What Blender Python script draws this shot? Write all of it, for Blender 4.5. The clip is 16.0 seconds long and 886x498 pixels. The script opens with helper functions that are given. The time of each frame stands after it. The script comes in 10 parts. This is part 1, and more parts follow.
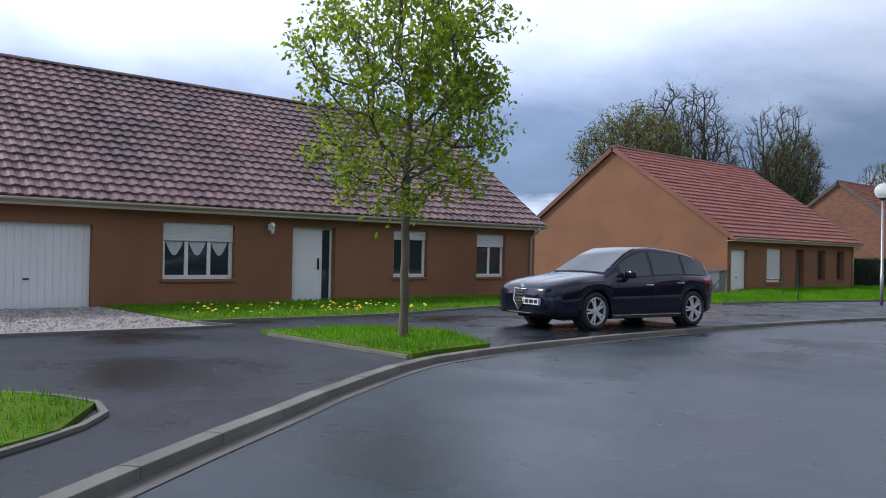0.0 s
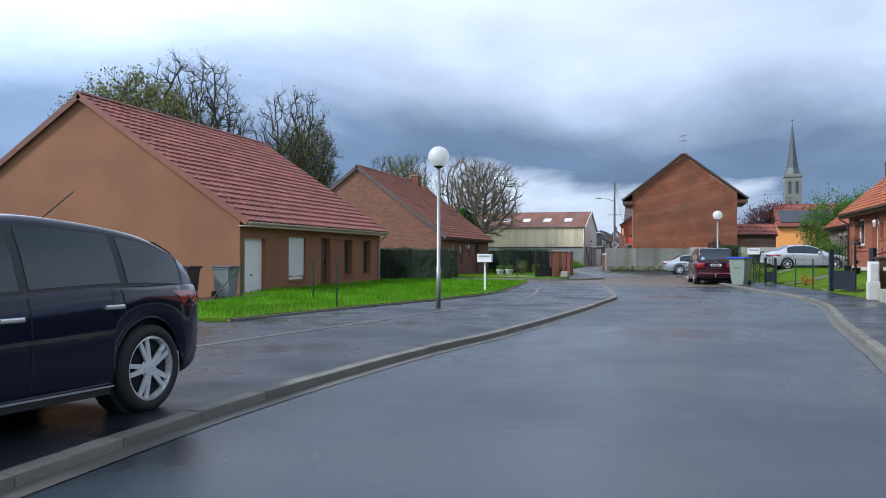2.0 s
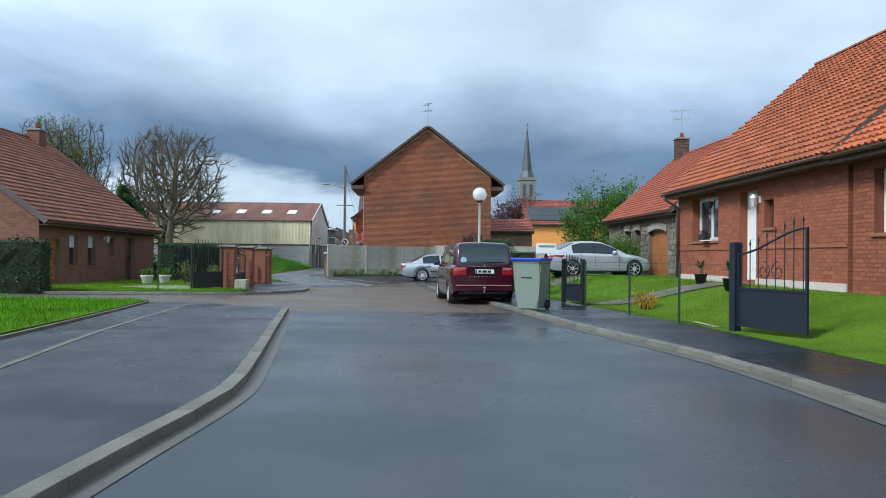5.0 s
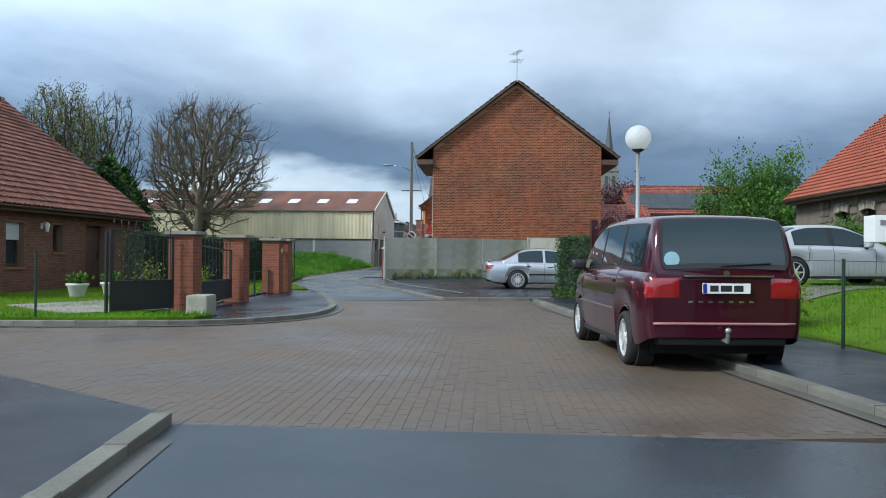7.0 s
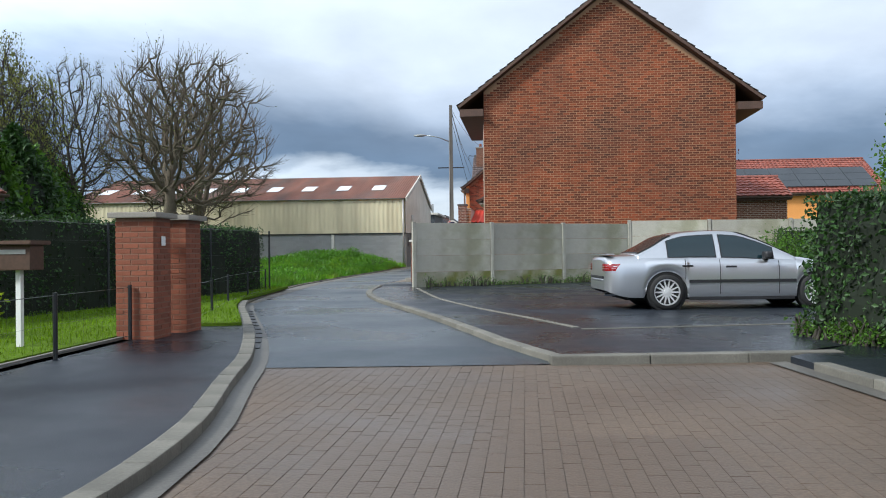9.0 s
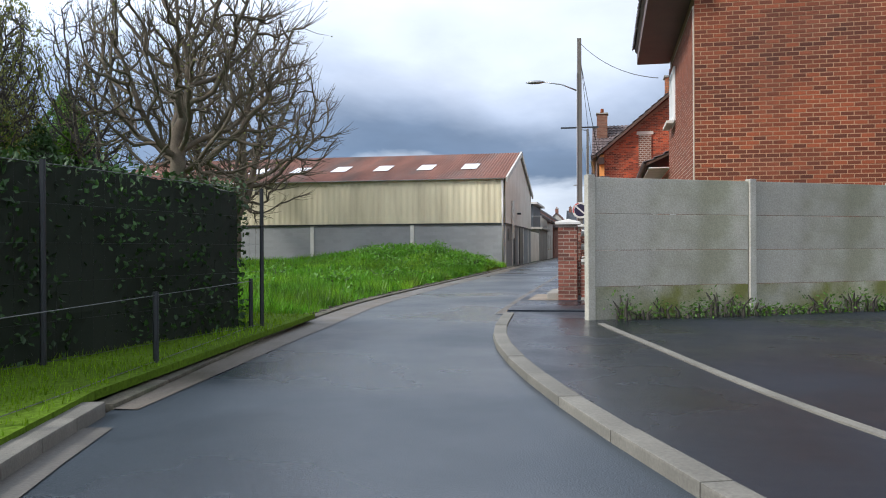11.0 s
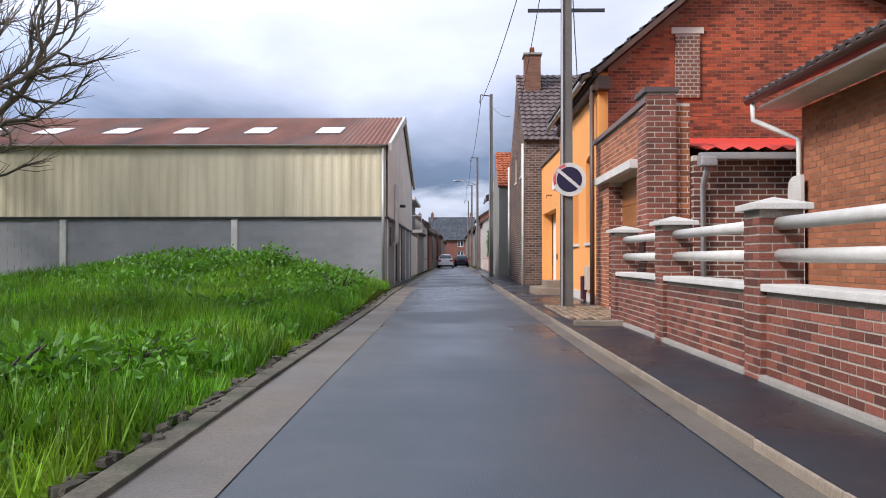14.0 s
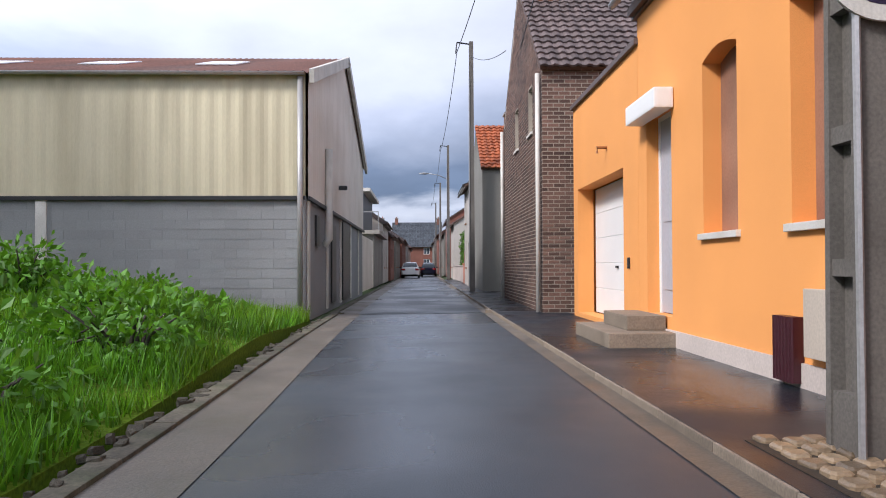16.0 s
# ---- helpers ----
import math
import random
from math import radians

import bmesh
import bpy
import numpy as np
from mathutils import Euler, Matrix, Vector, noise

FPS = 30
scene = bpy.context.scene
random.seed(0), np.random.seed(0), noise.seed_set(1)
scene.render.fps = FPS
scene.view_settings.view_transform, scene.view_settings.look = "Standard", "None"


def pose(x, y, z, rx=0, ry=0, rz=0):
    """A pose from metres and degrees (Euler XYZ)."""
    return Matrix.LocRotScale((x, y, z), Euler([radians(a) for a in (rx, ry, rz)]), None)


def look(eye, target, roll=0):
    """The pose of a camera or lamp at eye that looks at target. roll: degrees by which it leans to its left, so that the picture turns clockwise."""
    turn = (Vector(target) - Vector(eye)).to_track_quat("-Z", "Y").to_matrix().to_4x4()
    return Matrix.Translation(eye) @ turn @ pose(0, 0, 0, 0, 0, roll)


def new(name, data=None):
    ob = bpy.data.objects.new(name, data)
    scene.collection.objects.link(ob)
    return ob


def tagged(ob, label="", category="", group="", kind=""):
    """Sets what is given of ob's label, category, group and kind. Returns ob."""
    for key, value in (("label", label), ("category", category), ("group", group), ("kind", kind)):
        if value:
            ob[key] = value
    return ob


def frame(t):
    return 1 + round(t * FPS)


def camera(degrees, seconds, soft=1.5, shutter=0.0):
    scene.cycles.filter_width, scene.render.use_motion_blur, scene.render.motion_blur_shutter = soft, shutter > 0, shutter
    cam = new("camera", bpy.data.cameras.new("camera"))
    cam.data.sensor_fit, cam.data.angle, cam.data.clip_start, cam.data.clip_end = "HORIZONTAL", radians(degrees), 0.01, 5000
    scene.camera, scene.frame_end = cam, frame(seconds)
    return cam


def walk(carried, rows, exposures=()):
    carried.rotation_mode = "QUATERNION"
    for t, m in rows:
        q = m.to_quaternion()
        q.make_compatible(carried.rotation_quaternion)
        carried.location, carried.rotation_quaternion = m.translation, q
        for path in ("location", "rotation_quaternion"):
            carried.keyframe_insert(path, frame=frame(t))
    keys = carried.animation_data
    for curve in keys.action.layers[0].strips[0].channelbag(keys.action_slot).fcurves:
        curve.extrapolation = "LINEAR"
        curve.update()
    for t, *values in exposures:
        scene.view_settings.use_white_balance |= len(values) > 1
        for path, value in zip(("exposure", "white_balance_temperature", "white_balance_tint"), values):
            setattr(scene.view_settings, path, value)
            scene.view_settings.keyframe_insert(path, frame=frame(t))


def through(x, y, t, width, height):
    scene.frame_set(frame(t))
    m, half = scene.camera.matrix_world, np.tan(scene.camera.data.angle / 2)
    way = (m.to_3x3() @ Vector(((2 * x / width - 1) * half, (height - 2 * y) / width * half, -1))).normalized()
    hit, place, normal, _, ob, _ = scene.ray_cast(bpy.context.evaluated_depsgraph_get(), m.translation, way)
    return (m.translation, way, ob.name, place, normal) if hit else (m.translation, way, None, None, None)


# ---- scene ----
cam = camera(56.8, 16.0, soft=1.0)
PATH = [
    (0, (1.363, -1.588, 1.411), (2.685, -0.088, 1.427), 1.1),
    (0.5, (3.14, -0.004, 1.395), (4.645, 1.314, 1.396), 1.2),
    (1, (5.29, 1.499, 1.418), (6.967, 2.588, 1.435), 1.1),
    (1.5, (7.656, 2.581, 1.403), (9.47, 3.423, 1.419), 0.8),
    (2, (10.467, 3.45, 1.354), (12.392, 3.992, 1.37), 0.1),
    (2.5, (13.414, 3.899, 1.365), (15.4, 4.141, 1.376), 0.1),
    (3, (16.357, 3.967, 1.33), (18.357, 3.981, 1.35), 0.1),
    (5.5, (31.997, 3.444, 1.306), (33.995, 3.372, 1.326), 0.6),
    (6, (35.413, 3.551, 1.323), (37.413, 3.556, 1.334), 1.0),
    (6.5, (38.917, 3.81, 1.314), (40.915, 3.887, 1.32), 0.8),
    (7, (42.233, 4.119, 1.28), (44.23, 4.226, 1.29), 0.5),
    (7.5, (45.593, 4.454, 1.237), (47.59, 4.567, 1.247), 0.5),
    (8, (48.857, 4.753, 1.236), (50.854, 4.868, 1.224), -0.2),
    (8.5, (52.522, 5.062, 1.155), (54.516, 5.211, 1.164), -0.7),
    (9, (56.017, 5.537, 1.149), (58.007, 5.738, 1.153), -0.6),
    (9.5, (59.564, 6.161, 1.115), (61.544, 6.441, 1.111), -0.8),
    (10, (62.84, 6.815, 1.025), (64.804, 7.195, 1.025), -0.4),
    (12.3, (76.679, 10.953, 1.027), (78.64, 11.347, 1.027), -0.2),
    (12.5, (77.658, 11.16, 1.02), (79.626, 11.516, 1.024), -0.1),
    (13, (80.563, 11.599, 1.023), (82.549, 11.831, 1.033), -0.3),
    (13.5, (83.793, 11.691, 0.957), (85.789, 11.816, 0.998), -0.2),
    (14, (86.599, 11.883, 1.027), (88.599, 11.914, 1.05), -0.0),
    (14.5, (89.505, 11.986, 1.083), (91.504, 11.969, 1.115), -0.3),
    (15, (92.512, 12.004, 1.036), (94.512, 11.961, 1.078), 0.2),
    (15.5, (95.45, 12.006, 1.102), (97.449, 11.954, 1.13), -0.3),
    (16, (98.52, 11.953, 1.037), (100.519, 11.9, 1.08), -0.2),
]
walk(cam, [(t, look(eye, target, roll)) for t, eye, target, roll in PATH],
     [(0.0, -0.26, 5850, 13), (0.6, -0.16, 5800, 12), (1.3, 0.04, 5750, 11), (2.5, -0.11, 5600, 6), (5.5, -0.13, 5580, 0), (6.5, -0.14, 5600, 0), (8.5, -0.04, 5950, 4), (10.0, 0.14, 6080, 7), (12.5, 0.16, 6080, 14), (14.8, 0.15, 6060, 17), (16.0, 0.08, 6050, 16)])

# ---- world, sun, exposure ----
world = bpy.data.worlds.new("sky")
scene.world = world
world.use_nodes = True
SUN_TURN, SUN_HEIGHT = 124.0, 40.0


def build_sky():
    nt = world.node_tree
    nt.nodes.clear()
    n, l = nt.nodes.new, nt.links.new
    out, bg = n("ShaderNodeOutputWorld"), n("ShaderNodeBackground")
    sky = n("ShaderNodeTexSky")
    sky.sky_type, sky.sun_disc = "NISHITA", False
    sky.sun_elevation, sky.sun_rotation = radians(SUN_HEIGHT), radians(90 - SUN_TURN)
    co = n("ShaderNodeTexCoord")
    sep = n("ShaderNodeSeparateXYZ")
    l(co.outputs["Generated"], sep.inputs[0])
    # cloud layer: the direction is laid onto a flat deck, so that clouds shrink towards the horizon
    lift = n("ShaderNodeMath"); lift.operation = "ADD"; lift.inputs[1].default_value = 0.26
    l(sep.outputs["Z"], lift.inputs[0])
    top = n("ShaderNodeMath"); top.operation = "MAXIMUM"; top.inputs[1].default_value = 0.05
    l(lift.outputs[0], top.inputs[0])
    flat = n("ShaderNodeVectorMath"); flat.operation = "DIVIDE"
    comb = n("ShaderNodeCombineXYZ")
    for k in range(3):
        l(top.outputs[0], comb.inputs[k])
    l(co.outputs["Generated"], flat.inputs[0]); l(comb.outputs[0], flat.inputs[1])
    big = n("ShaderNodeTexNoise"); big.inputs["Scale"].default_value = 0.85
    big.inputs["Detail"].default_value, big.inputs["Roughness"].default_value = 7, 0.52
    big.inputs["Distortion"].default_value = 0.25
    l(flat.outputs[0], big.inputs["Vector"])
    # height above the horizon: a bright gap at the bottom, a dark cloud base over it, bright cloud above
    ramp = n("ShaderNodeValToRGB")
    r = ramp.color_ramp
    r.elements[0].position, r.elements[0].color = 0.0, (0.66, 0.74, 0.86, 1)
    r.elements[1].position, r.elements[1].color = 1.0, (0.46, 0.50, 0.58, 1)
    for p, c in ((0.04, (0.84, 0.89, 0.96, 1)), (0.062, (0.74, 0.80, 0.90, 1)), (0.09, (0.20, 0.275, 0.40, 1)), (0.135, (0.235, 0.31, 0.44, 1)), (0.20, (0.54, 0.615, 0.76, 1)), (0.27, (0.84, 0.90, 1.03, 1)), (0.42, (1.02, 1.06, 1.15, 1)), (0.62, (0.62, 0.66, 0.74, 1))):
        e = r.elements.new(p); e.color = c
    wob = n("ShaderNodeMath"); wob.operation = "MULTIPLY_ADD"; wob.inputs[1].default_value = 0.34
    shift = n("ShaderNodeMath"); shift.operation = "SUBTRACT"; shift.inputs[1].default_value = 0.17
    l(big.outputs["Fac"], wob.inputs[0]); l(sep.outputs["Z"], wob.inputs[2]); l(wob.outputs[0], shift.inputs[0])
    l(shift.outputs[0], ramp.inputs["Fac"])
    fine = n("ShaderNodeTexNoise"); fine.inputs["Scale"].default_value = 2.2
    fine.inputs["Detail"].default_value = 8
    l(flat.outputs[0], fine.inputs["Vector"])
    puff = n("ShaderNodeMapRange")
    puff.inputs["From Min"].default_value, puff.inputs["From Max"].default_value = 0.3, 0.7
    puff.inputs["To Min"].default_value, puff.inputs["To Max"].default_value = 0.84, 1.16
    l(fine.outputs["Fac"], puff.inputs["Value"])
    mul = n("ShaderNodeVectorMath"); mul.operation = "SCALE"
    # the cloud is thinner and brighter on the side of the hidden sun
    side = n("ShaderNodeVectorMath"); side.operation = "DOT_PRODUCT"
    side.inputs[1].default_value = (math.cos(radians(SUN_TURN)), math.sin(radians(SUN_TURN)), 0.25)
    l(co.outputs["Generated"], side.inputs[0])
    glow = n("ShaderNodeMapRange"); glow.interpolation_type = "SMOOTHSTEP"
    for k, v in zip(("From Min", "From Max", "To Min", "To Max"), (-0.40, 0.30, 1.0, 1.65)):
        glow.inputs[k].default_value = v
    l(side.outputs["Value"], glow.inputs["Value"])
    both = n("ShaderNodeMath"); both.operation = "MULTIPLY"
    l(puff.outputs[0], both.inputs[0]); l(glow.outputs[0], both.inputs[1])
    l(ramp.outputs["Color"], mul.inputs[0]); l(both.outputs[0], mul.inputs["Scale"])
    dim = n("ShaderNodeVectorMath"); dim.operation = "SCALE"; dim.inputs["Scale"].default_value = 0.05
    l(sky.outputs[0], dim.inputs[0])
    mix = n("ShaderNodeMix"); mix.data_type = "RGBA"; mix.inputs["Factor"].default_value = 0.9
    l(dim.outputs[0], mix.inputs["A"]); l(mul.outputs[0], mix.inputs["B"])
    l(mix.outputs["Result"], bg.inputs["Color"])
    bg.inputs["Strength"].default_value = 1.0
    l(bg.outputs[0], out.inputs["Surface"])


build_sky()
sun = new("sun", bpy.data.lights.new("sun", "SUN"))
sun.data.energy, sun.data.angle, sun.data.color = 3.9, radians(11), (1.0, 0.95, 0.88)
sun.matrix_world = look((0, 0, 60), (-math.cos(radians(SUN_TURN)) * math.cos(radians(SUN_HEIGHT)), -math.sin(radians(SUN_TURN)) * math.cos(radians(SUN_HEIGHT)), 60 - math.sin(radians(SUN_HEIGHT))))


# ---- materials ----
def mat(name, base, rough=0.8, vary=0.15, scale=1.5, grain=40.0, grain_amount=0.12, bump=0.15, metal=0.0, stain=None, stain_scale=0.4, stain_amount=0.0, island=0.0, random=0.0, coat=0.0, rough_vary=0.0, stretch=None, spec=0.5, through=0.0, pass_tint=(1.25, 1.15, 0.6)):
    """A surface with slow stains, fine grain and relief. island / random: how far each joined piece / each object differs."""
    m = bpy.data.materials.new(name)
    m.use_nodes = True
    nt = m.node_tree
    n, l = nt.nodes.new, nt.links.new
    bsdf = nt.nodes["Principled BSDF"]
    co = n("ShaderNodeTexCoord")
    vec = co.outputs["Object"]
    if stretch:
        mp = n("ShaderNodeMapping"); mp.inputs["Scale"].default_value = stretch
        l(vec, mp.inputs["Vector"]); vec = mp.outputs[0]
    big, small = n("ShaderNodeTexNoise"), n("ShaderNodeTexNoise")
    big.inputs["Scale"].default_value, big.inputs["Detail"].default_value = scale, 5
    small.inputs["Scale"].default_value, small.inputs["Detail"].default_value = grain, 3
    l(vec, big.inputs["Vector"]); l(vec, small.inputs["Vector"])

    def ranged(value, amount):
        r = n("ShaderNodeMapRange")
        r.inputs["From Min"].default_value, r.inputs["From Max"].default_value = 0.25, 0.75
        r.inputs["To Min"].default_value, r.inputs["To Max"].default_value = 1 - amount, 1 + amount
        l(value, r.inputs["Value"])
        return r.outputs[0]

    def times(a, b):
        t = n("ShaderNodeMath"); t.operation = "MULTIPLY"
        l(a, t.inputs[0]); l(b, t.inputs[1])
        return t.outputs[0]

    k = times(ranged(big.outputs["Fac"], vary), ranged(small.outputs["Fac"], grain_amount))
    if island:
        g = n("ShaderNodeNewGeometry")
        r = n("ShaderNodeMapRange"); r.inputs["To Min"].default_value, r.inputs["To Max"].default_value = 1 - island, 1 + island
        l(g.outputs["Random Per Island"], r.inputs["Value"]); k = times(k, r.outputs[0])
    if random:
        g = n("ShaderNodeObjectInfo")
        r = n("ShaderNodeMapRange"); r.inputs["To Min"].default_value, r.inputs["To Max"].default_value = 1 - random, 1 + random
        l(g.outputs["Random"], r.inputs["Value"]); k = times(k, r.outputs[0])
    colour = None
    if stain:
        sn = n("ShaderNodeTexNoise"); sn.inputs["Scale"].default_value, sn.inputs["Detail"].default_value = stain_scale, 6
        l(vec, sn.inputs["Vector"])
        r = n("ShaderNodeMapRange")
        r.inputs["From Min"].default_value, r.inputs["From Max"].default_value = 0.45, 0.68
        r.inputs["To Max"].default_value = stain_amount
        l(sn.outputs["Fac"], r.inputs["Value"])
        mx = n("ShaderNodeMix"); mx.data_type = "RGBA"
        mx.inputs["A"].default_value, mx.inputs["B"].default_value = (*base, 1), (*stain, 1)
        l(r.outputs[0], mx.inputs["Factor"]); colour = mx.outputs["Result"]
    sc = n("ShaderNodeVectorMath"); sc.operation = "SCALE"
    if colour is None:
        sc.inputs[0].default_value = base
    else:
        l(colour, sc.inputs[0])
    l(k, sc.inputs["Scale"]); l(sc.outputs[0], bsdf.inputs["Base Color"])
    bsdf.inputs["Roughness"].default_value, bsdf.inputs["Metallic"].default_value = rough, metal
    bsdf.inputs["Specular IOR Level"].default_value = spec
    if rough_vary:
        r = n("ShaderNodeMapRange")
        r.inputs["From Min"].default_value, r.inputs["From Max"].default_value = 0.35, 0.65
        r.inputs["To Min"].default_value, r.inputs["To Max"].default_value = max(rough - rough_vary, 0.03), min(rough + rough_vary, 1)
        l(big.outputs["Fac"], r.inputs["Value"]); l(r.outputs[0], bsdf.inputs["Roughness"])
    if through:
        # thin leaves let part of the light pass
        tr, mxs = n("ShaderNodeBsdfTranslucent"), n("ShaderNodeMixShader")
        glow = n("ShaderNodeVectorMath"); glow.operation = "MULTIPLY"; glow.inputs[1].default_value = pass_tint
        l(sc.outputs[0], glow.inputs[0]); l(glow.outputs[0], tr.inputs["Color"])
        mxs.inputs["Fac"].default_value = through
        l(bsdf.outputs[0], mxs.inputs[1]); l(tr.outputs[0], mxs.inputs[2])
        l(mxs.outputs[0], nt.nodes["Material Output"].inputs["Surface"])
    if coat:
        bsdf.inputs["Coat Weight"].default_value, bsdf.inputs["Coat Roughness"].default_value = coat, 0.04
    if bump:
        b = n("ShaderNodeBump"); b.inputs["Strength"].default_value, b.inputs["Distance"].default_value = bump, 0.01
        l(small.outputs["Fac"], b.inputs["Height"]); l(b.outputs[0], bsdf.inputs["Normal"])
    return m


def glass_mat(name, tint=(0.03, 0.04, 0.05), rough=0.04):
    m = bpy.data.materials.new(name)
    m.use_nodes = True
    b = m.node_tree.nodes["Principled BSDF"]
    b.inputs["Base Color"].default_value, b.inputs["Roughness"].default_value = (*tint, 1), rough
    b.inputs["IOR"].default_value = 1.5
    b.inputs["Specular IOR Level"].default_value = 0.7
    return m


M = {}
M["asphalt"] = mat("wet_asphalt", (0.031, 0.042, 0.053), 0.33, 0.3, 0.3, 90, 0.35, 0.25, rough_vary=0.17, spec=0.5)
M["pave_asphalt"] = mat("pavement_asphalt", (0.014, 0.018, 0.025), 0.34, 0.35, 0.5, 110, 0.35, 0.25, rough_vary=0.18, spec=0.34)
M["kerb"] = mat("kerb_concrete", (0.155, 0.146, 0.122), 0.7, 0.25, 2.0, 50, 0.2, 0.25, random=0.14)
M["kerb_sandy"] = mat("sandy_kerb_concrete", (0.235, 0.19, 0.142), 0.65, 0.3, 1.5, 50, 0.25, 0.25, random=0.2, stain=(0.13, 0.10, 0.07), stain_amount=0.6, stain_scale=1.2)
M["kerb_mossy"] = mat("mossy_kerb_concrete", (0.10, 0.088, 0.062), 0.85, 0.4, 3.0, 40, 0.4, 0.3, random=0.35, stain=(0.035, 0.045, 0.018), stain_amount=0.8, stain_scale=2.5)
M["gutter"] = mat("gutter_concrete", (0.100, 0.093, 0.080), 0.5, 0.3, 1.2, 50, 0.2, 0.2)
M["paver"] = mat("clay_paver", (0.112, 0.080, 0.056), 0.48, 0.3, 0.45, 60, 0.3, 0.3, island=0.03, random=0.03, rough_vary=0.15, stain=(0.085, 0.070, 0.058), stain_amount=0.6, stain_scale=0.35)
M["paver_bed"] = mat("paver_bed", (0.105, 0.079, 0.057), 0.6, 0.25, 0.5, 80, 0.3, 0.2)
M["gutter_pale"] = mat("worn_channel_concrete", (0.125, 0.106, 0.082), 0.5, 0.3, 0.8, 60, 0.3, 0.3, stain=(0.07, 0.06, 0.045), stain_amount=0.7, stain_scale=0.9, rough_vary=0.15)
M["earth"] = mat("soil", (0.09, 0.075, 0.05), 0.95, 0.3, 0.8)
M["soil_wet"] = mat("wet_soil", (0.028, 0.022, 0.015), 0.6, 0.3, 2.0, 60, 0.3, 0.4)
M["field"] = mat("field", (0.06, 0.10, 0.03), 0.95, 0.3, 0.05, 12, 0.3, 0.4)
M["turf"] = mat("turf", (0.085, 0.145, 0.010), 0.95, 0.3, 0.7, 30, 0.4, 0.5, spec=0.1)
M["grass"] = mat("grass_blades", (0.100, 0.262, 0.007), 0.6, 0.5, 0.6, 8, 0.3, 0, island=0.5, through=0.35, spec=0.1)
M["render_brown"] = mat("brown_render", (0.245, 0.112, 0.057), 0.9, 0.14, 0.5, 130, 0.18, 0.4, stain=(0.195, 0.088, 0.046), stain_amount=0.6)
M["render_orange"] = mat("orange_render", (0.78, 0.33, 0.09), 0.88, 0.07, 0.6, 130, 0.08, 0.25)
M["plinth"] = mat("plinth_render", (0.52, 0.45, 0.40), 0.88, 0.12, 1.0)
M["mortar"] = mat("mortar", (0.52, 0.455, 0.375), 0.92, 0.12, 1.0)
M["mortar_dark"] = mat("dark_mortar", (0.21, 0.14, 0.10), 0.92, 0.12, 1.0)
M["mortar_b"] = mat("brown_mortar", (0.36, 0.215, 0.125), 0.92, 0.35, 0.5, 40, 0.2)
M["brick_b"] = mat("brown_brick", (0.265, 0.060, 0.018), 0.85, 0.3, 0.35, 60, 0.25, 0.4, island=0.5, random=0.5, stain=(0.15, 0.050, 0.026), stain_amount=0.7, stain_scale=0.5)
M["brick_r"] = mat("red_brick", (0.335, 0.105, 0.040), 0.85, 0.2, 0.5, 60, 0.2, 0.3, island=0.4, random=0.4, stain=(0.22, 0.07, 0.04), stain_amount=0.5)
M["brick_p"] = mat("pink_brick", (0.225, 0.070, 0.036), 0.85, 0.15, 0.5, 60, 0.15, 0.3, island=0.2, random=0.2)
M["brick_painted"] = mat("red_painted_brick", (0.22, 0.040, 0.012), 0.8, 0.3, 0.5, 60, 0.2, 0.3, island=0.6, random=0.6, stain=(0.085, 0.026, 0.016), stain_amount=0.8, stain_scale=0.8)
M["mortar_t"] = mat("red_stained_mortar", (0.30, 0.15, 0.09), 0.92, 0.3, 0.8, stain=(0.12, 0.05, 0.03), stain_amount=0.8, stain_scale=0.6)
M["brick_h"] = mat("house_brick", (0.185, 0.080, 0.048), 0.88, 0.15, 0.5, 60, 0.2, 0.3, island=0.2, random=0.2)
M["brick_g"] = mat("garden_brick", (0.165, 0.050, 0.030), 0.8, 0.25, 0.6, 60, 0.25, 0.35, island=0.45, random=0.45, stain=(0.085, 0.050, 0.040), stain_amount=0.65, stain_scale=0.9)
M["stone"] = mat("rubble_stone", (0.145, 0.115, 0.092), 0.9, 0.25, 1.5, 40, 0.2, 0.4, island=0.4, random=0.4)
M["tile_grey"] = mat("weathered_roof_tile", (0.23, 0.135, 0.125), 0.34, 0.25, 0.35, 30, 0.2, 0.3, island=0.3, random=0.3, stain=(0.095, 0.085, 0.095), stain_amount=0.75, stain_scale=0.3)
M["tile_red"] = mat("red_roof_tile", (0.26, 0.082, 0.058), 0.5, 0.15, 0.4, 30, 0.2, 0.3, island=0.2, random=0.2)
M["tile_orange"] = mat("orange_roof_tile", (0.34, 0.092, 0.032), 0.65, 0.15, 0.4, 30, 0.2, 0.3, island=0.25, random=0.25)
M["tile_smooth"] = mat("smooth_red_tile", (0.30, 0.072, 0.034), 0.7, 0.2, 0.5, 30, 0.2, 0.2, island=0.14, random=0.14)
M["tile_brown"] = mat("brown_roof_tile", (0.19, 0.072, 0.045), 0.55, 0.2, 0.4, 30, 0.2, 0.3, island=0.3, random=0.3)
M["tile_dark"] = mat("dark_roof_tile", (0.10, 0.075, 0.07), 0.6, 0.2, 0.4, 30, 0.2, 0.3, island=0.3, random=0.3)
M["white"] = mat("white_paint", (0.78, 0.78, 0.76), 0.45, 0.04, 1.0, 60, 0.03, 0.05)
M["white_old"] = mat("weathered_white_paint", (0.60, 0.58, 0.53), 0.6, 0.16, 1.2, 60, 0.12, 0.15, stain=(0.40, 0.37, 0.31), stain_amount=0.5, stain_scale=2.5)
M["shutter"] = mat("roller_shutter", (0.66, 0.66, 0.66), 0.5, 0.05, 2.0)
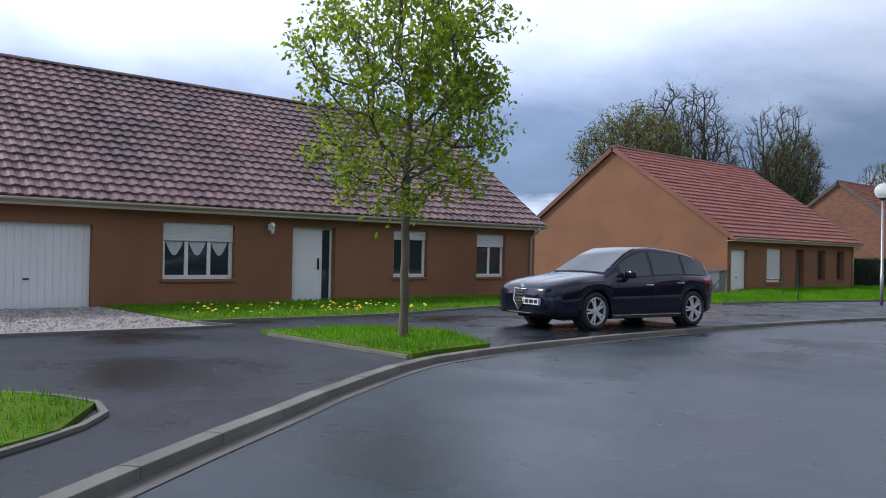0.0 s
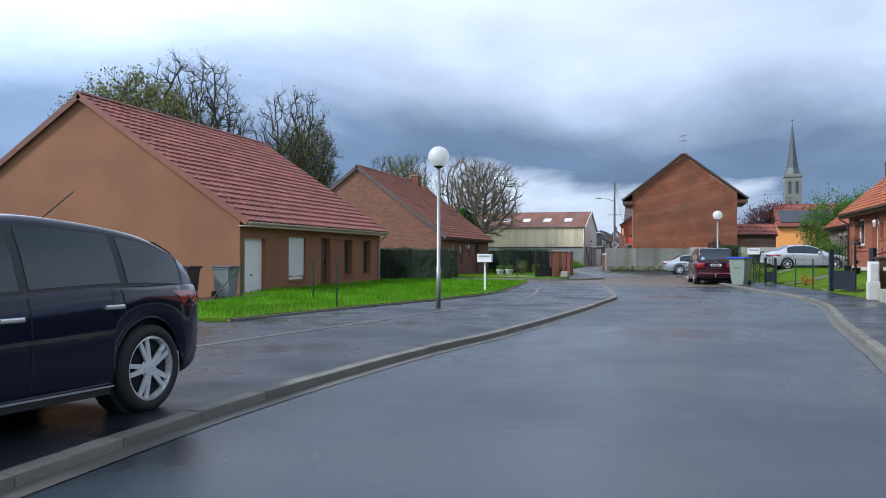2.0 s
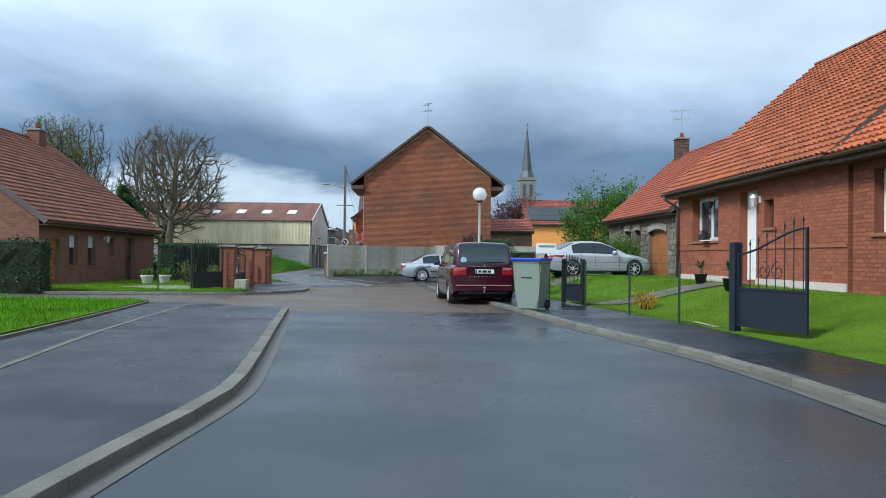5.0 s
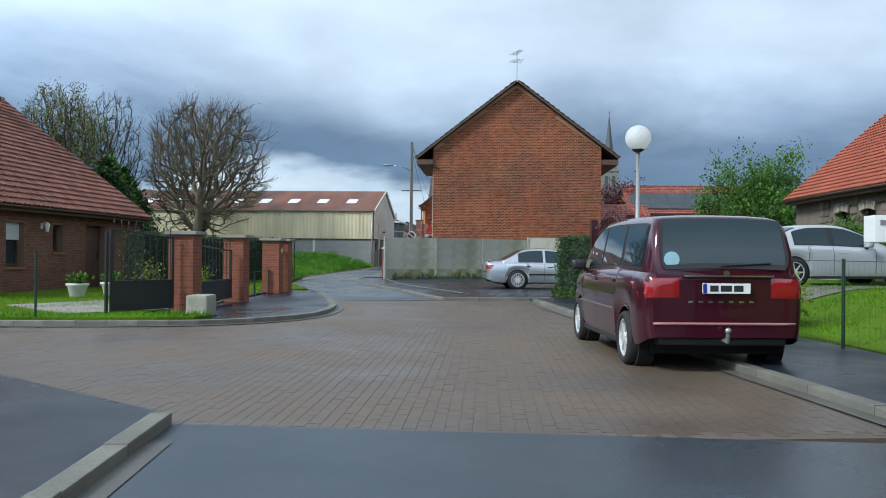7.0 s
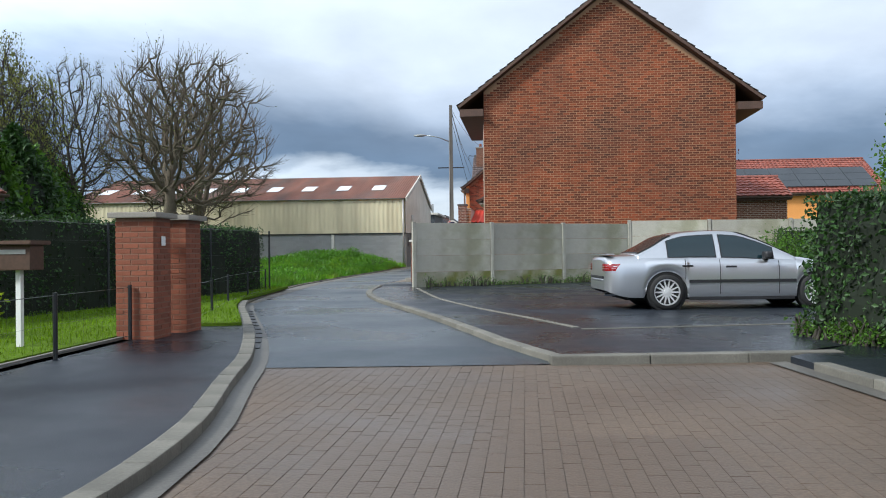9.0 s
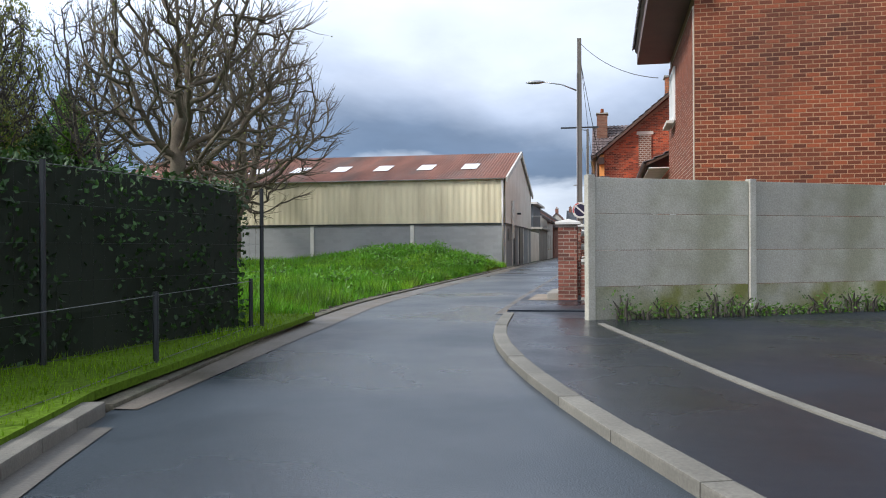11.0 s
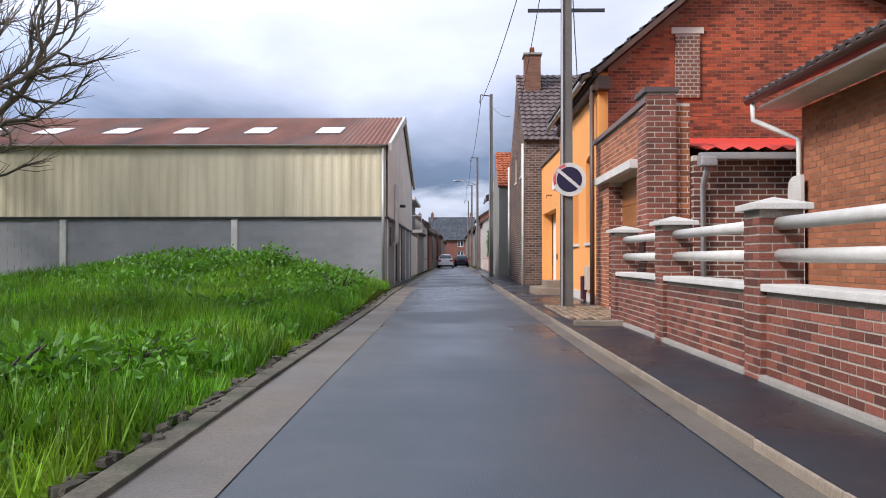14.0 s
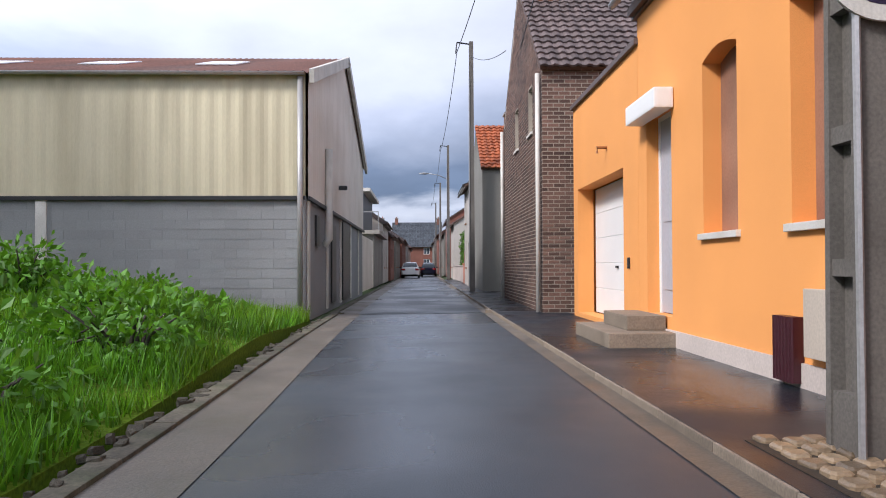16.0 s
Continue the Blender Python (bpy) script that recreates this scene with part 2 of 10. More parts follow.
M["wood"] = mat("varnished_wood", (0.30, 0.115, 0.035), 0.45, 0.25, 1.0, 25, 0.2, 0.1, stretch=(1, 1, 8))
M["wood_dark"] = mat("dark_wood", (0.085, 0.045, 0.028), 0.55, 0.25, 1.5, 25, 0.2, 0.1)
M["glass"] = glass_mat("window_glass")
M["curtain"] = mat("net_curtain", (0.52, 0.53, 0.55), 0.9, 0.2, 6.0, stretch=(6, 6, 0.5))
M["gutter_metal"] = mat("zinc", (0.42, 0.41, 0.40), 0.45, 0.12, 1.5, metal=0.5)
M["gutter_beige"] = mat("beige_gutter", (0.50, 0.43, 0.35), 0.5, 0.08, 1.5)
M["gutter_brown"] = mat("brown_gutter", (0.10, 0.06, 0.045), 0.5, 0.1, 1.5)
M["concrete"] = mat("wall_concrete", (0.42, 0.40, 0.335), 0.85, 0.3, 0.7, 50, 0.2, 0.25, random=0.14, stain=(0.22, 0.215, 0.14), stain_amount=0.85, stain_scale=0.8)
M["brick_k"] = mat("sooty_brick", (0.105, 0.058, 0.042), 0.88, 0.25, 0.5, 60, 0.3, 0.4, island=0.5, random=0.5, stain=(0.06, 0.042, 0.036), stain_amount=0.7)
M["mortar_k"] = mat("dirty_mortar", (0.33, 0.285, 0.23), 0.92, 0.3, 0.9, 40, 0.25)
M["concrete_moss"] = mat("mossy_wall_concrete", (0.36, 0.345, 0.27), 0.9, 0.3, 0.8, 50, 0.25, 0.3, random=0.1, stain=(0.15, 0.155, 0.035), stain_amount=0.95, stain_scale=1.3)
M["gable_sheet"] = mat("pale_gable_sheet", (0.74, 0.68, 0.60), 0.6, 0.08, 0.5, 30, 0.05, 0.03, stain=(0.55, 0.48, 0.38), stain_amount=0.5, stain_scale=0.6)
M["grey_door"] = mat("grey_door_paint", (0.40, 0.41, 0.45), 0.5, 0.06, 1.0)
M["mortar_pier"] = mat("rosy_mortar", (0.24, 0.135, 0.095), 0.92, 0.25, 0.8)
M["brick_o"] = mat("orange_red_brick", (0.42, 0.150, 0.062), 0.85, 0.18, 0.5, 60, 0.2, 0.3, island=0.25, random=0.25, stain=(0.24, 0.07, 0.035), stain_amount=0.5)
M["mortar_low"] = mat("recessed_brown_mortar", (0.25, 0.145, 0.095), 0.95, 0.2, 1.0)
M["pole_old"] = mat("old_pole_concrete", (0.135, 0.122, 0.105), 0.9, 0.25, 1.2, 50, 0.2, 0.3, stain=(0.08, 0.07, 0.06), stain_amount=0.6, stain_scale=0.5)
M["arch_stone"] = mat("pale_arch_stone", (0.27, 0.235, 0.195), 0.9, 0.25, 1.5, 40, 0.2, 0.4, random=0.3)
M["brick_far"] = mat("mid_red_brick", (0.20, 0.08, 0.055), 0.88, 0.2, 0.6, island=0.3)
M["concrete_pole"] = mat("pole_concrete", (0.27, 0.25, 0.215), 0.85, 0.15, 1.2, 50, 0.15, 0.25)
M["block"] = mat("blockwork", (0.27, 0.275, 0.275), 0.9, 0.12, 0.5, 40, 0.12, 0.25, random=0.06, island=0.06)
M["cladding"] = mat("cream_cladding", (0.62, 0.555, 0.375), 0.55, 0.09, 0.25, 30, 0.06, 0.03, stain=(0.36, 0.31, 0.20), stain_amount=0.5, stain_scale=0.6, stretch=(1, 2.2, 0.35))
M["fibro"] = mat("rusty_sheet_roof", (0.255, 0.115, 0.080), 0.8, 0.4, 0.6, 30, 0.25, 0.2, stain=(0.15, 0.12, 0.105), stain_amount=0.85, stain_scale=0.5, stretch=(0.25, 1, 1))
M["skylight"] = mat("skylight_sheet", (0.78, 0.82, 0.85), 0.3, 0.05)
M["iron"] = mat("black_iron", (0.018, 0.02, 0.022), 0.4, 0.15, 3.0)
M["iron_red"] = mat("burgundy_gate_paint", (0.042, 0.006, 0.011), 0.4, 0.1, 2.0)
M["iron_blue"] = mat("dark_blue_gate_paint", (0.009, 0.014, 0.024), 0.55, 0.1, 2.0)
M["green_mesh"] = mat("dark_green_fence", (0.012, 0.038, 0.024), 0.5, 0.1, 2.0)
M["lawn_sun"] = mat("lawn_blades", (0.14, 0.25, 0.010), 0.6, 0.3, 0.6, 8, 0.2, 0, island=0.3, through=0.35, spec=0.2)
M["hedge"] = mat("hedge_leaves", (0.026, 0.068, 0.012), 0.55, 0.3, 0.8, 8, 0.2, 0, island=0.5, through=0.15)
# near-black fill: the shade deep inside foliage is put into its colour
M["leaf_shade_core"] = mat("leaf_shade_core", (0.008, 0.014, 0.005), 0.9)
M["bush"] = mat("bush_leaves", (0.07, 0.16, 0.014), 0.5, 0.3, 0.8, 8, 0.2, 0, island=0.45, through=0.35)
M["leaf"] = mat("spring_leaves", (0.20, 0.29, 0.022), 0.5, 0.25, 0.7, 8, 0.2, 0, island=0.4, through=0.6)
M["gate_panel"] = mat("gate_panel_paint", (0.52, 0.60, 0.74), 0.4, 0.1, 1.5, 40, 0.1)
M["leaf_yellow"] = mat("yellow_leaves", (0.42, 0.26, 0.015), 0.5, 0.25, 0.7, 8, 0.2, 0, island=0.4, through=0.4)
M["leaf_red"] = mat("copper_leaves", (0.075, 0.022, 0.026), 0.5, 0.25, 0.7, 8, 0.2, 0, island=0.4, through=0.2)
M["leaf_pale"] = mat("young_leaves", (0.15, 0.17, 0.045), 0.6, 0.25, 0.3, 8, 0.2, 0, island=0.4, through=0.4)
M["bark"] = mat("bark", (0.115, 0.090, 0.062), 0.9, 0.3, 2.5, 30, 0.3, 0.5, stain=(0.08, 0.085, 0.05), stain_amount=0.6, stain_scale=1.0)
M["bark_dark"] = mat("dark_bark", (0.050, 0.042, 0.033), 0.9, 0.3, 2.5, 30, 0.3, 0.4)
M["steel"] = mat("galvanised_steel", (0.38, 0.38, 0.37), 0.42, 0.1, 2.0, metal=0.7)
M["lamp_globe"] = mat("opal_globe", (0.88, 0.88, 0.86), 0.3, 0.02, 1.0, bump=0, through=0.6, pass_tint=(1.05, 1.05, 1.05))
M["rubber"] = mat("tyre_rubber", (0.018, 0.018, 0.018), 0.8, 0.1, 3.0)
M["black_plastic"] = mat("black_plastic", (0.02, 0.02, 0.022), 0.5, 0.1, 3.0)
M["render_taupe"] = mat("taupe_render", (0.185, 0.178, 0.155), 0.9, 0.14, 0.5, 90, 0.12, 0.25, stain=(0.13, 0.12, 0.10), stain_amount=0.6)
M["render_pale"] = mat("pale_render", (0.42, 0.39, 0.35), 0.9, 0.14, 0.5, 90, 0.1, 0.25, stain=(0.28, 0.25, 0.21), stain_amount=0.6)
M["slate"] = mat("slate", (0.06, 0.068, 0.078), 0.5, 0.2, 0.5, island=0.3)
M["spire_stone"] = mat("church_stone", (0.19, 0.185, 0.165), 0.9, 0.15, 0.2)
M["gravel"] = mat("gravel", (0.30, 0.27, 0.25), 0.9, 0.2, 2.0, island=0.5)


# ---- mesh helpers ----
def mesh_of(name, verts, faces, material, smooth=False):
    me = bpy.data.meshes.new(name)
    me.from_pydata([tuple(v) for v in verts], [], [tuple(f) for f in faces])
    me.materials.append(material)
    if smooth:
        for p in me.polygons:
            p.use_smooth = True
    me.update()
    return me


def link_part(name, me, parent, label="", kind=""):
    ob = new(name, me)
    ob.parent = parent
    return tagged(ob, label=label, kind=kind)


def part(name, bm, material, parent=None, label="", smooth=False, kind=""):
    me = bpy.data.meshes.new(name)
    bmesh.ops.recalc_face_normals(bm, faces=bm.faces)
    bm.to_mesh(me)
    bm.free()
    me.materials.append(material)
    if smooth:
        for p in me.polygons:
            p.use_smooth = True
    ob = new(name, me)
    ob.parent = parent
    return tagged(ob, label=label, kind=kind)


def thing(name, m, label, category, group="", kind=""):
    ob = new(name)
    ob.empty_display_size = 0.2
    ob.matrix_world = m if isinstance(m, Matrix) else pose(*m)
    return tagged(ob, label, category, group, kind)


def boxes(*specs, bevel=0.0):
    """One bmesh of boxes, each (x0, x1, y0, y1, z0, z1)."""
    bm = bmesh.new()
    for x0, x1, y0, y1, z0, z1 in specs:
        v = [bm.verts.new((x, y, z)) for z in (z0, z1) for y in (y0, y1) for x in (x0, x1)]
        for f in ((0, 2, 3, 1), (4, 5, 7, 6), (0, 1, 5, 4), (2, 6, 7, 3), (0, 4, 6, 2), (1, 3, 7, 5)):
            bm.faces.new([v[i] for i in f])
    if bevel:
        bmesh.ops.bevel(bm, geom=list(bm.edges), offset=bevel, segments=2, profile=0.7, affect="EDGES")
    return bm


def prism(outline, z0, z1, bevel=0.0):
    """A flat outline in x and y pulled from z0 to z1."""
    bm = bmesh.new()
    low, high = [bm.verts.new((x, y, z0)) for x, y in outline], [bm.verts.new((x, y, z1)) for x, y in outline]
    bm.faces.new(low[::-1]); bm.faces.new(high)
    for i in range(len(outline)):
        j = (i + 1) % len(outline)
        bm.faces.new((low[i], low[j], high[j], high[i]))
    if bevel:
        bmesh.ops.bevel(bm, geom=list(bm.edges), offset=bevel, segments=2, affect="EDGES")
    return bm


def tube(bm, path, radii, sides=8, cap=True):
    """A round tube along a path, with a radius at each point."""
    rings = []
    for i, p in enumerate(path):
        p = Vector(p)
        a = Vector(path[max(i - 1, 0)]); b = Vector(path[min(i + 1, len(path) - 1)])
        d = (b - a).normalized()
        side = d.cross(Vector((0, 0, 1)))
        side = Vector((1, 0, 0)) if side.length < 1e-3 else side.normalized()
        up = side.cross(d)
        r = radii[i] if isinstance(radii, (list, tuple)) else radii
        rings.append([bm.verts.new(p + r * (math.cos(2 * math.pi * k / sides) * side + math.sin(2 * math.pi * k / sides) * up)) for k in range(sides)])
    for a, b in zip(rings, rings[1:]):
        for k in range(sides):
            bm.faces.new((a[k], a[(k + 1) % sides], b[(k + 1) % sides], b[k]))
    if cap:
        bm.faces.new(rings[0][::-1]); bm.faces.new(rings[-1])
    return bm


def lathe(bm, profile, sides=24, axis="z", centre=(0, 0, 0), closed=True):
    """A turned shape: profile of (radius, height) about an axis."""
    rings = []
    for r, h in profile:
        ring = []
        for k in range(sides):
            a = 2 * math.pi * k / sides
            c, s = r * math.cos(a), r * math.sin(a)
            p = (c, s, h) if axis == "z" else ((c, h, s) if axis == "y" else (h, c, s))
            ring.append(bm.verts.new(Vector(centre) + Vector(p)))
        rings.append(ring)
    for a, b in zip(rings, rings[1:]):
        for k in range(sides):
            bm.faces.new((a[k], a[(k + 1) % sides], b[(k + 1) % sides], b[k]))
    if closed:
        bm.faces.new(rings[0][::-1]); bm.faces.new(rings[-1])
    return bm


def glide(points, step):
    """A smooth line through points, resampled at even steps. Returns places and directions."""
    pts = [Vector((*p, 0)) if len(p) == 2 else Vector(p) for p in points]
    fine = []
    for i in range(len(pts) - 1):
        p0, p1, p2, p3 = pts[max(i - 1, 0)], pts[i], pts[i + 1], pts[min(i + 2, len(pts) - 1)]
        for k in range(16):
            t = k / 16
            fine.append(0.5 * (2 * p1 + (p2 - p0) * t + (2 * p0 - 5 * p1 + 4 * p2 - p3) * t * t + (3 * p1 - p0 - 3 * p2 + p3) * t**3))
    fine.append(pts[-1])
    out, left = [fine[0]], step
    for a, b in zip(fine, fine[1:]):
        d = (b - a).length
        while d >= left and d > 1e-9:
            a = a + (b - a) * (left / d)
            out.append(a.copy())
            d, left = (b - a).length, step
        left -= d
    dirs = [(out[min(i + 1, len(out) - 1)] - out[max(i - 1, 0)]).normalized() for i in range(len(out))]
    return out, dirs


def panel(length, height, openings, thick, cap=None):
    """A wall from x = 0 to length, z = 0 to height, its face at y = 0 and its back at y = thick, with openings (x0, x1, z0, z1)
    right through it. cap: extra outline (x, z) points on top, for a gable."""
    xs = sorted({0.0, length, *(v for o in openings for v in o[:2])})
    zs = sorted({0.0, height, *(v for o in openings for v in o[2:])})
    bm = bmesh.new()
    solid = {}
    for i in range(len(xs) - 1):
        for k in range(len(zs) - 1):
            cx, cz = (xs[i] + xs[i + 1]) / 2, (zs[k] + zs[k + 1]) / 2
            solid[i, k] = not any(o[0] < cx < o[1] and o[2] < cz < o[3] for o in openings)
    vert = {}

    def v(i, k, y):
        if (i, k, y) not in vert:
            vert[i, k, y] = bm.verts.new((xs[i], y, zs[k]))
        return vert[i, k, y]

    for (i, k), s in solid.items():
        if not s:
            continue
        bm.faces.new((v(i, k, 0), v(i + 1, k, 0), v(i + 1, k + 1, 0), v(i, k + 1, 0)))
        bm.faces.new((v(i, k, thick), v(i, k + 1, thick), v(i + 1, k + 1, thick), v(i + 1, k, thick)))
        for di, dk, a, b in ((-1, 0, (i, k), (i, k + 1)), (1, 0, (i + 1, k), (i + 1, k + 1)), (0, -1, (i, k), (i + 1, k)), (0, 1, (i, k + 1), (i + 1, k + 1))):
            if not solid.get((i + di, k + dk), False):
                if dk == 1 and cap and k == len(zs) - 2:
                    continue
                bm.faces.new((v(*a, 0), v(*b, 0), v(*b, thick), v(*a, thick)))
    if cap:
        row = [(0.0, height)] + list(cap) + [(length, height)]
        f = [bm.verts.new((x, 0, z)) for x, z in row]
        b = [bm.verts.new((x, thick, z)) for x, z in row]
        bm.faces.new(f); bm.faces.new(b[::-1])
        for i in range(len(row) - 1):
            bm.faces.new((f[i], b[i], b[i + 1], f[i + 1]))
    return bm


def facing(x, y, z, turn=0):
    """A frame for a wall: its length runs along local x, its inside lies towards local +y. turn 0: seen from -y."""
    return pose(x, y, z, 0, 0, turn)


# ---- building blocks ----
def brick_wall(parent, m, length, height, material, openings=(), size=(0.22, 0.065), joint=0.016, proud=0.005, singles=0, cap=None, name="brick", z0=0.0, u0=0.0):
    """Bricks in running bond on the face of a wall (frame m: x along, z up, outside towards -y). cap(u): the height at u where a gable rises.
    The first of them, from the bottom up, are parts of their own; the rest are joined."""
    rng = random.Random(int(length * 977 + height * 131))
    bl, bh = size
    verts, faces, done = [], [], 0
    cells = []
    row = 0
    top = height if cap is None else max(cap(u0 + length * k / 40) for k in range(41))
    z = z0
    while z + bh <= top + 1e-6:
        u = u0 - (bl + joint) / 2 * (row % 2)
        while u < u0 + length:
            a, b = max(u, u0), min(u + bl, u0 + length)
            u += bl + joint
            if b - a < 0.03:
                continue
            if cap is not None and min(cap(a), cap(b)) < z + bh:
                continue
            cut = [(a, b)]
            for o in openings:
                if o[2] < z + bh - 0.005 and o[3] > z + 0.005:
                    cut = [q for p, e in cut for q in ((p, min(e, o[0] - 0.004)), (max(p, o[1] + 0.004), e)) if q[1] - q[0] > 0.03]
            cells += [(p, e, z) for p, e in cut]
        z += bh + joint
        row += 1
    shared = {}
    for a, b, z in cells:
        d = proud * rng.uniform(0.6, 1.25)
        if done < singles:
            w = round(b - a, 2)
            if w not in shared:
                shared[w] = mesh_of(name, [(x, y, h) for h in (0, bh) for y in (-proud, 0.004) for x in (0, w)], [(0, 1, 5, 4), (0, 4, 6, 2), (1, 3, 7, 5), (4, 5, 7, 6), (0, 2, 3, 1)], material)
            ob = link_part(name, shared[w], parent)
            ob.matrix_local = m @ Matrix.Translation((a, 0, z)) @ pose(0, 0, 0, 0, rng.uniform(-0.3, 0.3), rng.uniform(-0.3, 0.3))
            done += 1
            continue
        k = len(verts)
        for h in (z, z + bh):
            for y in (-d, 0.004):
                verts += [(a, y, h), (b, y, h)]
        faces += [(k, k + 1, k + 5, k + 4), (k, k + 4, k + 6, k + 2), (k + 1, k + 3, k + 7, k + 5), (k + 4, k + 5, k + 7, k + 6), (k, k + 2, k + 3, k + 1)]
    if verts:
        ob = link_part("bricks" if name == "brick" else name + "s", mesh_of(name + "s", verts, faces, material), parent, kind="stuff")
        ob.matrix_local = m


def tile_roof(parent, m, length, slope, tile=(0.30, 0.34), material=None, singles=0, wave=0.035, limit=None, name="roof_tile"):
    """Rows of overlapping tiles (frame m: x along the eave, y up the slope, z out of it). limit(y): the x-range left at that height."""
    rng = random.Random(int(length * 613 + slope * 71))
    w, l = tile
    prof = ((0, 0.0), (0.22, wave), (0.5, wave * 0.85), (0.72, 0.0), (1.0, 0.004))
    base_v = [(x * w, y, h + lift) for y, lift in ((-0.03, 0.05), (l, 0.0)) for x, h in prof] + [(x * w, -0.03, h + 0.006) for x, h in prof]
    base_f = [(i, i + 1, i + 6, i + 5) for i in range(4)] + [(10 + i, 11 + i, i + 1, i) for i in range(4)]
    cols, rows = int(length / w + 0.5), int(slope / l + 0.5)
    w, l = length / cols, slope / rows
    sx, sy = w / tile[0], l / tile[1]
    base_v = [(x * sx, y * sy, h) for x, y, h in base_v]
    one = mesh_of(name, base_v, base_f, material)
    verts, faces, done = [], [], 0
    for r in range(rows):
        lo, hi = limit((r + 0.5) * l) if limit else (0, length)
        for c in range(cols - 1, -1, -1):
            x, y = c * w, r * l
            if x < lo - 0.01 or x + w > hi + 0.01:
                continue
            dz = rng.uniform(-0.004, 0.006)
            if done < singles:
                ob = link_part(name, one, parent)
                ob.matrix_local = m @ Matrix.Translation((x, y, dz)) @ pose(0, 0, 0, 0, 0, rng.uniform(-0.5, 0.5))
                done += 1
                continue
            k = len(verts)
            sk = rng.uniform(-0.006, 0.006)
            verts += [(x + p[0] + sk * p[1], y + p[1], p[2] + dz) for p in base_v]
            faces += [tuple(i + k for i in f) for f in base_f]
    if verts:
        ob = link_part(name + "s", mesh_of(name + "s", verts, faces, material), parent, kind="stuff")
        ob.matrix_local = m


def ribbed(w, h, pitch, groove, thick, way):
    """One sheet, w by h, with grooves across ("h") or upright ("v"); its face at y = 0."""
    L = h if way == "h" else w
    n = max(int(L / pitch + 0.5), 1)
    prof = []
    for k in range(n):
        a, b = L * k / n, L * (k + 1) / n
        g = min(0.008, (b - a) * 0.15)
        prof += [(a, groove), (a + g, 0.0), (b - g, 0.0)]
    prof += [(L, groove), (L, thick), (0.0, thick)]
    bm = bmesh.new()
    lo, hi = [], []
    for u, y in prof:
        lo.append(bm.verts.new((0, y, u) if way == "h" else (u, y, 0)))
        hi.append(bm.verts.new((w, y, u) if way == "h" else (u, y, h)))
    for i in range(len(prof)):
        j = (i + 1) % len(prof)
        bm.faces.new((lo[i], lo[j], hi[j], hi[i]))
    bm.faces.new(lo[::-1]); bm.faces.new(hi)
    return bm


def window_unit(parent, m, w, h, depth=0.16, sashes=2, shutter=0.0, frame_mat="white", sill=True, curtain=False, sill_mat=None, bars=0, name="window"):
    """A window in an opening of w by h (frame m at its lower outer corner, inside towards +y)."""
    f, d0, d1 = 0.055, depth, depth + 0.06
    inner = (w - 2 * f) / sashes
    win = part(name, panel(w, h, [(f, w - f, f, h - f)], d1 - d0), M[frame_mat], parent)
    win.matrix_local = m @ Matrix.Translation((0, d0, 0))
    back = Matrix.Translation((0, -d0, 0))
    ih = h - 2 * f
    for k in range(sashes):
        s = 0.045
        cuts = [(s, inner - s, s + (ih - 2 * s) * b / (bars + 1) + (0.012 if b else 0), s + (ih - 2 * s) * (b + 1) / (bars + 1) - (0.012 if b < bars else 0)) for b in range(bars + 1)]
        part("sash", panel(inner - 0.004, ih, cuts, 0.035), M[frame_mat], win).matrix_local = back @ Matrix.Translation((f + k * inner + 0.002, d0 - 0.015, f))
    for k in range(sashes):
        a = f + k * inner
        part("pane", boxes((a + 0.04, a + inner - 0.04, d0 + 0.022, d0 + 0.028, f + 0.02, h - f - 0.02)), M["glass"], win).matrix_local = back
    if curtain:
        for k in range(sashes):
            a = f + k * inner
            bm = bmesh.new()
            vs = []
            for i in range(13):
                x = a + 0.05 + (inner - 0.1) * i / 12
                drop = 0.30 + 0.28 * math.sin(math.pi * i / 12)
                vs.append((bm.verts.new((x, d0 + 0.0205 - 0.002 * (i % 2), h - f - 0.03)), bm.verts.new((x, d0 + 0.0205 - 0.002 * (i % 2), h * (1 - drop)))))
            for (p, q), (r, s) in zip(vs, vs[1:]):
                bm.faces.new((p, r, s, q))
            part("curtain", bm, M["curtain"], win, "white net curtain").matrix_local = back
    if shutter > 0:
        part("roller_shutter", ribbed(w - 0.02, shutter, 0.05, 0.008, 0.03, "h"), M["shutter"], win, "half-lowered pale roller shutter").matrix_local = back @ Matrix.Translation((0.01, d0 - 0.05, h - shutter))
    if sill:
        part("sill", boxes((-0.06, w + 0.06, -0.05, d0, -0.07, -0.004), bevel=0.008), sill_mat or M["render_brown"], win).matrix_local = back
    return win


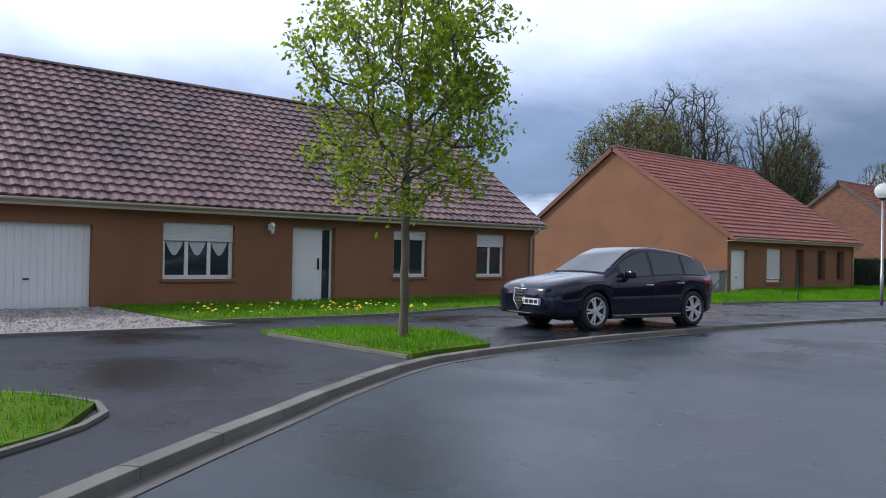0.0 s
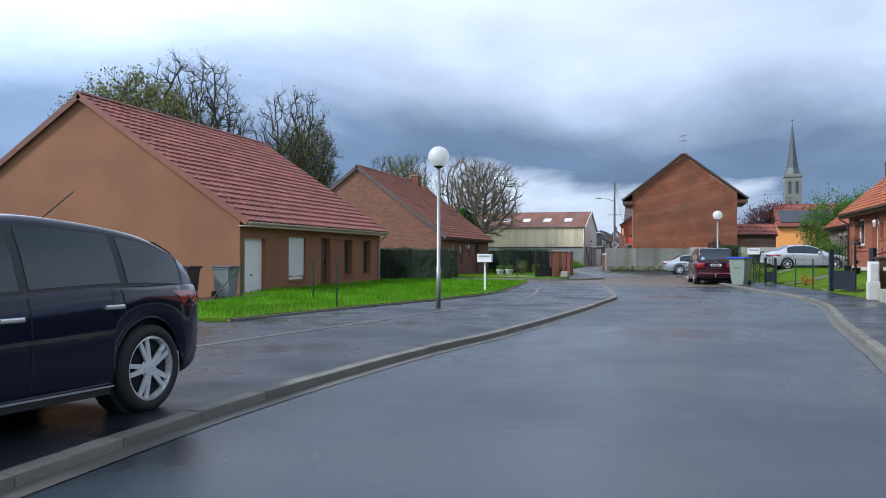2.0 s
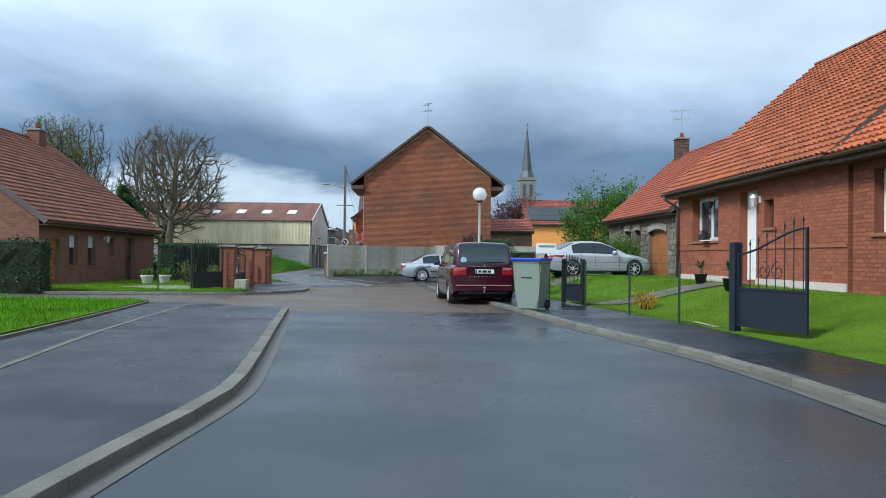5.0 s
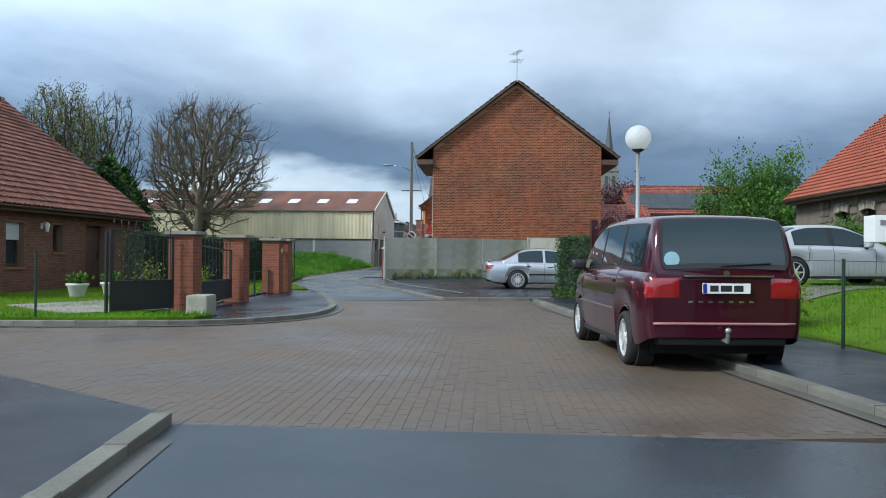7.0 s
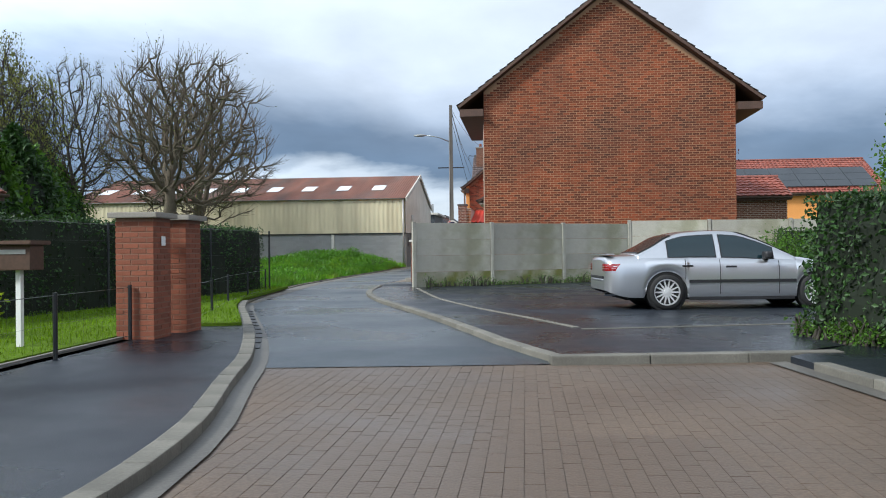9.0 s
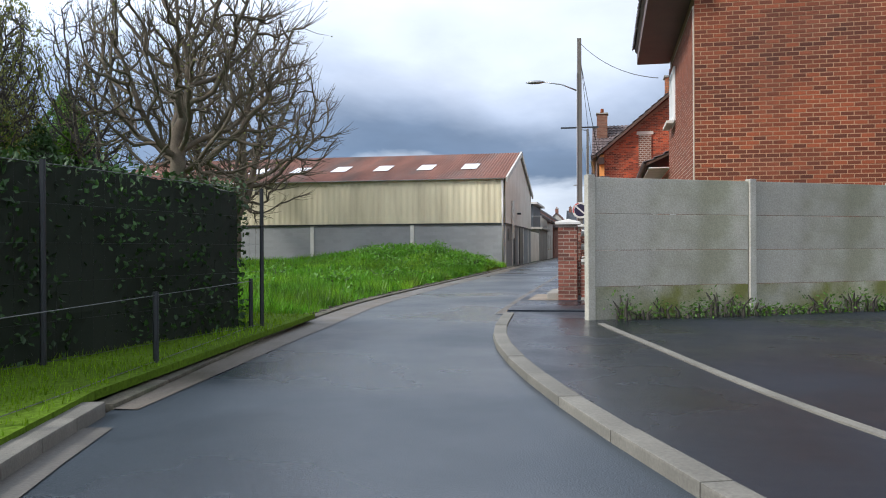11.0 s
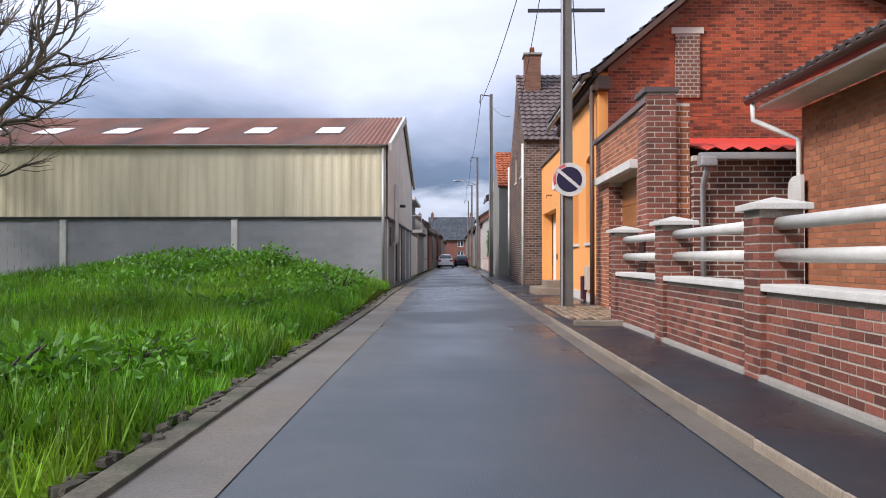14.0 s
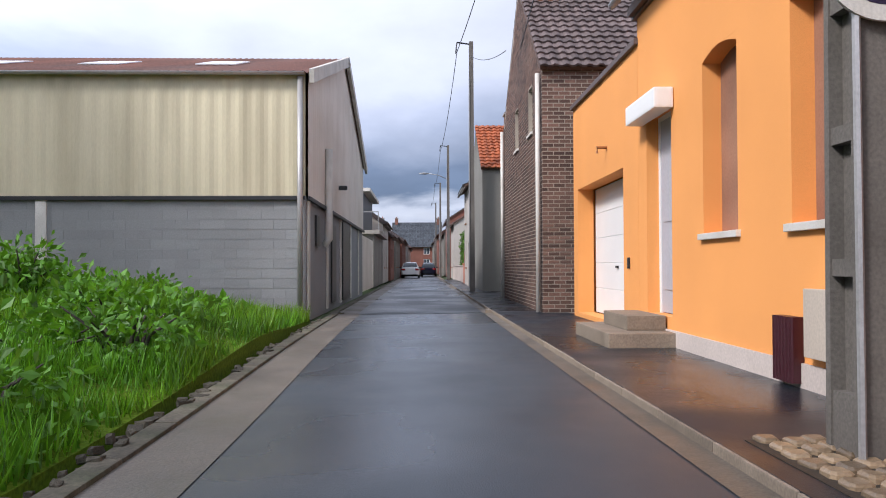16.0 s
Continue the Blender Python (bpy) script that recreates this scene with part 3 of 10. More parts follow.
def door_unit(parent, m, w, h, depth=0.2, material="white", glass_strip=False, panels=True, name="door", handle=True, frame_mat=None):
    f = 0.06
    frame_ob = part(name, boxes((0, f, depth, depth + 0.08, 0, h), (w - f, w, depth, depth + 0.08, 0, h), (f, w - f, depth, depth + 0.08, h - f, h)), M[frame_mat or material], parent)
    frame_ob.matrix_local = m
    leaf = w - 2 * f - (0.30 if glass_strip else 0)
    spec = [(f, f + leaf, depth + 0.015, depth + 0.06, 0.01, h - f)]
    if panels:
        for a, b in ((0.12, 0.42), (0.46, 0.78)):
            spec += [(f + 0.12, f + leaf - 0.12, depth + 0.004, depth + 0.016, h * a, h * b)]
    part("leaf", boxes(*spec, bevel=0.004), M[material], frame_ob)
    if glass_strip:
        part("side_pane", boxes((f + leaf + 0.04, w - f, depth + 0.03, depth + 0.04, 0.1, h - f)), M["glass"], frame_ob)
        part("side_frame", boxes((f + leaf, f + leaf + 0.045, depth + 0.005, depth + 0.07, 0, h - f), (f + leaf + 0.045, w - f, depth + 0.01, depth + 0.07, 0, 0.1)), M[material], frame_ob)
    if handle:
        part("handle", boxes((f + leaf - 0.1, f + leaf - 0.07, depth - 0.04, depth + 0.012, h * 0.45, h * 0.60), bevel=0.006), M["black_plastic"], frame_ob)
    return frame_ob


def garage_door(parent, m, w, h, depth=0.15, material="white", ribs="v", name="garage_door"):
    ob = part(name, ribbed(w, h, 0.16 if ribs == "v" else 0.45, 0.014, 0.05, ribs), M[material], parent)
    ob.matrix_local = m @ Matrix.Translation((0, depth, 0))
    part("handle", boxes((w / 2 - 0.06, w / 2 + 0.06, -0.035, -0.001, h * 0.36, h * 0.36 + 0.04), bevel=0.006), M["black_plastic"], ob)
    return ob


def gutter(parent, m, length, material):
    """A half-round gutter along local x, its rim at z = 0."""
    bm = bmesh.new()
    rows = []
    for x in (0, length):
        rows.append([bm.verts.new((x, r * math.cos(a), r * math.sin(a))) for r in (0.065, 0.058) for a in [math.pi + math.pi * k / 8 for k in range(9)]])
    for k in range(8):
        bm.faces.new((rows[0][k], rows[0][k + 1], rows[1][k + 1], rows[1][k]))
        bm.faces.new((rows[0][9 + k], rows[1][9 + k], rows[1][10 + k], rows[0][10 + k]))
    for r in rows:
        for k in range(8):
            bm.faces.new((r[k], r[k + 1], r[10 + k], r[9 + k]))
    for k in (0, 8):
        bm.faces.new((rows[0][k], rows[1][k], rows[1][k + 9], rows[0][k + 9]))
    ob = part("gutter", bm, material, parent, smooth=True)
    ob.matrix_local = m
    return ob


def gable_house(name, label, m, length, depth, eave, rise, wall_mat, tile_mat, openings=(), gable_l=True, gable_r=True, overhang=0.35, verge=0.12, tile=(0.30, 0.34), singles=0, gutter_mat="gutter_beige", gutter_ends=("left", "right"), bricks=None, back=True, wall_thick=0.32, ridge_at=0.5, mortar=None, verge_mat="tile_dark", pipe_at=()):
    """A house whose front lies along local x at y = 0, seen from -y, with its ridge along x. bricks: material of real bricks on front and ends."""
    h = thing(name, m, label, "house")
    wm = M[mortar] if bricks else M[wall_mat]
    ry = depth * ridge_at
    pitch = math.atan2(rise, ry)
    pitch_b = math.atan2(rise, depth - ry)
    flat = [o[1:5] for o in openings]
    part("wall", panel(length, eave, flat, wall_thick), wm, h)
    if back:
        part("wall", panel(length, eave, [], wall_thick), wm, h).matrix_local = facing(length, depth, 0, 180)
    inner = depth - 2 * wall_thick
    for on, x, turn, side in ((gable_l, 0, -90, "l"), (gable_r, length, 90, "r")):
        if not on:
            continue
        # the end wall starts inside the front wall's thickness, so that the corners butt
        slope = rise / ry
        capz = [(ry - 0.004 if side == "r" else depth - ry, eave + rise - 0.02)]
        w = part("wall", panel(depth - 0.008, eave - 0.002, [], wall_thick, cap=capz), wm, h)
        out = -0.003 if side == "l" else 0.003
        w.matrix_local = facing(x + out, depth - 0.004 if side == "l" else 0.004, 0, turn)
        if bricks:
            apex = capz[0][0]
            brick_wall(h, facing(x + out, depth if side == "l" else 0, 0, turn), depth, eave, M[bricks], cap=lambda u, a=apex: eave + (rise - 0.05) * (u / a if u < a else (depth - u) / (depth - a)))
    if bricks:
        brick_wall(h, Matrix(), length, eave, M[bricks], openings=flat)
    # roof: boards, tiles, ridge
    run = math.hypot(ry, rise)
    ext = overhang / math.cos(pitch)
    mf = pose(-verge, 0, eave, math.degrees(pitch), 0, 0) @ Matrix.Translation((0, -ext, 0.05))
    roof = part("roof", boxes((-verge, length + verge, -ext, run, -0.06, 0.05)), M["wood_dark"], h)
    roof.matrix_local = pose(0, 0, eave, math.degrees(pitch), 0, 0)
    tile_roof(h, mf, length + 2 * verge, run + ext, tile, M[tile_mat], singles)
    run_b = math.hypot(depth - ry, rise)
    ext_b = overhang / math.cos(pitch_b)
    mb = facing(length + verge, depth, eave, 180) @ pose(0, 0, 0, math.degrees(pitch_b), 0, 0) @ Matrix.Translation((0, -ext_b, 0.05))
    rb = part("roof", boxes((-verge, length + verge, -ext_b, run_b, -0.06, 0.05)), M["wood_dark"], h)
    rb.matrix_local = facing(length, depth, eave, 180) @ pose(0, 0, 0, math.degrees(pitch_b), 0, 0)
    tile_roof(h, mb, length + 2 * verge, run_b + ext_b, tile, M[tile_mat])
    bm = bmesh.new()
    n = int((length + 2 * verge) / 0.42)
    step = (length + 2 * verge) / n
    for k in range(n):
        x = -verge + k * step
        ring = []
        for xx, r in ((x, 0.125), (x + step + 0.03, 0.115)):
            ring.append([bm.verts.new((xx, ry + r * math.cos(a), eave + rise + 0.06 + r * math.sin(a) * 0.8)) for a in [math.pi * j / 6 for j in range(7)]])
        for j in range(6):
            bm.faces.new((ring[0][j], ring[0][j + 1], ring[1][j + 1], ring[1][j]))
        bm.faces.new(ring[0])
    part("ridge_tiles", bm, M[tile_mat], h)
    for on, x, s in ((gable_l, -verge, -1), (gable_r, length + verge, 1)):
        if on:
            part("verge_board", boxes((min(x, x + s * 0.03), max(x, x + s * 0.03), -ext, run + 0.03, -0.12, 0.085)), M[verge_mat], h).matrix_local = pose(0, 0, eave, math.degrees(pitch), 0, 0)
            ob = part("verge_board", boxes((min(x, x + s * 0.03), max(x, x + s * 0.03), -ext_b, run_b + 0.03, -0.12, 0.085)), M[verge_mat], h)
            ob.matrix_local = Matrix.Translation((0, depth, 0)) @ pose(0, 0, eave, 0, 0, 180) @ Matrix.Diagonal((-1, 1, 1, 1)) @ pose(0, 0, 0, math.degrees(pitch_b), 0, 0)
    ez = eave - overhang * math.tan(pitch)
    part("fascia", boxes((-verge, length + verge, -overhang - 0.02, -overhang + 0.005, ez - 0.14, ez + 0.03)), M["gutter_beige" if gutter_mat == "gutter_beige" else "wood_dark"], h)
    part("soffit", boxes((-verge + 0.02, length + verge - 0.02, -overhang + 0.005, -0.003, ez - 0.13, ez - 0.10)), M["gutter_beige" if gutter_mat == "gutter_beige" else "wood_dark"], h)
    gutter(h, Matrix.Translation((-verge, -overhang - 0.09, ez + 0.01)), length + 2 * verge, M[gutter_mat])
    for px in pipe_at:
        bm = tube(bmesh.new(), [(px, -overhang - 0.09, ez - 0.05), (px, -overhang - 0.09, ez - 0.14), (px, -0.07, ez - 0.42), (px, -0.07, 0.02)], 0.042, 10)
        part("downpipe", bm, M[gutter_mat], h, smooth=True)
    for o in openings:
        kind, x0, x1, z0, z1 = o[:5]
        opt = o[5] if len(o) > 5 else {}
        f = Matrix.Translation((x0, 0, z0))
        if kind == "W":
            window_unit(h, f, x1 - x0, z1 - z0, **opt)
        elif kind == "D":
            door_unit(h, f, x1 - x0, z1 - z0, **opt)
        elif kind == "G":
            garage_door(h, f, x1 - x0, z1 - z0, **opt)
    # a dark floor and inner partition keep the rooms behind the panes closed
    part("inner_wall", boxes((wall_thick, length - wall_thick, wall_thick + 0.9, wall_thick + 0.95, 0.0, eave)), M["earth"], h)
    return h


def chimney(name, label, x, y, z0, z1, w=0.55, d=0.45, material="brick_r", pots=1):
    c = thing(name, (x, y, z0), label, "chimney")
    part("shaft", boxes((-w / 2, w / 2, -d / 2, d / 2, 0, z1 - z0)), M["mortar_dark"], c)
    for ang, ln, ox, oy in ((0, w, -w / 2, -d / 2), (90, d, w / 2, -d / 2), (180, w, w / 2, d / 2), (-90, d, -w / 2, d / 2)):
        brick_wall(c, facing(ox, oy, 0, ang), ln, z1 - z0, M[material])
    part("cap", boxes((-w / 2 - 0.06, w / 2 + 0.06, -d / 2 - 0.06, d / 2 + 0.06, z1 - z0, z1 - z0 + 0.08), bevel=0.01), M["concrete_pole"], c)
    for k in range(pots):
        part("pot", lathe(bmesh.new(), [(0.11, z1 - z0 + 0.08), (0.09, z1 - z0 + 0.34), (0.11, z1 - z0 + 0.36)], 12, centre=((k - (pots - 1) / 2) * 0.26, 0, 0)), M["tile_orange"], c, smooth=True)
    return c


# ---- ground ----
def flat_mesh(name, outline, z, material, label, kind="structure", thick=0.06):
    bm = prism(outline, z - thick, z)
    bmesh.ops.triangulate(bm, faces=[f for f in bm.faces if len(f.verts) > 4])
    return tagged(part(name, bm, material), label, name.split("_")[0], kind=kind)


tagged(part("ground", boxes((-2500, 2500, -2500, 2500, -3.0, -0.12)), M["field"]), "flat green farmland reaching to the horizon", "ground", kind="structure")

LEFT_KERB = [(-14, -8.5), (-6, -3.3), (-1, 0.25), (2.95, 3.14), (5.05, 4.57), (6.25, 5.38), (8.2, 6.45), (10.0, 6.82), (12.0, 7.03), (14.5, 7.13), (17.0, 7.13), (20.8, 6.8), (24.5, 6.2), (30.5, 5.57), (33.6, 5.36), (36.2, 5.16), (38.0, 5.3), (40.0, 5.52), (44.0, 5.98), (48.2, 6.45)]
RIGHT_KERB = [(-8, -13.5), (-2, -7.5), (3.5, -3.2), (8.5, -0.6), (14.0, 0.8), (18.0, 1.15), (20.6, 0.98), (22.6, 0.77), (24.4, 0.62), (26.2, 0.46), (28.0, 0.30), (30.0, 0.06), (33.4, -0.35), (36.3, -0.46), (39.0, -0.36), (41.0, -0.07), (44.0, 0.42), (48.2, 0.88), (52.0, 1.42), (58.0, 2.15), (64.7, 3.0)]
LEFT_KERB_2 = [(55.45, 16.0), (55.5, 12.4), (55.72, 10.7), (55.9, 9.8), (56.08, 9.2), (56.38, 8.7), (56.98, 8.08), (57.9, 7.6), (59.2, 7.43), (60.9, 7.58), (62.7, 8.02), (64.5, 8.46), (67.3, 9.40), (71.8, 11.1), (74.0, 11.8), (79.0, 12.66), (82.0, 13.05), (85.0, 13.28), (92.0, 13.42), (103.0, 13.54), (115.0, 13.75), (150.0, 13.9), (420.0, 14.2)]
RIGHT_KERB_2 = [(64.3, 5.22), (65.9, 5.86), (66.9, 6.18), (68.9, 6.84), (70.0, 7.24), (71.6, 7.84), (73.7, 8.65), (75.6, 9.27), (77.5, 9.75), (79.3, 10.02), (82.0, 10.2), (86.0, 10.26), (95.0, 10.3), (115.0, 10.38), (150.0, 10.35), (420.0, 10.0)]


def line_xy(pts, step=0.5):
    return [(p.x, p.y) for p in glide(pts, step)[0]]


lk, rk, lk2, rk2 = (line_xy(p, 0.5) for p in (LEFT_KERB, RIGHT_KERB, LEFT_KERB_2, RIGHT_KERB_2))


def strip_mesh(name, a, b, z, material, label):
    """A sheet between two lines of any number of points."""
    bm = bmesh.new()
    n = max(len(a), len(b))

    def at(line, k):
        t = k / n * (len(line) - 1)
        i = min(int(t), len(line) - 2)
        return Vector((*line[i], z)).lerp(Vector((*line[i + 1], z)), t - i)

    prev = None
    for k in range(n + 1):
        cur = bm.verts.new(at(a, k)), bm.verts.new(at(b, k))
        if prev:
            bm.faces.new((prev[0], prev[1], cur[1], cur[0]))
        prev = cur
    return tagged(part(name, bm, material), label, "road", kind="structure")


strip_mesh("road", lk, [p for p in rk if p[0] < 48.3], 0.0, M["asphalt"], "damp grey asphalt road curving between kerbs")
strip_mesh("road_street", [p for p in lk2 if p[0] > 63.9 and p[1] < 40][0:], rk2, 0.0, M["asphalt"], "wet narrow asphalt village street").location.z = 0.0
flat_mesh("road_junction", [(47.5, 6.45), (48.3, 0.85), (52, 1.38), (58, 2.1), (64.75, 2.95), (64.3, 5.28), (64.3, 8.36), (62.7, 7.96), (60.9, 7.52), (59.2, 7.37), (57.9, 7.54), (56.95, 8.03), (56.33, 8.67), (56.03, 9.18), (55.85, 9.8), (55.68, 10.7), (55.45, 12.4), (55.45, 16), (50.3, 16), (50.3, 9.2), (48.2, 6.6)], -0.0105, M["paver_bed"], "sandy bed under the clay pavers")

# pavements and drives
PAVE = 0.075
left_pave = [p for p in lk if p[0] > -14.1] + [(50.2, 9.2), (50.2, 16.0), (53.0, 16.0)][:2] + [(50.0, 17.0), (-14, 17.6)]
flat_mesh("pavement_left", left_pave, PAVE, M["pave_asphalt"], "dark damp asphalt pavement and drives in front of the bungalows", thick=0.2)
right_pave = [p for p in rk] + [(66.5, 0.95), (61.0, -0.1), (55.0, -0.55), (50.0, -1.05), (44.6, -1.75), (38.0, -2.35), (30.0, -1.75), (24.0, -0.95), (14, -1.2), (5.5, -5.2), (0, -10), (-4, -16)]
flat_mesh("pavement_right", right_pave, PAVE, M["pave_asphalt"], "dark damp asphalt pavement along garden fences", thick=0.2)
flat_mesh("pavement_corner", [p for p in lk2 if p[0] < 70.5 and p[1] < 15] + [(68.6, 10.55), (62.0, 10.3), (57.2, 10.3), (56.3, 12.0), (56.1, 15.0)], PAVE, M["pave_asphalt"], "dark asphalt pavement rounding the corner by the gate piers", thick=0.2)
flat_mesh("parking", [p for p in rk2 if p[0] < 82.5] + [(85.5, 9.0), (85.6, -6.0), (70.0, -6.0), (66.5, 0.95), (64.75, 2.95)], 0.05, M["pave_asphalt"], "damp dark asphalt parking bay before a concrete wall", thick=0.2)
flat_mesh("pavement_street", [p for p in rk2 if 81.9 < p[0] < 160] + [(160, 8.9), (82.0, 8.9)], PAVE, M["pave_asphalt"], "narrow asphalt pavement along brick fronts", thick=0.2)


def kerb_line(name, pts, side, label, step=1.0, width=0.135, top=0.088, gut=0.18, gutter_on=True, channel="gutter", stone_mat="kerb", widen=0.0):
    """Kerb stones a metre long and a concrete channel. side: 1 if the pavement lies to the left of the line."""
    k = thing(name, (0, 0, 0), label, "kerb", kind="structure")
    where, way = glide(pts, step)
    rng = random.Random(len(pts))
    stone = boxes((0.004, 0.996, -0.018, width, -0.1, top), bevel=0.014)
    me = bpy.data.meshes.new("kerb_stone"); stone.to_mesh(me); stone.free(); me.materials.append(M[stone_mat])
    for i, (p, d) in enumerate(zip(where[:-1], way)):
        if i > 160:
            break
        q = where[i + 1]
        ang = math.degrees(math.atan2(q.y - p.y, q.x - p.x))
        ob = link_part("kerb_stone", me, k)
        ob.matrix_local = pose(p.x, p.y, rng.uniform(-0.004, 0.004), 0, 0, ang) @ Matrix.Diagonal(((q - p).length, side, 1, 1))
    if gutter_on:
        fine, wayf = glide(pts, 0.8)
        bm = bmesh.new()
        prev = None
        for i, (p, d) in enumerate(zip(fine, wayf)):
            nrm = Vector((d.y, -d.x, 0)) * side
            wide = gut * (min(1.0, 0.36 + 0.64 * 0.8 * i / widen) if widen else 1.0)
            cur = [bm.verts.new(p + nrm * 0.002 + Vector((0, 0, 0.012))), bm.verts.new(p + nrm * wide + Vector((0, 0, 0.006)))]
            if prev:
                bm.faces.new((prev[0], prev[1], cur[1], cur[0]))
            prev = cur
        part("channel", bm, M[channel], k, "worn concrete drainage channel")
    return k


kerb_line("kerb_left", LEFT_KERB, 1, "pale worn concrete kerb along the curve")
kerb_line("kerb_right", RIGHT_KERB, -1, "pale worn concrete kerb along the pavement")
kerb_line("kerb_corner", LEFT_KERB_2[:15], 1, "pale concrete kerb rounding the corner", step=0.5)
kerb_line("kerb_street_left", LEFT_KERB_2[14:], 1, "worn concrete channel beside long grass", top=0.04, gut=0.48, channel="gutter_pale", stone_mat="kerb_mossy", widen=6.0)
kerb_line("kerb_bay", RIGHT_KERB_2[:11], -1, "low worn concrete kerb curving past the parking bay", top=0.07, gutter_on=False)
kerb_line("kerb_street_right", RIGHT_KERB_2[10:], -1, "low sandy concrete kerb along the street", top=0.07, gut=0.2, channel="gutter_pale", stone_mat="kerb_sandy")

kerb_line("kerb_parking", [(64.26, 5.3), (64.36, 4.5), (64.47, 3.7), (64.6, 2.9), (64.75, 2.0)], 1, "pale concrete kerb closing the parking bay", width=0.17, top=0.085, gutter_on=False)

# ---- houses along the lane ----
W = dict(depth=0.14, shutter=0.45)
gable_house("bungalow", "long brown rendered bungalow with weathered tile roof", (-2.0, 17.65, 0), 24.55, 10.6, 2.72, 3.78, "render_brown", "tile_grey",
    [("G", 7.0, 9.7, 0.0, 1.96, {}), ("W", 11.34, 13.22, 0.71, 2.1, dict(W, curtain=True, sashes=3)), ("D", 14.92, 16.3, 0.0, 2.12, dict(glass_strip=True)),
     ("W", 18.36, 19.68, 0.74, 2.14, dict(W, shutter=0.28)), ("W", 21.78, 23.1, 0.74, 2.14, dict(W, shutter=0.42))], singles=300, pipe_at=(24.3,))
gable_house("bungalow", "brown rendered bungalow with red ribbed tile roof", (34.45, 17.1, -0.05), 13.25, 12.4, 2.72, 4.22, "render_brown", "tile_red",
    [("G", 0.25, 1.75, 0.0, 1.98, {}), ("W", 3.53, 5.0, 0.5, 2.08, dict(W, shutter=1.45)), ("D", 6.4, 7.35, 0.0, 2.1, dict(material="wood_dark")), ("W", 8.8, 9.75, 0.55, 2.08, dict(depth=0.2, frame_mat="wood_dark")), ("W", 11.05, 12.0, 0.55, 2.08, dict(depth=0.2, frame_mat="wood_dark"))], singles=300, pipe_at=(13.0,), tile=(0.42, 0.36), verge_mat="tile_brown")
gable_house("bungalow", "dark brick bungalow with brown tile roof and chimney", (59.6, 17.4, 0), 13.4, 11.2, 2.75, 4.3, "brick_h", "tile_brown",
    [("G", 0.3, 1.8, 0.0, 1.85, dict(material="wood")), ("W", 2.7, 3.55, 0.78, 2.05, dict(depth=0.2, sashes=1, frame_mat="wood_dark", shutter=0.5)), ("W", 4.6, 5.5, 0.78, 2.05, dict(depth=0.2, sashes=1, frame_mat="wood_dark", shutter=0.5)), ("W", 7.05, 7.65, 1.2, 2.05, dict(depth=0.2, sashes=1, frame_mat="wood_dark")), ("D", 9.1, 10.5, 0.0, 2.1, dict(material="wood_dark"))], bricks="brick_h", mortar="mortar_dark", gutter_mat="gutter_brown", tile=(0.24, 0.30))
house_4 = gable_house("house", "red brick house with orange tile roof behind a lawn", pose(53.8, -4.7, 0.72, 0, 0, 180), 9.9, 8.8, 2.92, 3.75, "brick_p", "tile_orange",
    [("W", 1.25, 3.3, 1.12, 2.36, dict(depth=0.22, frame_mat="white")), ("D", 4.75, 5.75, 0.1, 2.3, dict(material="white")), ("W", 6.2, 6.7, 1.35, 2.0, dict(depth=0.16, sashes=1, frame_mat="wood_dark"))], bricks="brick_p", mortar="brick_p", gutter_mat="gutter_brown", tile=(0.22, 0.26), overhang=0.4, pipe_at=(0.12,))
part("string_course", boxes((0.0, 4.7, -0.03, -0.006, 0.86, 0.93), (5.8, 9.9, -0.03, -0.006, 0.86, 0.93)), M["brick_p"], house_4, "projecting course of bricks below the window")
part("plinth", boxes((0.0, 4.7, -0.04, -0.006, 0.0, 0.16), (5.8, 9.9, -0.04, -0.006, 0.0, 0.16)), M["plinth"], house_4, "pale rendered plinth")
gable_house("house_wing", "lower brick wing of the house with orange tiles", pose(43.75, -4.72, 0.72, 0, 0, 180), 13.0, 8.0, 2.85, 3.0, "brick_p", "tile_orange",
    [("W", 0.7, 2.0, 1.1, 2.25, dict(depth=0.18)), ("G", 3.2, 5.8, 0.0, 2.1, dict(material="wood_dark"))], bricks="brick_p", mortar="brick_p", gutter_mat="gutter_brown", tile=(0.22, 0.26), overhang=0.4, gable_l=False)
house_5 = gable_house("house", "stone-fronted house with smooth red tile roof and arched garage", pose(72.4, -7.0, 0.6, 0, 0, 180), 11.2, 7.4, 2.95, 3.2, "stone", "tile_smooth",
    [("G", 7.45, 10.1, 0.0, 1.95, dict(material="wood")), ("W", 3.4, 4.4, 0.9, 2.1, dict(depth=0.2, frame_mat="wood_dark")), ("W", 5.2, 6.1, 0.9, 2.1, dict(depth=0.2, frame_mat="wood_dark"))], mortar="mortar", gutter_mat="gutter_brown", tile=(0.20, 0.22))

# ---- brick gable building at the end of the lane ----


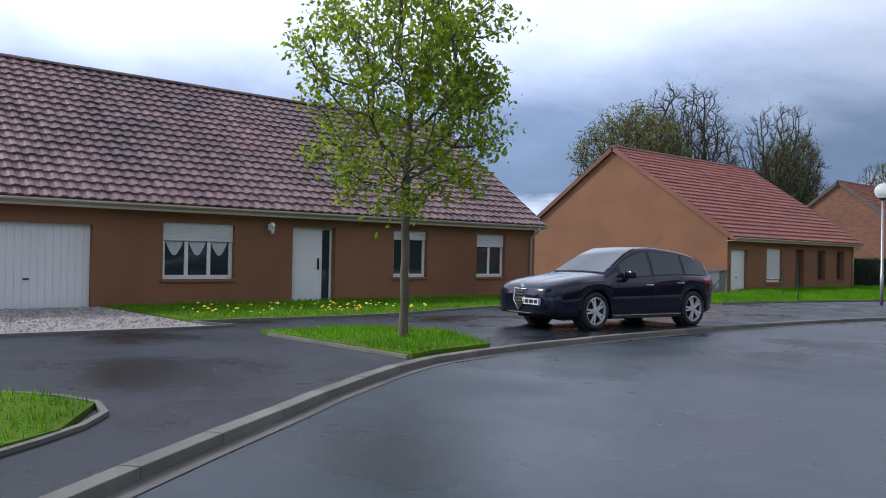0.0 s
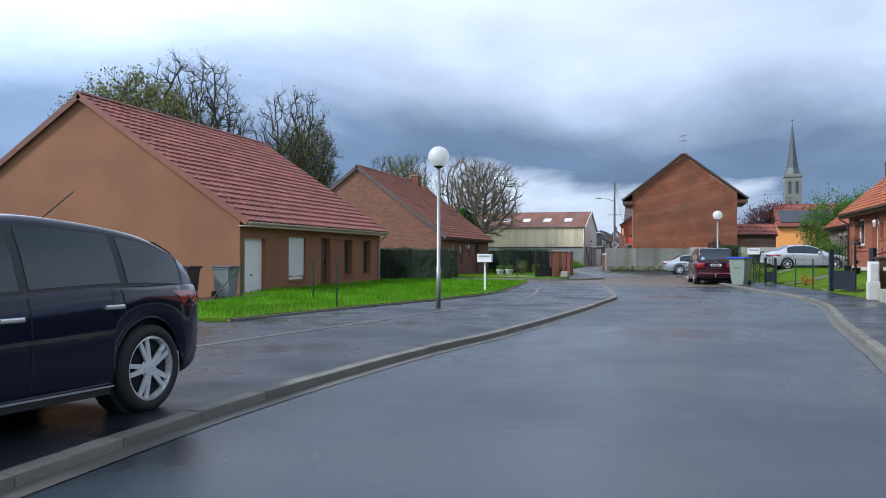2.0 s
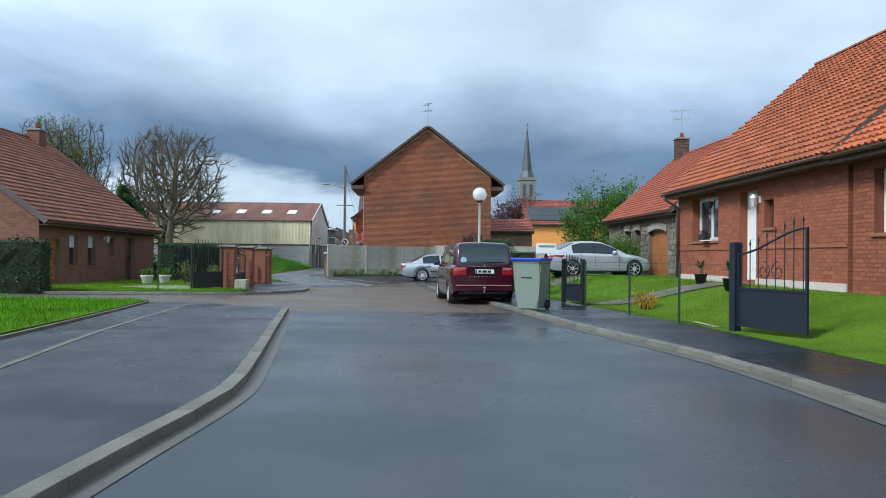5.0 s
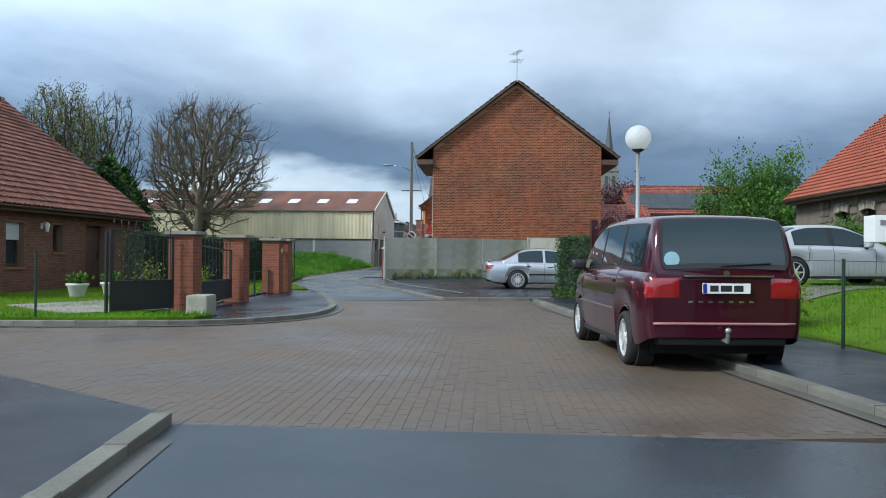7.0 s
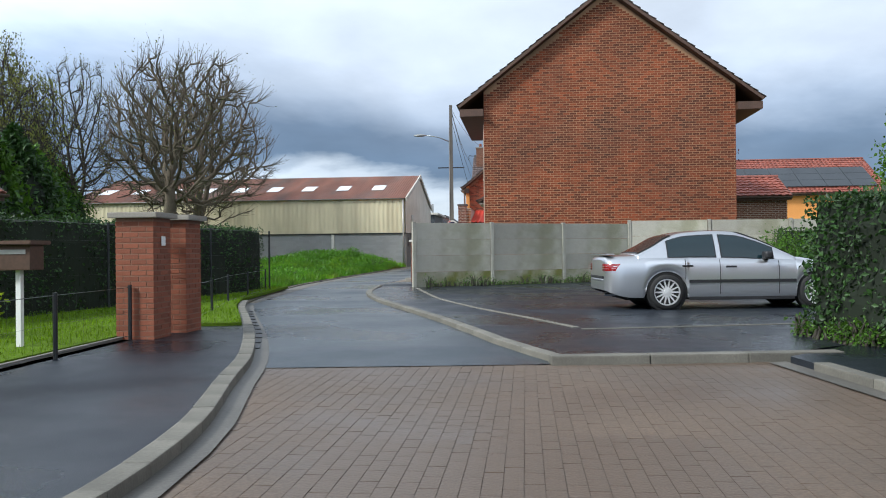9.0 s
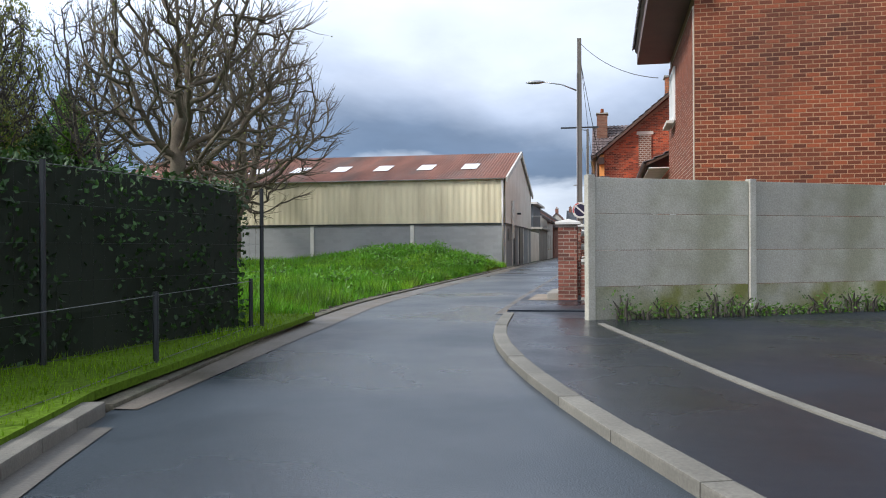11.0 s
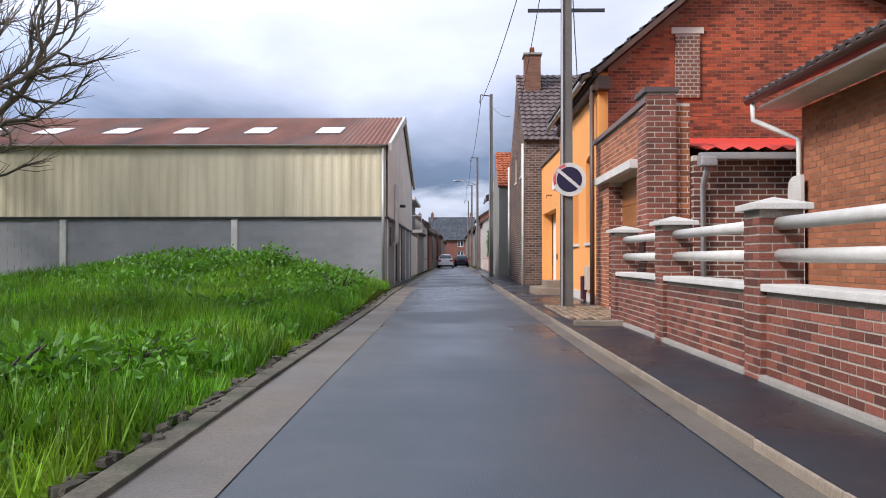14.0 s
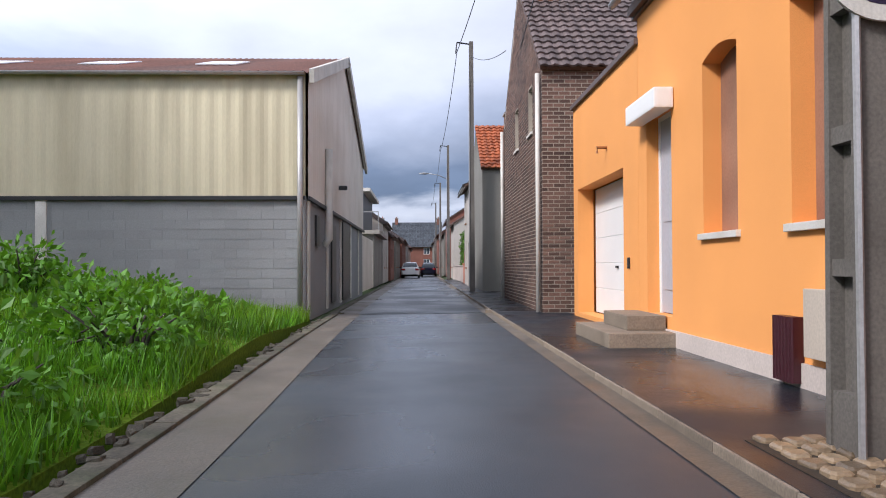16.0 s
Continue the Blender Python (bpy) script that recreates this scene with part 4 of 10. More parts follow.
def gable_end(name, label, x, y0, y1, z_eave0, z_eave1, apex_y, apex_z, depth, wall_mat, bricks, tile_mat, over=0.85, group="", size=(0.22, 0.065), joint=0.018):
    """A building with its gable towards -x and its ridge along x. y0 < y1: the wall's ends; eaves reach out by over."""
    h = thing(name, (x, 0, 0), label, "building", group)
    outline = [(-y1, 0), (-y0, 0), (-y0, z_eave0), (-apex_y, apex_z), (-y1, z_eave1)]
    bm = bmesh.new()
    f = [bm.verts.new((0, -u, z)) for u, z in outline]
    b = [bm.verts.new((depth, -u, z)) for u, z in outline]
    bm.faces.new(f); bm.faces.new(b[::-1])
    for i in range(5):
        bm.faces.new((f[i], f[(i + 1) % 5], b[(i + 1) % 5], b[i]))
    part("wall", bm, M[wall_mat], h)

    def cap(u):
        y = y1 - u
        return z_eave1 + (apex_z - z_eave1) * (y1 - y) / (y1 - apex_y) if y > apex_y else z_eave0 + (apex_z - z_eave0) * (y - y0) / (apex_y - y0)

    brick_wall(h, facing(0, y1, 0, -90), y1 - y0, min(z_eave0, z_eave1), M[bricks], cap=lambda u: cap(u) - 0.06, joint=joint, size=size)
    for ya, za, s in ((y1, z_eave1, 1), (y0, z_eave0, -1)):
        sl = (apex_z - za) / abs(ya - apex_y)
        ang = math.degrees(math.atan(sl))
        run = math.hypot(apex_z - za, ya - apex_y) + over / math.cos(math.atan(sl))
        m = pose(-0.35, apex_y, apex_z + 0.02, 0, 0, 0) @ pose(0, 0, 0, -ang if s > 0 else ang, 0, 0)
        spec = (0, depth + 0.6, 0, run, 0, 0.1) if s > 0 else (0, depth + 0.6, -run, 0, 0, 0.1)
        part("roof", boxes(spec), M["wood_dark"], h).matrix_local = m
        if s > 0:
            mt = m @ Matrix.Translation((depth + 0.6, run, 0.1)) @ pose(0, 0, 0, 0, 0, 180)
        else:
            mt = m @ Matrix.Translation((0, -run, 0.1))
        tile_roof(h, mt, depth + 0.6, run, (0.28, 0.33), M[tile_mat])
        ye = ya + s * over
        ze = za - over * sl
        part("eave_box", boxes((-0.3, depth + 0.2, min(ya + s * 0.004, ye), max(ya + s * 0.004, ye), ze - 0.28, ze - 0.02)), M["wood_dark"], h)
    return h


building_b = gable_end("brick_building", "two-storey brown brick building with a blank gable", 85.7, -1.85, 7.0, 6.9, 6.9, 2.6, 10.3, 6.05, "mortar_b", "brick_b", "tile_dark")

# ---- warehouse ----
def build_warehouse():
    w = thing("warehouse", (115.45, 14.33, 0), "old warehouse with cream metal cladding and rusty sheet roof", "warehouse")
    L, D, e, r = 26.0, 16.2, 5.05, 2.3
    part("block_wall", boxes((0, 0.3, 0, L, -0.1, 2.5)), M["block"], w)
    brick_wall(w, facing(-0.002, L, 0, -90), L, 2.45, M["block"], size=(0.49, 0.19), joint=0.012, proud=0.004, name="block")
    part("block_wall", boxes((0.3, D, 0, 0.3, -0.1, 2.5)), M["block"], w)
    part("block_wall", boxes((0.3, D, L - 0.3, L, -0.1, 2.5), (D - 0.3, D, 0.3, L - 0.3, -0.1, 2.5)), M["block"], w)
    # corrugated cladding: long face and the gable towards the street
    for face in ("long", "gable"):
        bm = bmesh.new()
        n = int((L if face == "long" else D) / 0.085)
        prev = None
        for k in range(n + 1):
            u = (L if face == "long" else D) * k / n
            d = -0.05 + (0.016 if k % 4 in (1, 2) else 0.0)
            top = e if face == "long" else e + r * (1 - abs(u - D / 2) / (D / 2))
            cur = [bm.verts.new((d, u, 2.46) if face == "long" else (u, d, 2.46)), bm.verts.new((d, u, top) if face == "long" else (u, d, top))]
            if prev:
                bm.faces.new((prev[0], cur[0], cur[1], prev[1]))
            prev = cur
        part("cladding", bm, M["cladding" if face == "long" else "gable_sheet"], w, "dirty cream ribbed metal cladding" if face == "long" else "pale ribbed gable cladding")
    for xa in (0.02, D - 0.09):
        part("frame_wall", boxes((xa, xa + 0.08, 0.02, L, 2.5, e)), M["concrete"], w)
    for k in range(5):
        y = 5.37 + 6.1 * k
        if y < L:
            part("post", boxes((-0.06, 0.0, y - 0.11, y + 0.11, 0, 2.5), bevel=0.01), M["white_old"], w, "pale concrete post")
    part("drip_trim", boxes((-0.09, -0.055, 0.0, L, 2.42, 2.5)), M["black_plastic"], w)
    part("drip_trim", boxes((0.0, D, -0.09, -0.055, 2.42, 2.5)), M["black_plastic"], w)
    for k in range(5):
        part("post", boxes((0.16 + 3.4 * k, 0.42 + 3.4 * k, -0.04, -0.002, 0, 2.42), bevel=0.01), M["white_old"], w, "pale concrete post")
    part("flue", tube(bmesh.new(), [(3.0, -0.14, 3.9), (3.0, -0.14, 1.7), (3.0, -0.02, 1.55)], 0.09, 10), M["white_old"], w, "pale upright flue pipe", smooth=True)
    part("side_lamp", boxes((6.1, 6.25, -0.3, -0.06, 3.2, 3.32), bevel=0.02), M["iron"], w)
    for x0, x1, z0, z1, nm in ((4.6, 5.6, 0.1, 2.15, "side_door"), (7.6, 9.9, 0.05, 2.4, "roller_door"), (1.4, 1.9, 1.5, 2.2, "side_hatch")):
        part(nm, boxes((x0, x1, -0.05, -0.004, z0, z1), bevel=0.006), M["iron"], w, "dark metal door")
    ang = math.degrees(math.atan2(r, D / 2))
    run = math.hypot(r, D / 2) + 0.25
    for s in (0, 1):
        bm = bmesh.new()
        n = int((L + 0.3) / 0.09)
        prev = None
        for k in range(n + 1):
            u = -0.15 + (L + 0.3) * k / n
            hh = 0.03 * math.cos(math.pi * k)
            cur = [bm.verts.new((-0.25, u, hh)), bm.verts.new((run - 0.25, u, hh))]
            if prev:
                bm.faces.new((prev[0], cur[0], cur[1], prev[1]))
            prev = cur
        ob = part("roof", bm, M["fibro"], w, "rust-stained corrugated roof sheets")
        ob.matrix_local = pose(0, 0, e + 0.04, 0, -ang, 0) if s == 0 else Matrix.Translation((D, 0, e + 0.04)) @ Matrix.Diagonal((-1, 1, 1, 1)) @ pose(0, 0, 0, 0, -ang, 0)
    for k in range(9):
        y = 2.0 + 2.75 * k
        ob = part("skylight", boxes((2.6, 4.3, y, y + 0.95, 0.035, 0.06)), M["skylight"], w, "translucent roof light sheet")
        ob.matrix_local = pose(0, 0, e + 0.04, 0, -ang, 0)
    part("verge_trim", boxes((-0.25, run - 0.2, -0.2, -0.1, -0.22, 0.06)), M["white_old"], w).matrix_local = pose(0, 0, e + 0.04, 0, -ang, 0)
    part("verge_trim", boxes((-0.25, run - 0.2, -0.2, -0.1, -0.22, 0.06)), M["white_old"], w).matrix_local = Matrix.Translation((D, 0, e + 0.04)) @ Matrix.Diagonal((-1, 1, 1, 1)) @ pose(0, 0, 0, 0, -ang, 0)
    part("downpipe", tube(bmesh.new(), [(-0.12, 0.1, e - 0.1), (-0.12, 0.1, 0.0)], 0.06, 10), M["gutter_metal"], w, smooth=True)
    gutter(w, pose(-0.2, 0.0, e - 0.02, 0, 0, 90), L, M["gutter_metal"])
    return w


build_warehouse()


# ---- concrete panel wall ----
def panel_fence(name, label, p0, p1, height, step=2.0, rows=4):
    f = thing(name, (0, 0, 0), label, "wall", kind="structure")
    a, b = Vector((*p0, 0)), Vector((*p1, 0))
    n = max(int((b - a).length / step + 0.5), 1)
    d = (b - a) / n
    ang = math.degrees(math.atan2(d.y, d.x))
    h = height / rows
    post = boxes((-0.055, 0.055, -0.055, 0.055, 0, height + 0.03), bevel=0.01)
    pm = bpy.data.meshes.new("post"); post.to_mesh(pm); post.free(); pm.materials.append(M["concrete"])
    sl = boxes((0.07, d.length - 0.07, -0.025, 0.025, 0.003, h - 0.003), bevel=0.006)
    sm = bpy.data.meshes.new("panel"); sl.to_mesh(sm); sl.free(); sm.materials.append(M["concrete"])
    low = sm.copy()
    low.materials.clear(); low.materials.append(M["concrete_moss"])
    for i in range(n + 1):
        p = a + d * i
        link_part("post", pm, f).matrix_local = pose(p.x, p.y, 0, 0, 0, ang)
        if i < n:
            for r in range(rows):
                link_part("panel", sm if r else low, f).matrix_local = pose(p.x, p.y, r * h, 0, 0, ang)
    return f


panel_fence("wall_concrete", "weathered grey concrete panel wall", (80.6, 8.9), (84.6, 2.0), 2.0, step=2.5, rows=4)
panel_fence("wall_concrete_back", "weathered grey concrete panel wall behind parked cars", (84.6, 2.0), (84.6, -14.0), 2.1, step=2.5, rows=4)


# ---- the street's right side ----
def row_house(name, label, x0, x1, y_front, depth, height, wall_mat, bricks=None, mortar="mortar", openings=(), roof_rise=0.0, tile_mat="tile_dark", singles=0, parapet=None, plinth=0.0, side_bricks=False, roof_type="front", joint=0.016, front=0.3):
    """A house with its front towards +y (the street), standing on the pavement."""
    L = x1 - x0
    h = thing(name, pose(x1, y_front, 0, 0, 0, 180), label, "house")
    flat = [o[1:5] for o in openings]
    wm = M[mortar] if bricks else M[wall_mat]
    part("wall", panel(L, height, flat, front), wm, h)
    for spec in ((0, 0.3, front, depth, 0, height), (L - 0.3, L, front, depth, 0, height), (0.3, L - 0.3, depth - 0.3, depth, 0, height)):
        part("wall", boxes(spec), wm, h)
    if depth > 2:
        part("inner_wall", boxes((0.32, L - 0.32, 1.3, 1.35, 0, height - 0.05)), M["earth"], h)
    if bricks:
        brick_wall(h, Matrix(), L, height, M[bricks], openings=flat, singles=singles, joint=joint)
        brick_wall(h, facing(L, 0, 0, 90), depth, height, M[bricks], joint=joint)
    if plinth:
        cuts = sorted((o[1], o[2]) for o in openings if o[3] < plinth)
        x = 0.0
        spec = []
        for a, b in cuts + [(L, L)]:
            if a - x > 0.05:
                spec.append((x, a, -0.03, -0.003, 0, plinth))
            x = b
        part("plinth", boxes(*spec), M["plinth"], h, "pale rendered plinth")
    if roof_rise:
        if roof_type == "front":
            for s in (0, 1):
                run = math.hypot(depth / 2, roof_rise) + 0.3
                ang = math.degrees(math.atan2(roof_rise, depth / 2))
                m0 = pose(0, 0, height, ang, 0, 0) if s == 0 else facing(L, depth, height, 180) @ pose(0, 0, 0, ang, 0, 0)
                part("roof", boxes((-0.1, L + 0.1, -0.3, run - 0.3, 0.0, 0.08)), M["wood_dark"], h).matrix_local = m0
                tile_roof(h, m0 @ Matrix.Translation((-0.1, -0.3, 0.08)), L + 0.2, run, (0.24, 0.3), M[tile_mat])
            for x in (0.0, L - 0.3):
                bm = bmesh.new()
                f = [bm.verts.new(p) for p in ((x, 0, height), (x, depth, height), (x, depth / 2, height + roof_rise))]
                b = [bm.verts.new(p) for p in ((x + 0.3, 0, height), (x + 0.3, depth, height), (x + 0.3, depth / 2, height + roof_rise))]
                bm.faces.new(f); bm.faces.new(b[::-1])
                for i in range(3):
                    bm.faces.new((f[i], f[(i + 1) % 3], b[(i + 1) % 3], b[i]))
                part("gable", bm, M[bricks] if bricks else wm, h)
            gutter(h, Matrix.Translation((-0.1, -0.32, height - 0.16)), L + 0.2, M["gutter_metal"])
        else:
            # ridge runs away from the street: the front is a gable
            bm = bmesh.new()
            f = [bm.verts.new(p) for p in ((0, 0, height), (L, 0, height), (L / 2, 0, height + roof_rise))]
            b = [bm.verts.new(p) for p in ((0, 0.3, height), (L, 0.3, height), (L / 2, 0.3, height + roof_rise))]
            bm.faces.new(f); bm.faces.new(b[::-1])
            for i in range(3):
                bm.faces.new((f[i], f[(i + 1) % 3], b[(i + 1) % 3], b[i]))
            part("gable", bm, wm, h)
            if bricks:
                brick_wall(h, Matrix.Translation((0, 0, height)), L, 0.01, M[bricks], cap=lambda u: (roof_rise - 0.06) * (1 - abs(u - L / 2) / (L / 2)))
            ang = math.degrees(math.atan2(roof_rise, L / 2))
            run = math.hypot(L / 2, roof_rise) + 0.12
            for m0 in (facing(L, 0, height, 90) @ pose(0, 0, 0, ang, 0, 0), facing(0, depth, height, -90) @ pose(0, 0, 0, ang, 0, 0)):
                part("roof", boxes((-0.06, depth, -0.12, run - 0.12, 0.0, 0.07)), M["wood_dark"], h).matrix_local = m0
                tile_roof(h, m0 @ Matrix.Translation((-0.06, -0.12, 0.07)), depth + 0.06, run, (0.24, 0.3), M[tile_mat])
    if parapet:
        part("coping", boxes((-0.05, L + 0.05, -0.06, 0.36, height, height + 0.09), bevel=0.012), M[parapet], h)
        part("flat_roof", boxes((0.3, L - 0.3, 0.36, depth, height - 0.05, height + 0.02)), M["fibro"], h)
    for o in openings:
        opt = o[5] if len(o) > 5 else {}
        f = Matrix.Translation((o[1], 0, o[3]))
        {"W": window_unit, "D": door_unit, "G": garage_door}[o[0]](h, f, o[2] - o[1], o[4] - o[3], **opt)
    return h


SW = dict(depth=0.2, sill_mat=M["white_old"])
# low brick house and the tall part of the same building, behind the garden wall
low_house = row_house("brick_house", "low brick house with overhanging pale eaves and white window", 91.9, 98.2, 7.0, 8.0, 3.15, "brick_o", bricks="brick_o", mortar="mortar_low", openings=[("W", 2.9, 4.25, 1.35, 2.75, dict(SW, sashes=2, shutter=0.3))])
part("soffit", boxes((-0.35, 6.25, -0.55, -0.004, 3.17, 3.2)), M["white_old"], low_house, "pale boarded soffit under the eave")
gutter(low_house, Matrix.Translation((-0.4, -0.62, 3.32)), 6.65, M["gutter_brown"])
roof_frame = pose(0, -0.6, 3.26, 24, 0, 0)
part("roof", boxes((-0.35, 6.25, 0.0, 4.6, 0.0, 0.06)), M["wood_dark"], low_house).matrix_local = roof_frame
tile_roof(low_house, roof_frame @ Matrix.Translation((-0.38, -0.03, 0.06)), 6.65, 4.6, (0.24, 0.3), M["tile_dark"])
part("downpipe", tube(bmesh.new(), [(-0.25, -0.6, 3.28), (-0.25, -0.6, 3.02), (-0.12, -0.2, 2.8), (0.05, -0.07, 2.7), (0.05, -0.07, 0.1)], 0.04, 8), M["white_old"], low_house, smooth=True)

bm = prism([(0.0, 0.0), (0.30, 0.0), (0.30, 2.02), (0.285, 2.12), (0.24, 2.18), (0.17, 2.2), (0.0, 2.2)], 0.0, 0.06, bevel=0.006)
board = tagged(part("white_board", bm, M["white_old"]), "tall white board with a rounded corner leaning at the house corner", "board")
board.matrix_world = pose(97.96, 7.13, 0.05, 90, 0, 0) @ Matrix.Diagonal((1.45, 0.97, 1, 1))
# the street front of the brick building, in paler brick
front_frame = pose(6.1, 7.004, 0, 0, 0, 180)
part("front_wall", boxes((0.0, 6.05, -0.03, -0.001, 0, 5.7)), M["mortar"], building_b).matrix_local = front_frame
brick_wall(building_b, front_frame @ Matrix.Translation((0, -0.031, 0)), 6.05, 5.7, M["brick_p"], openings=[(0.9, 2.1, 4.1, 5.4), (1.0, 2.2, 1.3, 2.6)])
for zz, xx in ((4.1, 0.9), (1.3, 1.0)):
    window_unit(building_b, front_frame @ Matrix.Translation((xx, -0.2, zz)), 1.2, 1.3, depth=0.12, sashes=2, sill_mat=M["white_old"])

garage_7 = row_house("garage", "brick garage with parapet and brown wooden sectional door", 98.9, 103.45, 9.0, 0.62, 3.35, "brick_r", bricks="brick_r", singles=300, openings=[("G", 1.4, 3.78, 0.12, 2.45, dict(material="wood", ribs="h", depth=0.25))], parapet="tile_dark")
brick_wall(garage_7, facing(1.401, 0.0, 0.12, 90), 0.25, 2.32, M["brick_g"])
part("lintel", boxes((0.5, 3.85, -0.13, 0.24, 2.46, 2.6), bevel=0.01), M["white_old"], garage_7, "weathered white concrete lintel")
part("corner_pier", boxes((4.0, 4.62, -0.03, 0.4, 0.0, 3.5)), M["mortar"], garage_7)
brick_wall(garage_7, Matrix.Translation((4.0, -0.031, 0)), 0.62, 3.5, M["brick_g"])
brick_wall(garage_7, facing(4.621, -0.03, 0, 90), 0.43, 3.5, M["brick_g"])
part("pier_cap", boxes((3.96, 4.66, -0.08, 0.44, 3.5, 3.58), bevel=0.01), M["tile_dark"], garage_7)

# red sheet roof over the yard wall beside the garage front
canopy = thing("canopy", (98.2, 0, 0), "red corrugated sheet roof over a dark brick yard wall", "canopy")
bm = bmesh.new()
prev = None
for k in range(97):
    y = 2.6 + 5.76 * k / 96
    hh = 0.028 * math.cos(k * math.pi / 2)
    cur = [bm.verts.new((0.3, y, 2.62 + hh)), bm.verts.new((5.22, y, 3.47 + hh))]
    if prev:
        bm.faces.new((prev[0], cur[0], cur[1], prev[1]))
    prev = cur
part("sheet", bm, mat("red_sheet", (0.52, 0.045, 0.028), 0.45, 0.12, 0.8), canopy)
part("gutter", boxes((0.24, 0.36, 2.6, 8.36, 2.46, 2.56), bevel=0.02), M["gutter_metal"], canopy)
part("wall", boxes((0.55, 0.69, 2.6, 8.37, 0, 2.55)), M["mortar"], canopy)
brick_wall(canopy, facing(0.549, 8.37, 0, -90), 5.75, 2.5, M["brick_g"], joint=0.021)
brick_wall(canopy, facing(0.69, 8.371, 0, 180), 0.14, 2.5, M["brick_g"], joint=0.021)
part("hopper", boxes((0.2, 0.42, 8.12, 8.36, 2.36, 2.5), bevel=0.03), M["gutter_metal"], canopy, "dark hopper head on the downpipe")
part("downpipe", tube(bmesh.new(), [(0.3, 8.25, 2.46), (0.3, 8.25, 2.3), (0.47, 8.25, 2.1), (0.47, 8.25, 0)], 0.045, 8), M["gutter_metal"], canopy, smooth=True)

# tall red-painted gable
tall_7 = gable_end("brick_house", "tall red-painted brick house gable with blocked window", 103.46, 0.6, 8.75, 5.36, 4.95, 6.0, 7.25, 6.2, "mortar_t", "brick_painted", "tile_dark", over=0.25, size=(0.18, 0.054), joint=0.014)
part("blocked_window", boxes((-0.05, -0.012, 6.88, 7.38, 4.32, 5.62)), M["mortar_k"], tall_7, "window opening blocked with bricks in pale mortar")
brick_wall(tall_7, facing(-0.051, 7.38, 4.32, -90), 0.5, 1.3, M["brick_h"], size=(0.13, 0.055), joint=0.025)
part("lintel", boxes((-0.07, -0.012, 6.8, 7.46, 5.63, 5.76), bevel=0.01), M["mortar"], tall_7)
chimney("chimney", "red brick chimney with clay pot on the gable", 103.9, 6.05, 6.9, 7.95, 0.5, 0.5, "brick_r")

# orange house
orange = row_house("house", "orange rendered house with white door and tall windows", 103.64, 109.75, 8.95, 7.5, 4.85, "render_orange",
    openings=[("W", 2.60, 3.55, 1.38, 3.28, dict(depth=0.41, sashes=1, sill_mat=M["white_old"], curtain=True)), ("W", 4.68, 5.6, 1.38, 3.28, dict(depth=0.41, sashes=1, sill_mat=M["white_old"])), ("D", 0.42, 1.5, 0.42, 3.0, dict(depth=0.16, glass_strip=False, material="grey_door", frame_mat="white"))], roof_rise=1.6, plinth=0.27, front=0.44)
part("corner_strip", boxes((6.115, 6.285, 0.0, 0.3, 0, 4.85)), M["render_orange"], orange)
for u0, u1 in ((2.60, 3.55), (4.68, 5.6)):
    # the heads of the tall windows are flat arches
    for a, b in ((u0 + 0.002, (u0 + u1) / 2), (u1 - 0.002, (u0 + u1) / 2)):
        bm = bmesh.new()
        curve = [(a + (b - a) * k / 6, 3.278 - 0.085 * (1 - k / 6) ** 2) for k in range(7)]
        lo, hi = [bm.verts.new((u, 0.001, z)) for u, z in curve + [(a, 3.279)]], [bm.verts.new((u, 0.405, z)) for u, z in curve + [(a, 3.279)]]
        bm.faces.new(lo); bm.faces.new(hi[::-1])
        for i in range(8):
            bm.faces.new((lo[i], lo[(i + 1) % 8], hi[(i + 1) % 8], hi[i]))
        part("arch_head", bm, M["render_orange"], orange)
part("shutter_box", boxes((0.25, 1.62, -0.24, -0.005, 2.92, 3.17), bevel=0.03), M["white"], orange, "white shutter box over the door")
part("eave_band", boxes((-0.05, 6.3, -0.12, -0.004, 4.5, 4.62)), M["wood_dark"], orange)
part("downpipe", tube(bmesh.new(), [(6.1, -0.1, 4.6), (6.1, -0.1, 0.0)], 0.05, 8), M["gutter_brown"], orange, smooth=True)
part("meter_box", boxes((5.06, 5.45, -0.1, -0.034, 0.34, 0.86), bevel=0.008), M["gutter_beige"], orange, "cream meter box")
part("gas_box", ribbed(0.36, 0.52, 0.06, 0.012, 0.1, "v"), M["iron_red"], orange, "ribbed red-brown gas box").matrix_local = Matrix.Translation((4.51, -0.104, 0.11))
orange_garage = row_house("garage", "orange rendered garage with white door and flat roof", 109.76, 114.55, 8.95, 6.0, 4.1, "render_orange", openings=[("G", 0.42, 3.95, 0.16, 2.5, dict(material="white", ribs="h", depth=0.34))], parapet="tile_dark")
# bent tube added as a hook for the small brass fitting, not a lamp
part("wall_hook", tube(bmesh.new(), [(2.9, 0.0, 2.95), (2.9, -0.16, 2.95), (2.9, -0.16, 2.86)], 0.025, 8), M["wood"], orange_garage, "small brass hook on the garage wall")
part("bell_box", boxes((4.25, 4.33, -0.03, -0.003, 1.0, 1.16), bevel=0.008), M["black_plastic"], orange_garage)
steps = thing("door_steps", (109.2, 9.35, 0.07), "two worn sandy concrete door steps", "steps")
part("step", boxes((-1.15, 0.9, -0.38, 0.42, 0, 0.18), bevel=0.015), M["kerb_sandy"], steps)
part("step", boxes((-0.75, 0.55, -0.38, 0.1, 0.181, 0.36), bevel=0.015), M["kerb_sandy"], steps)

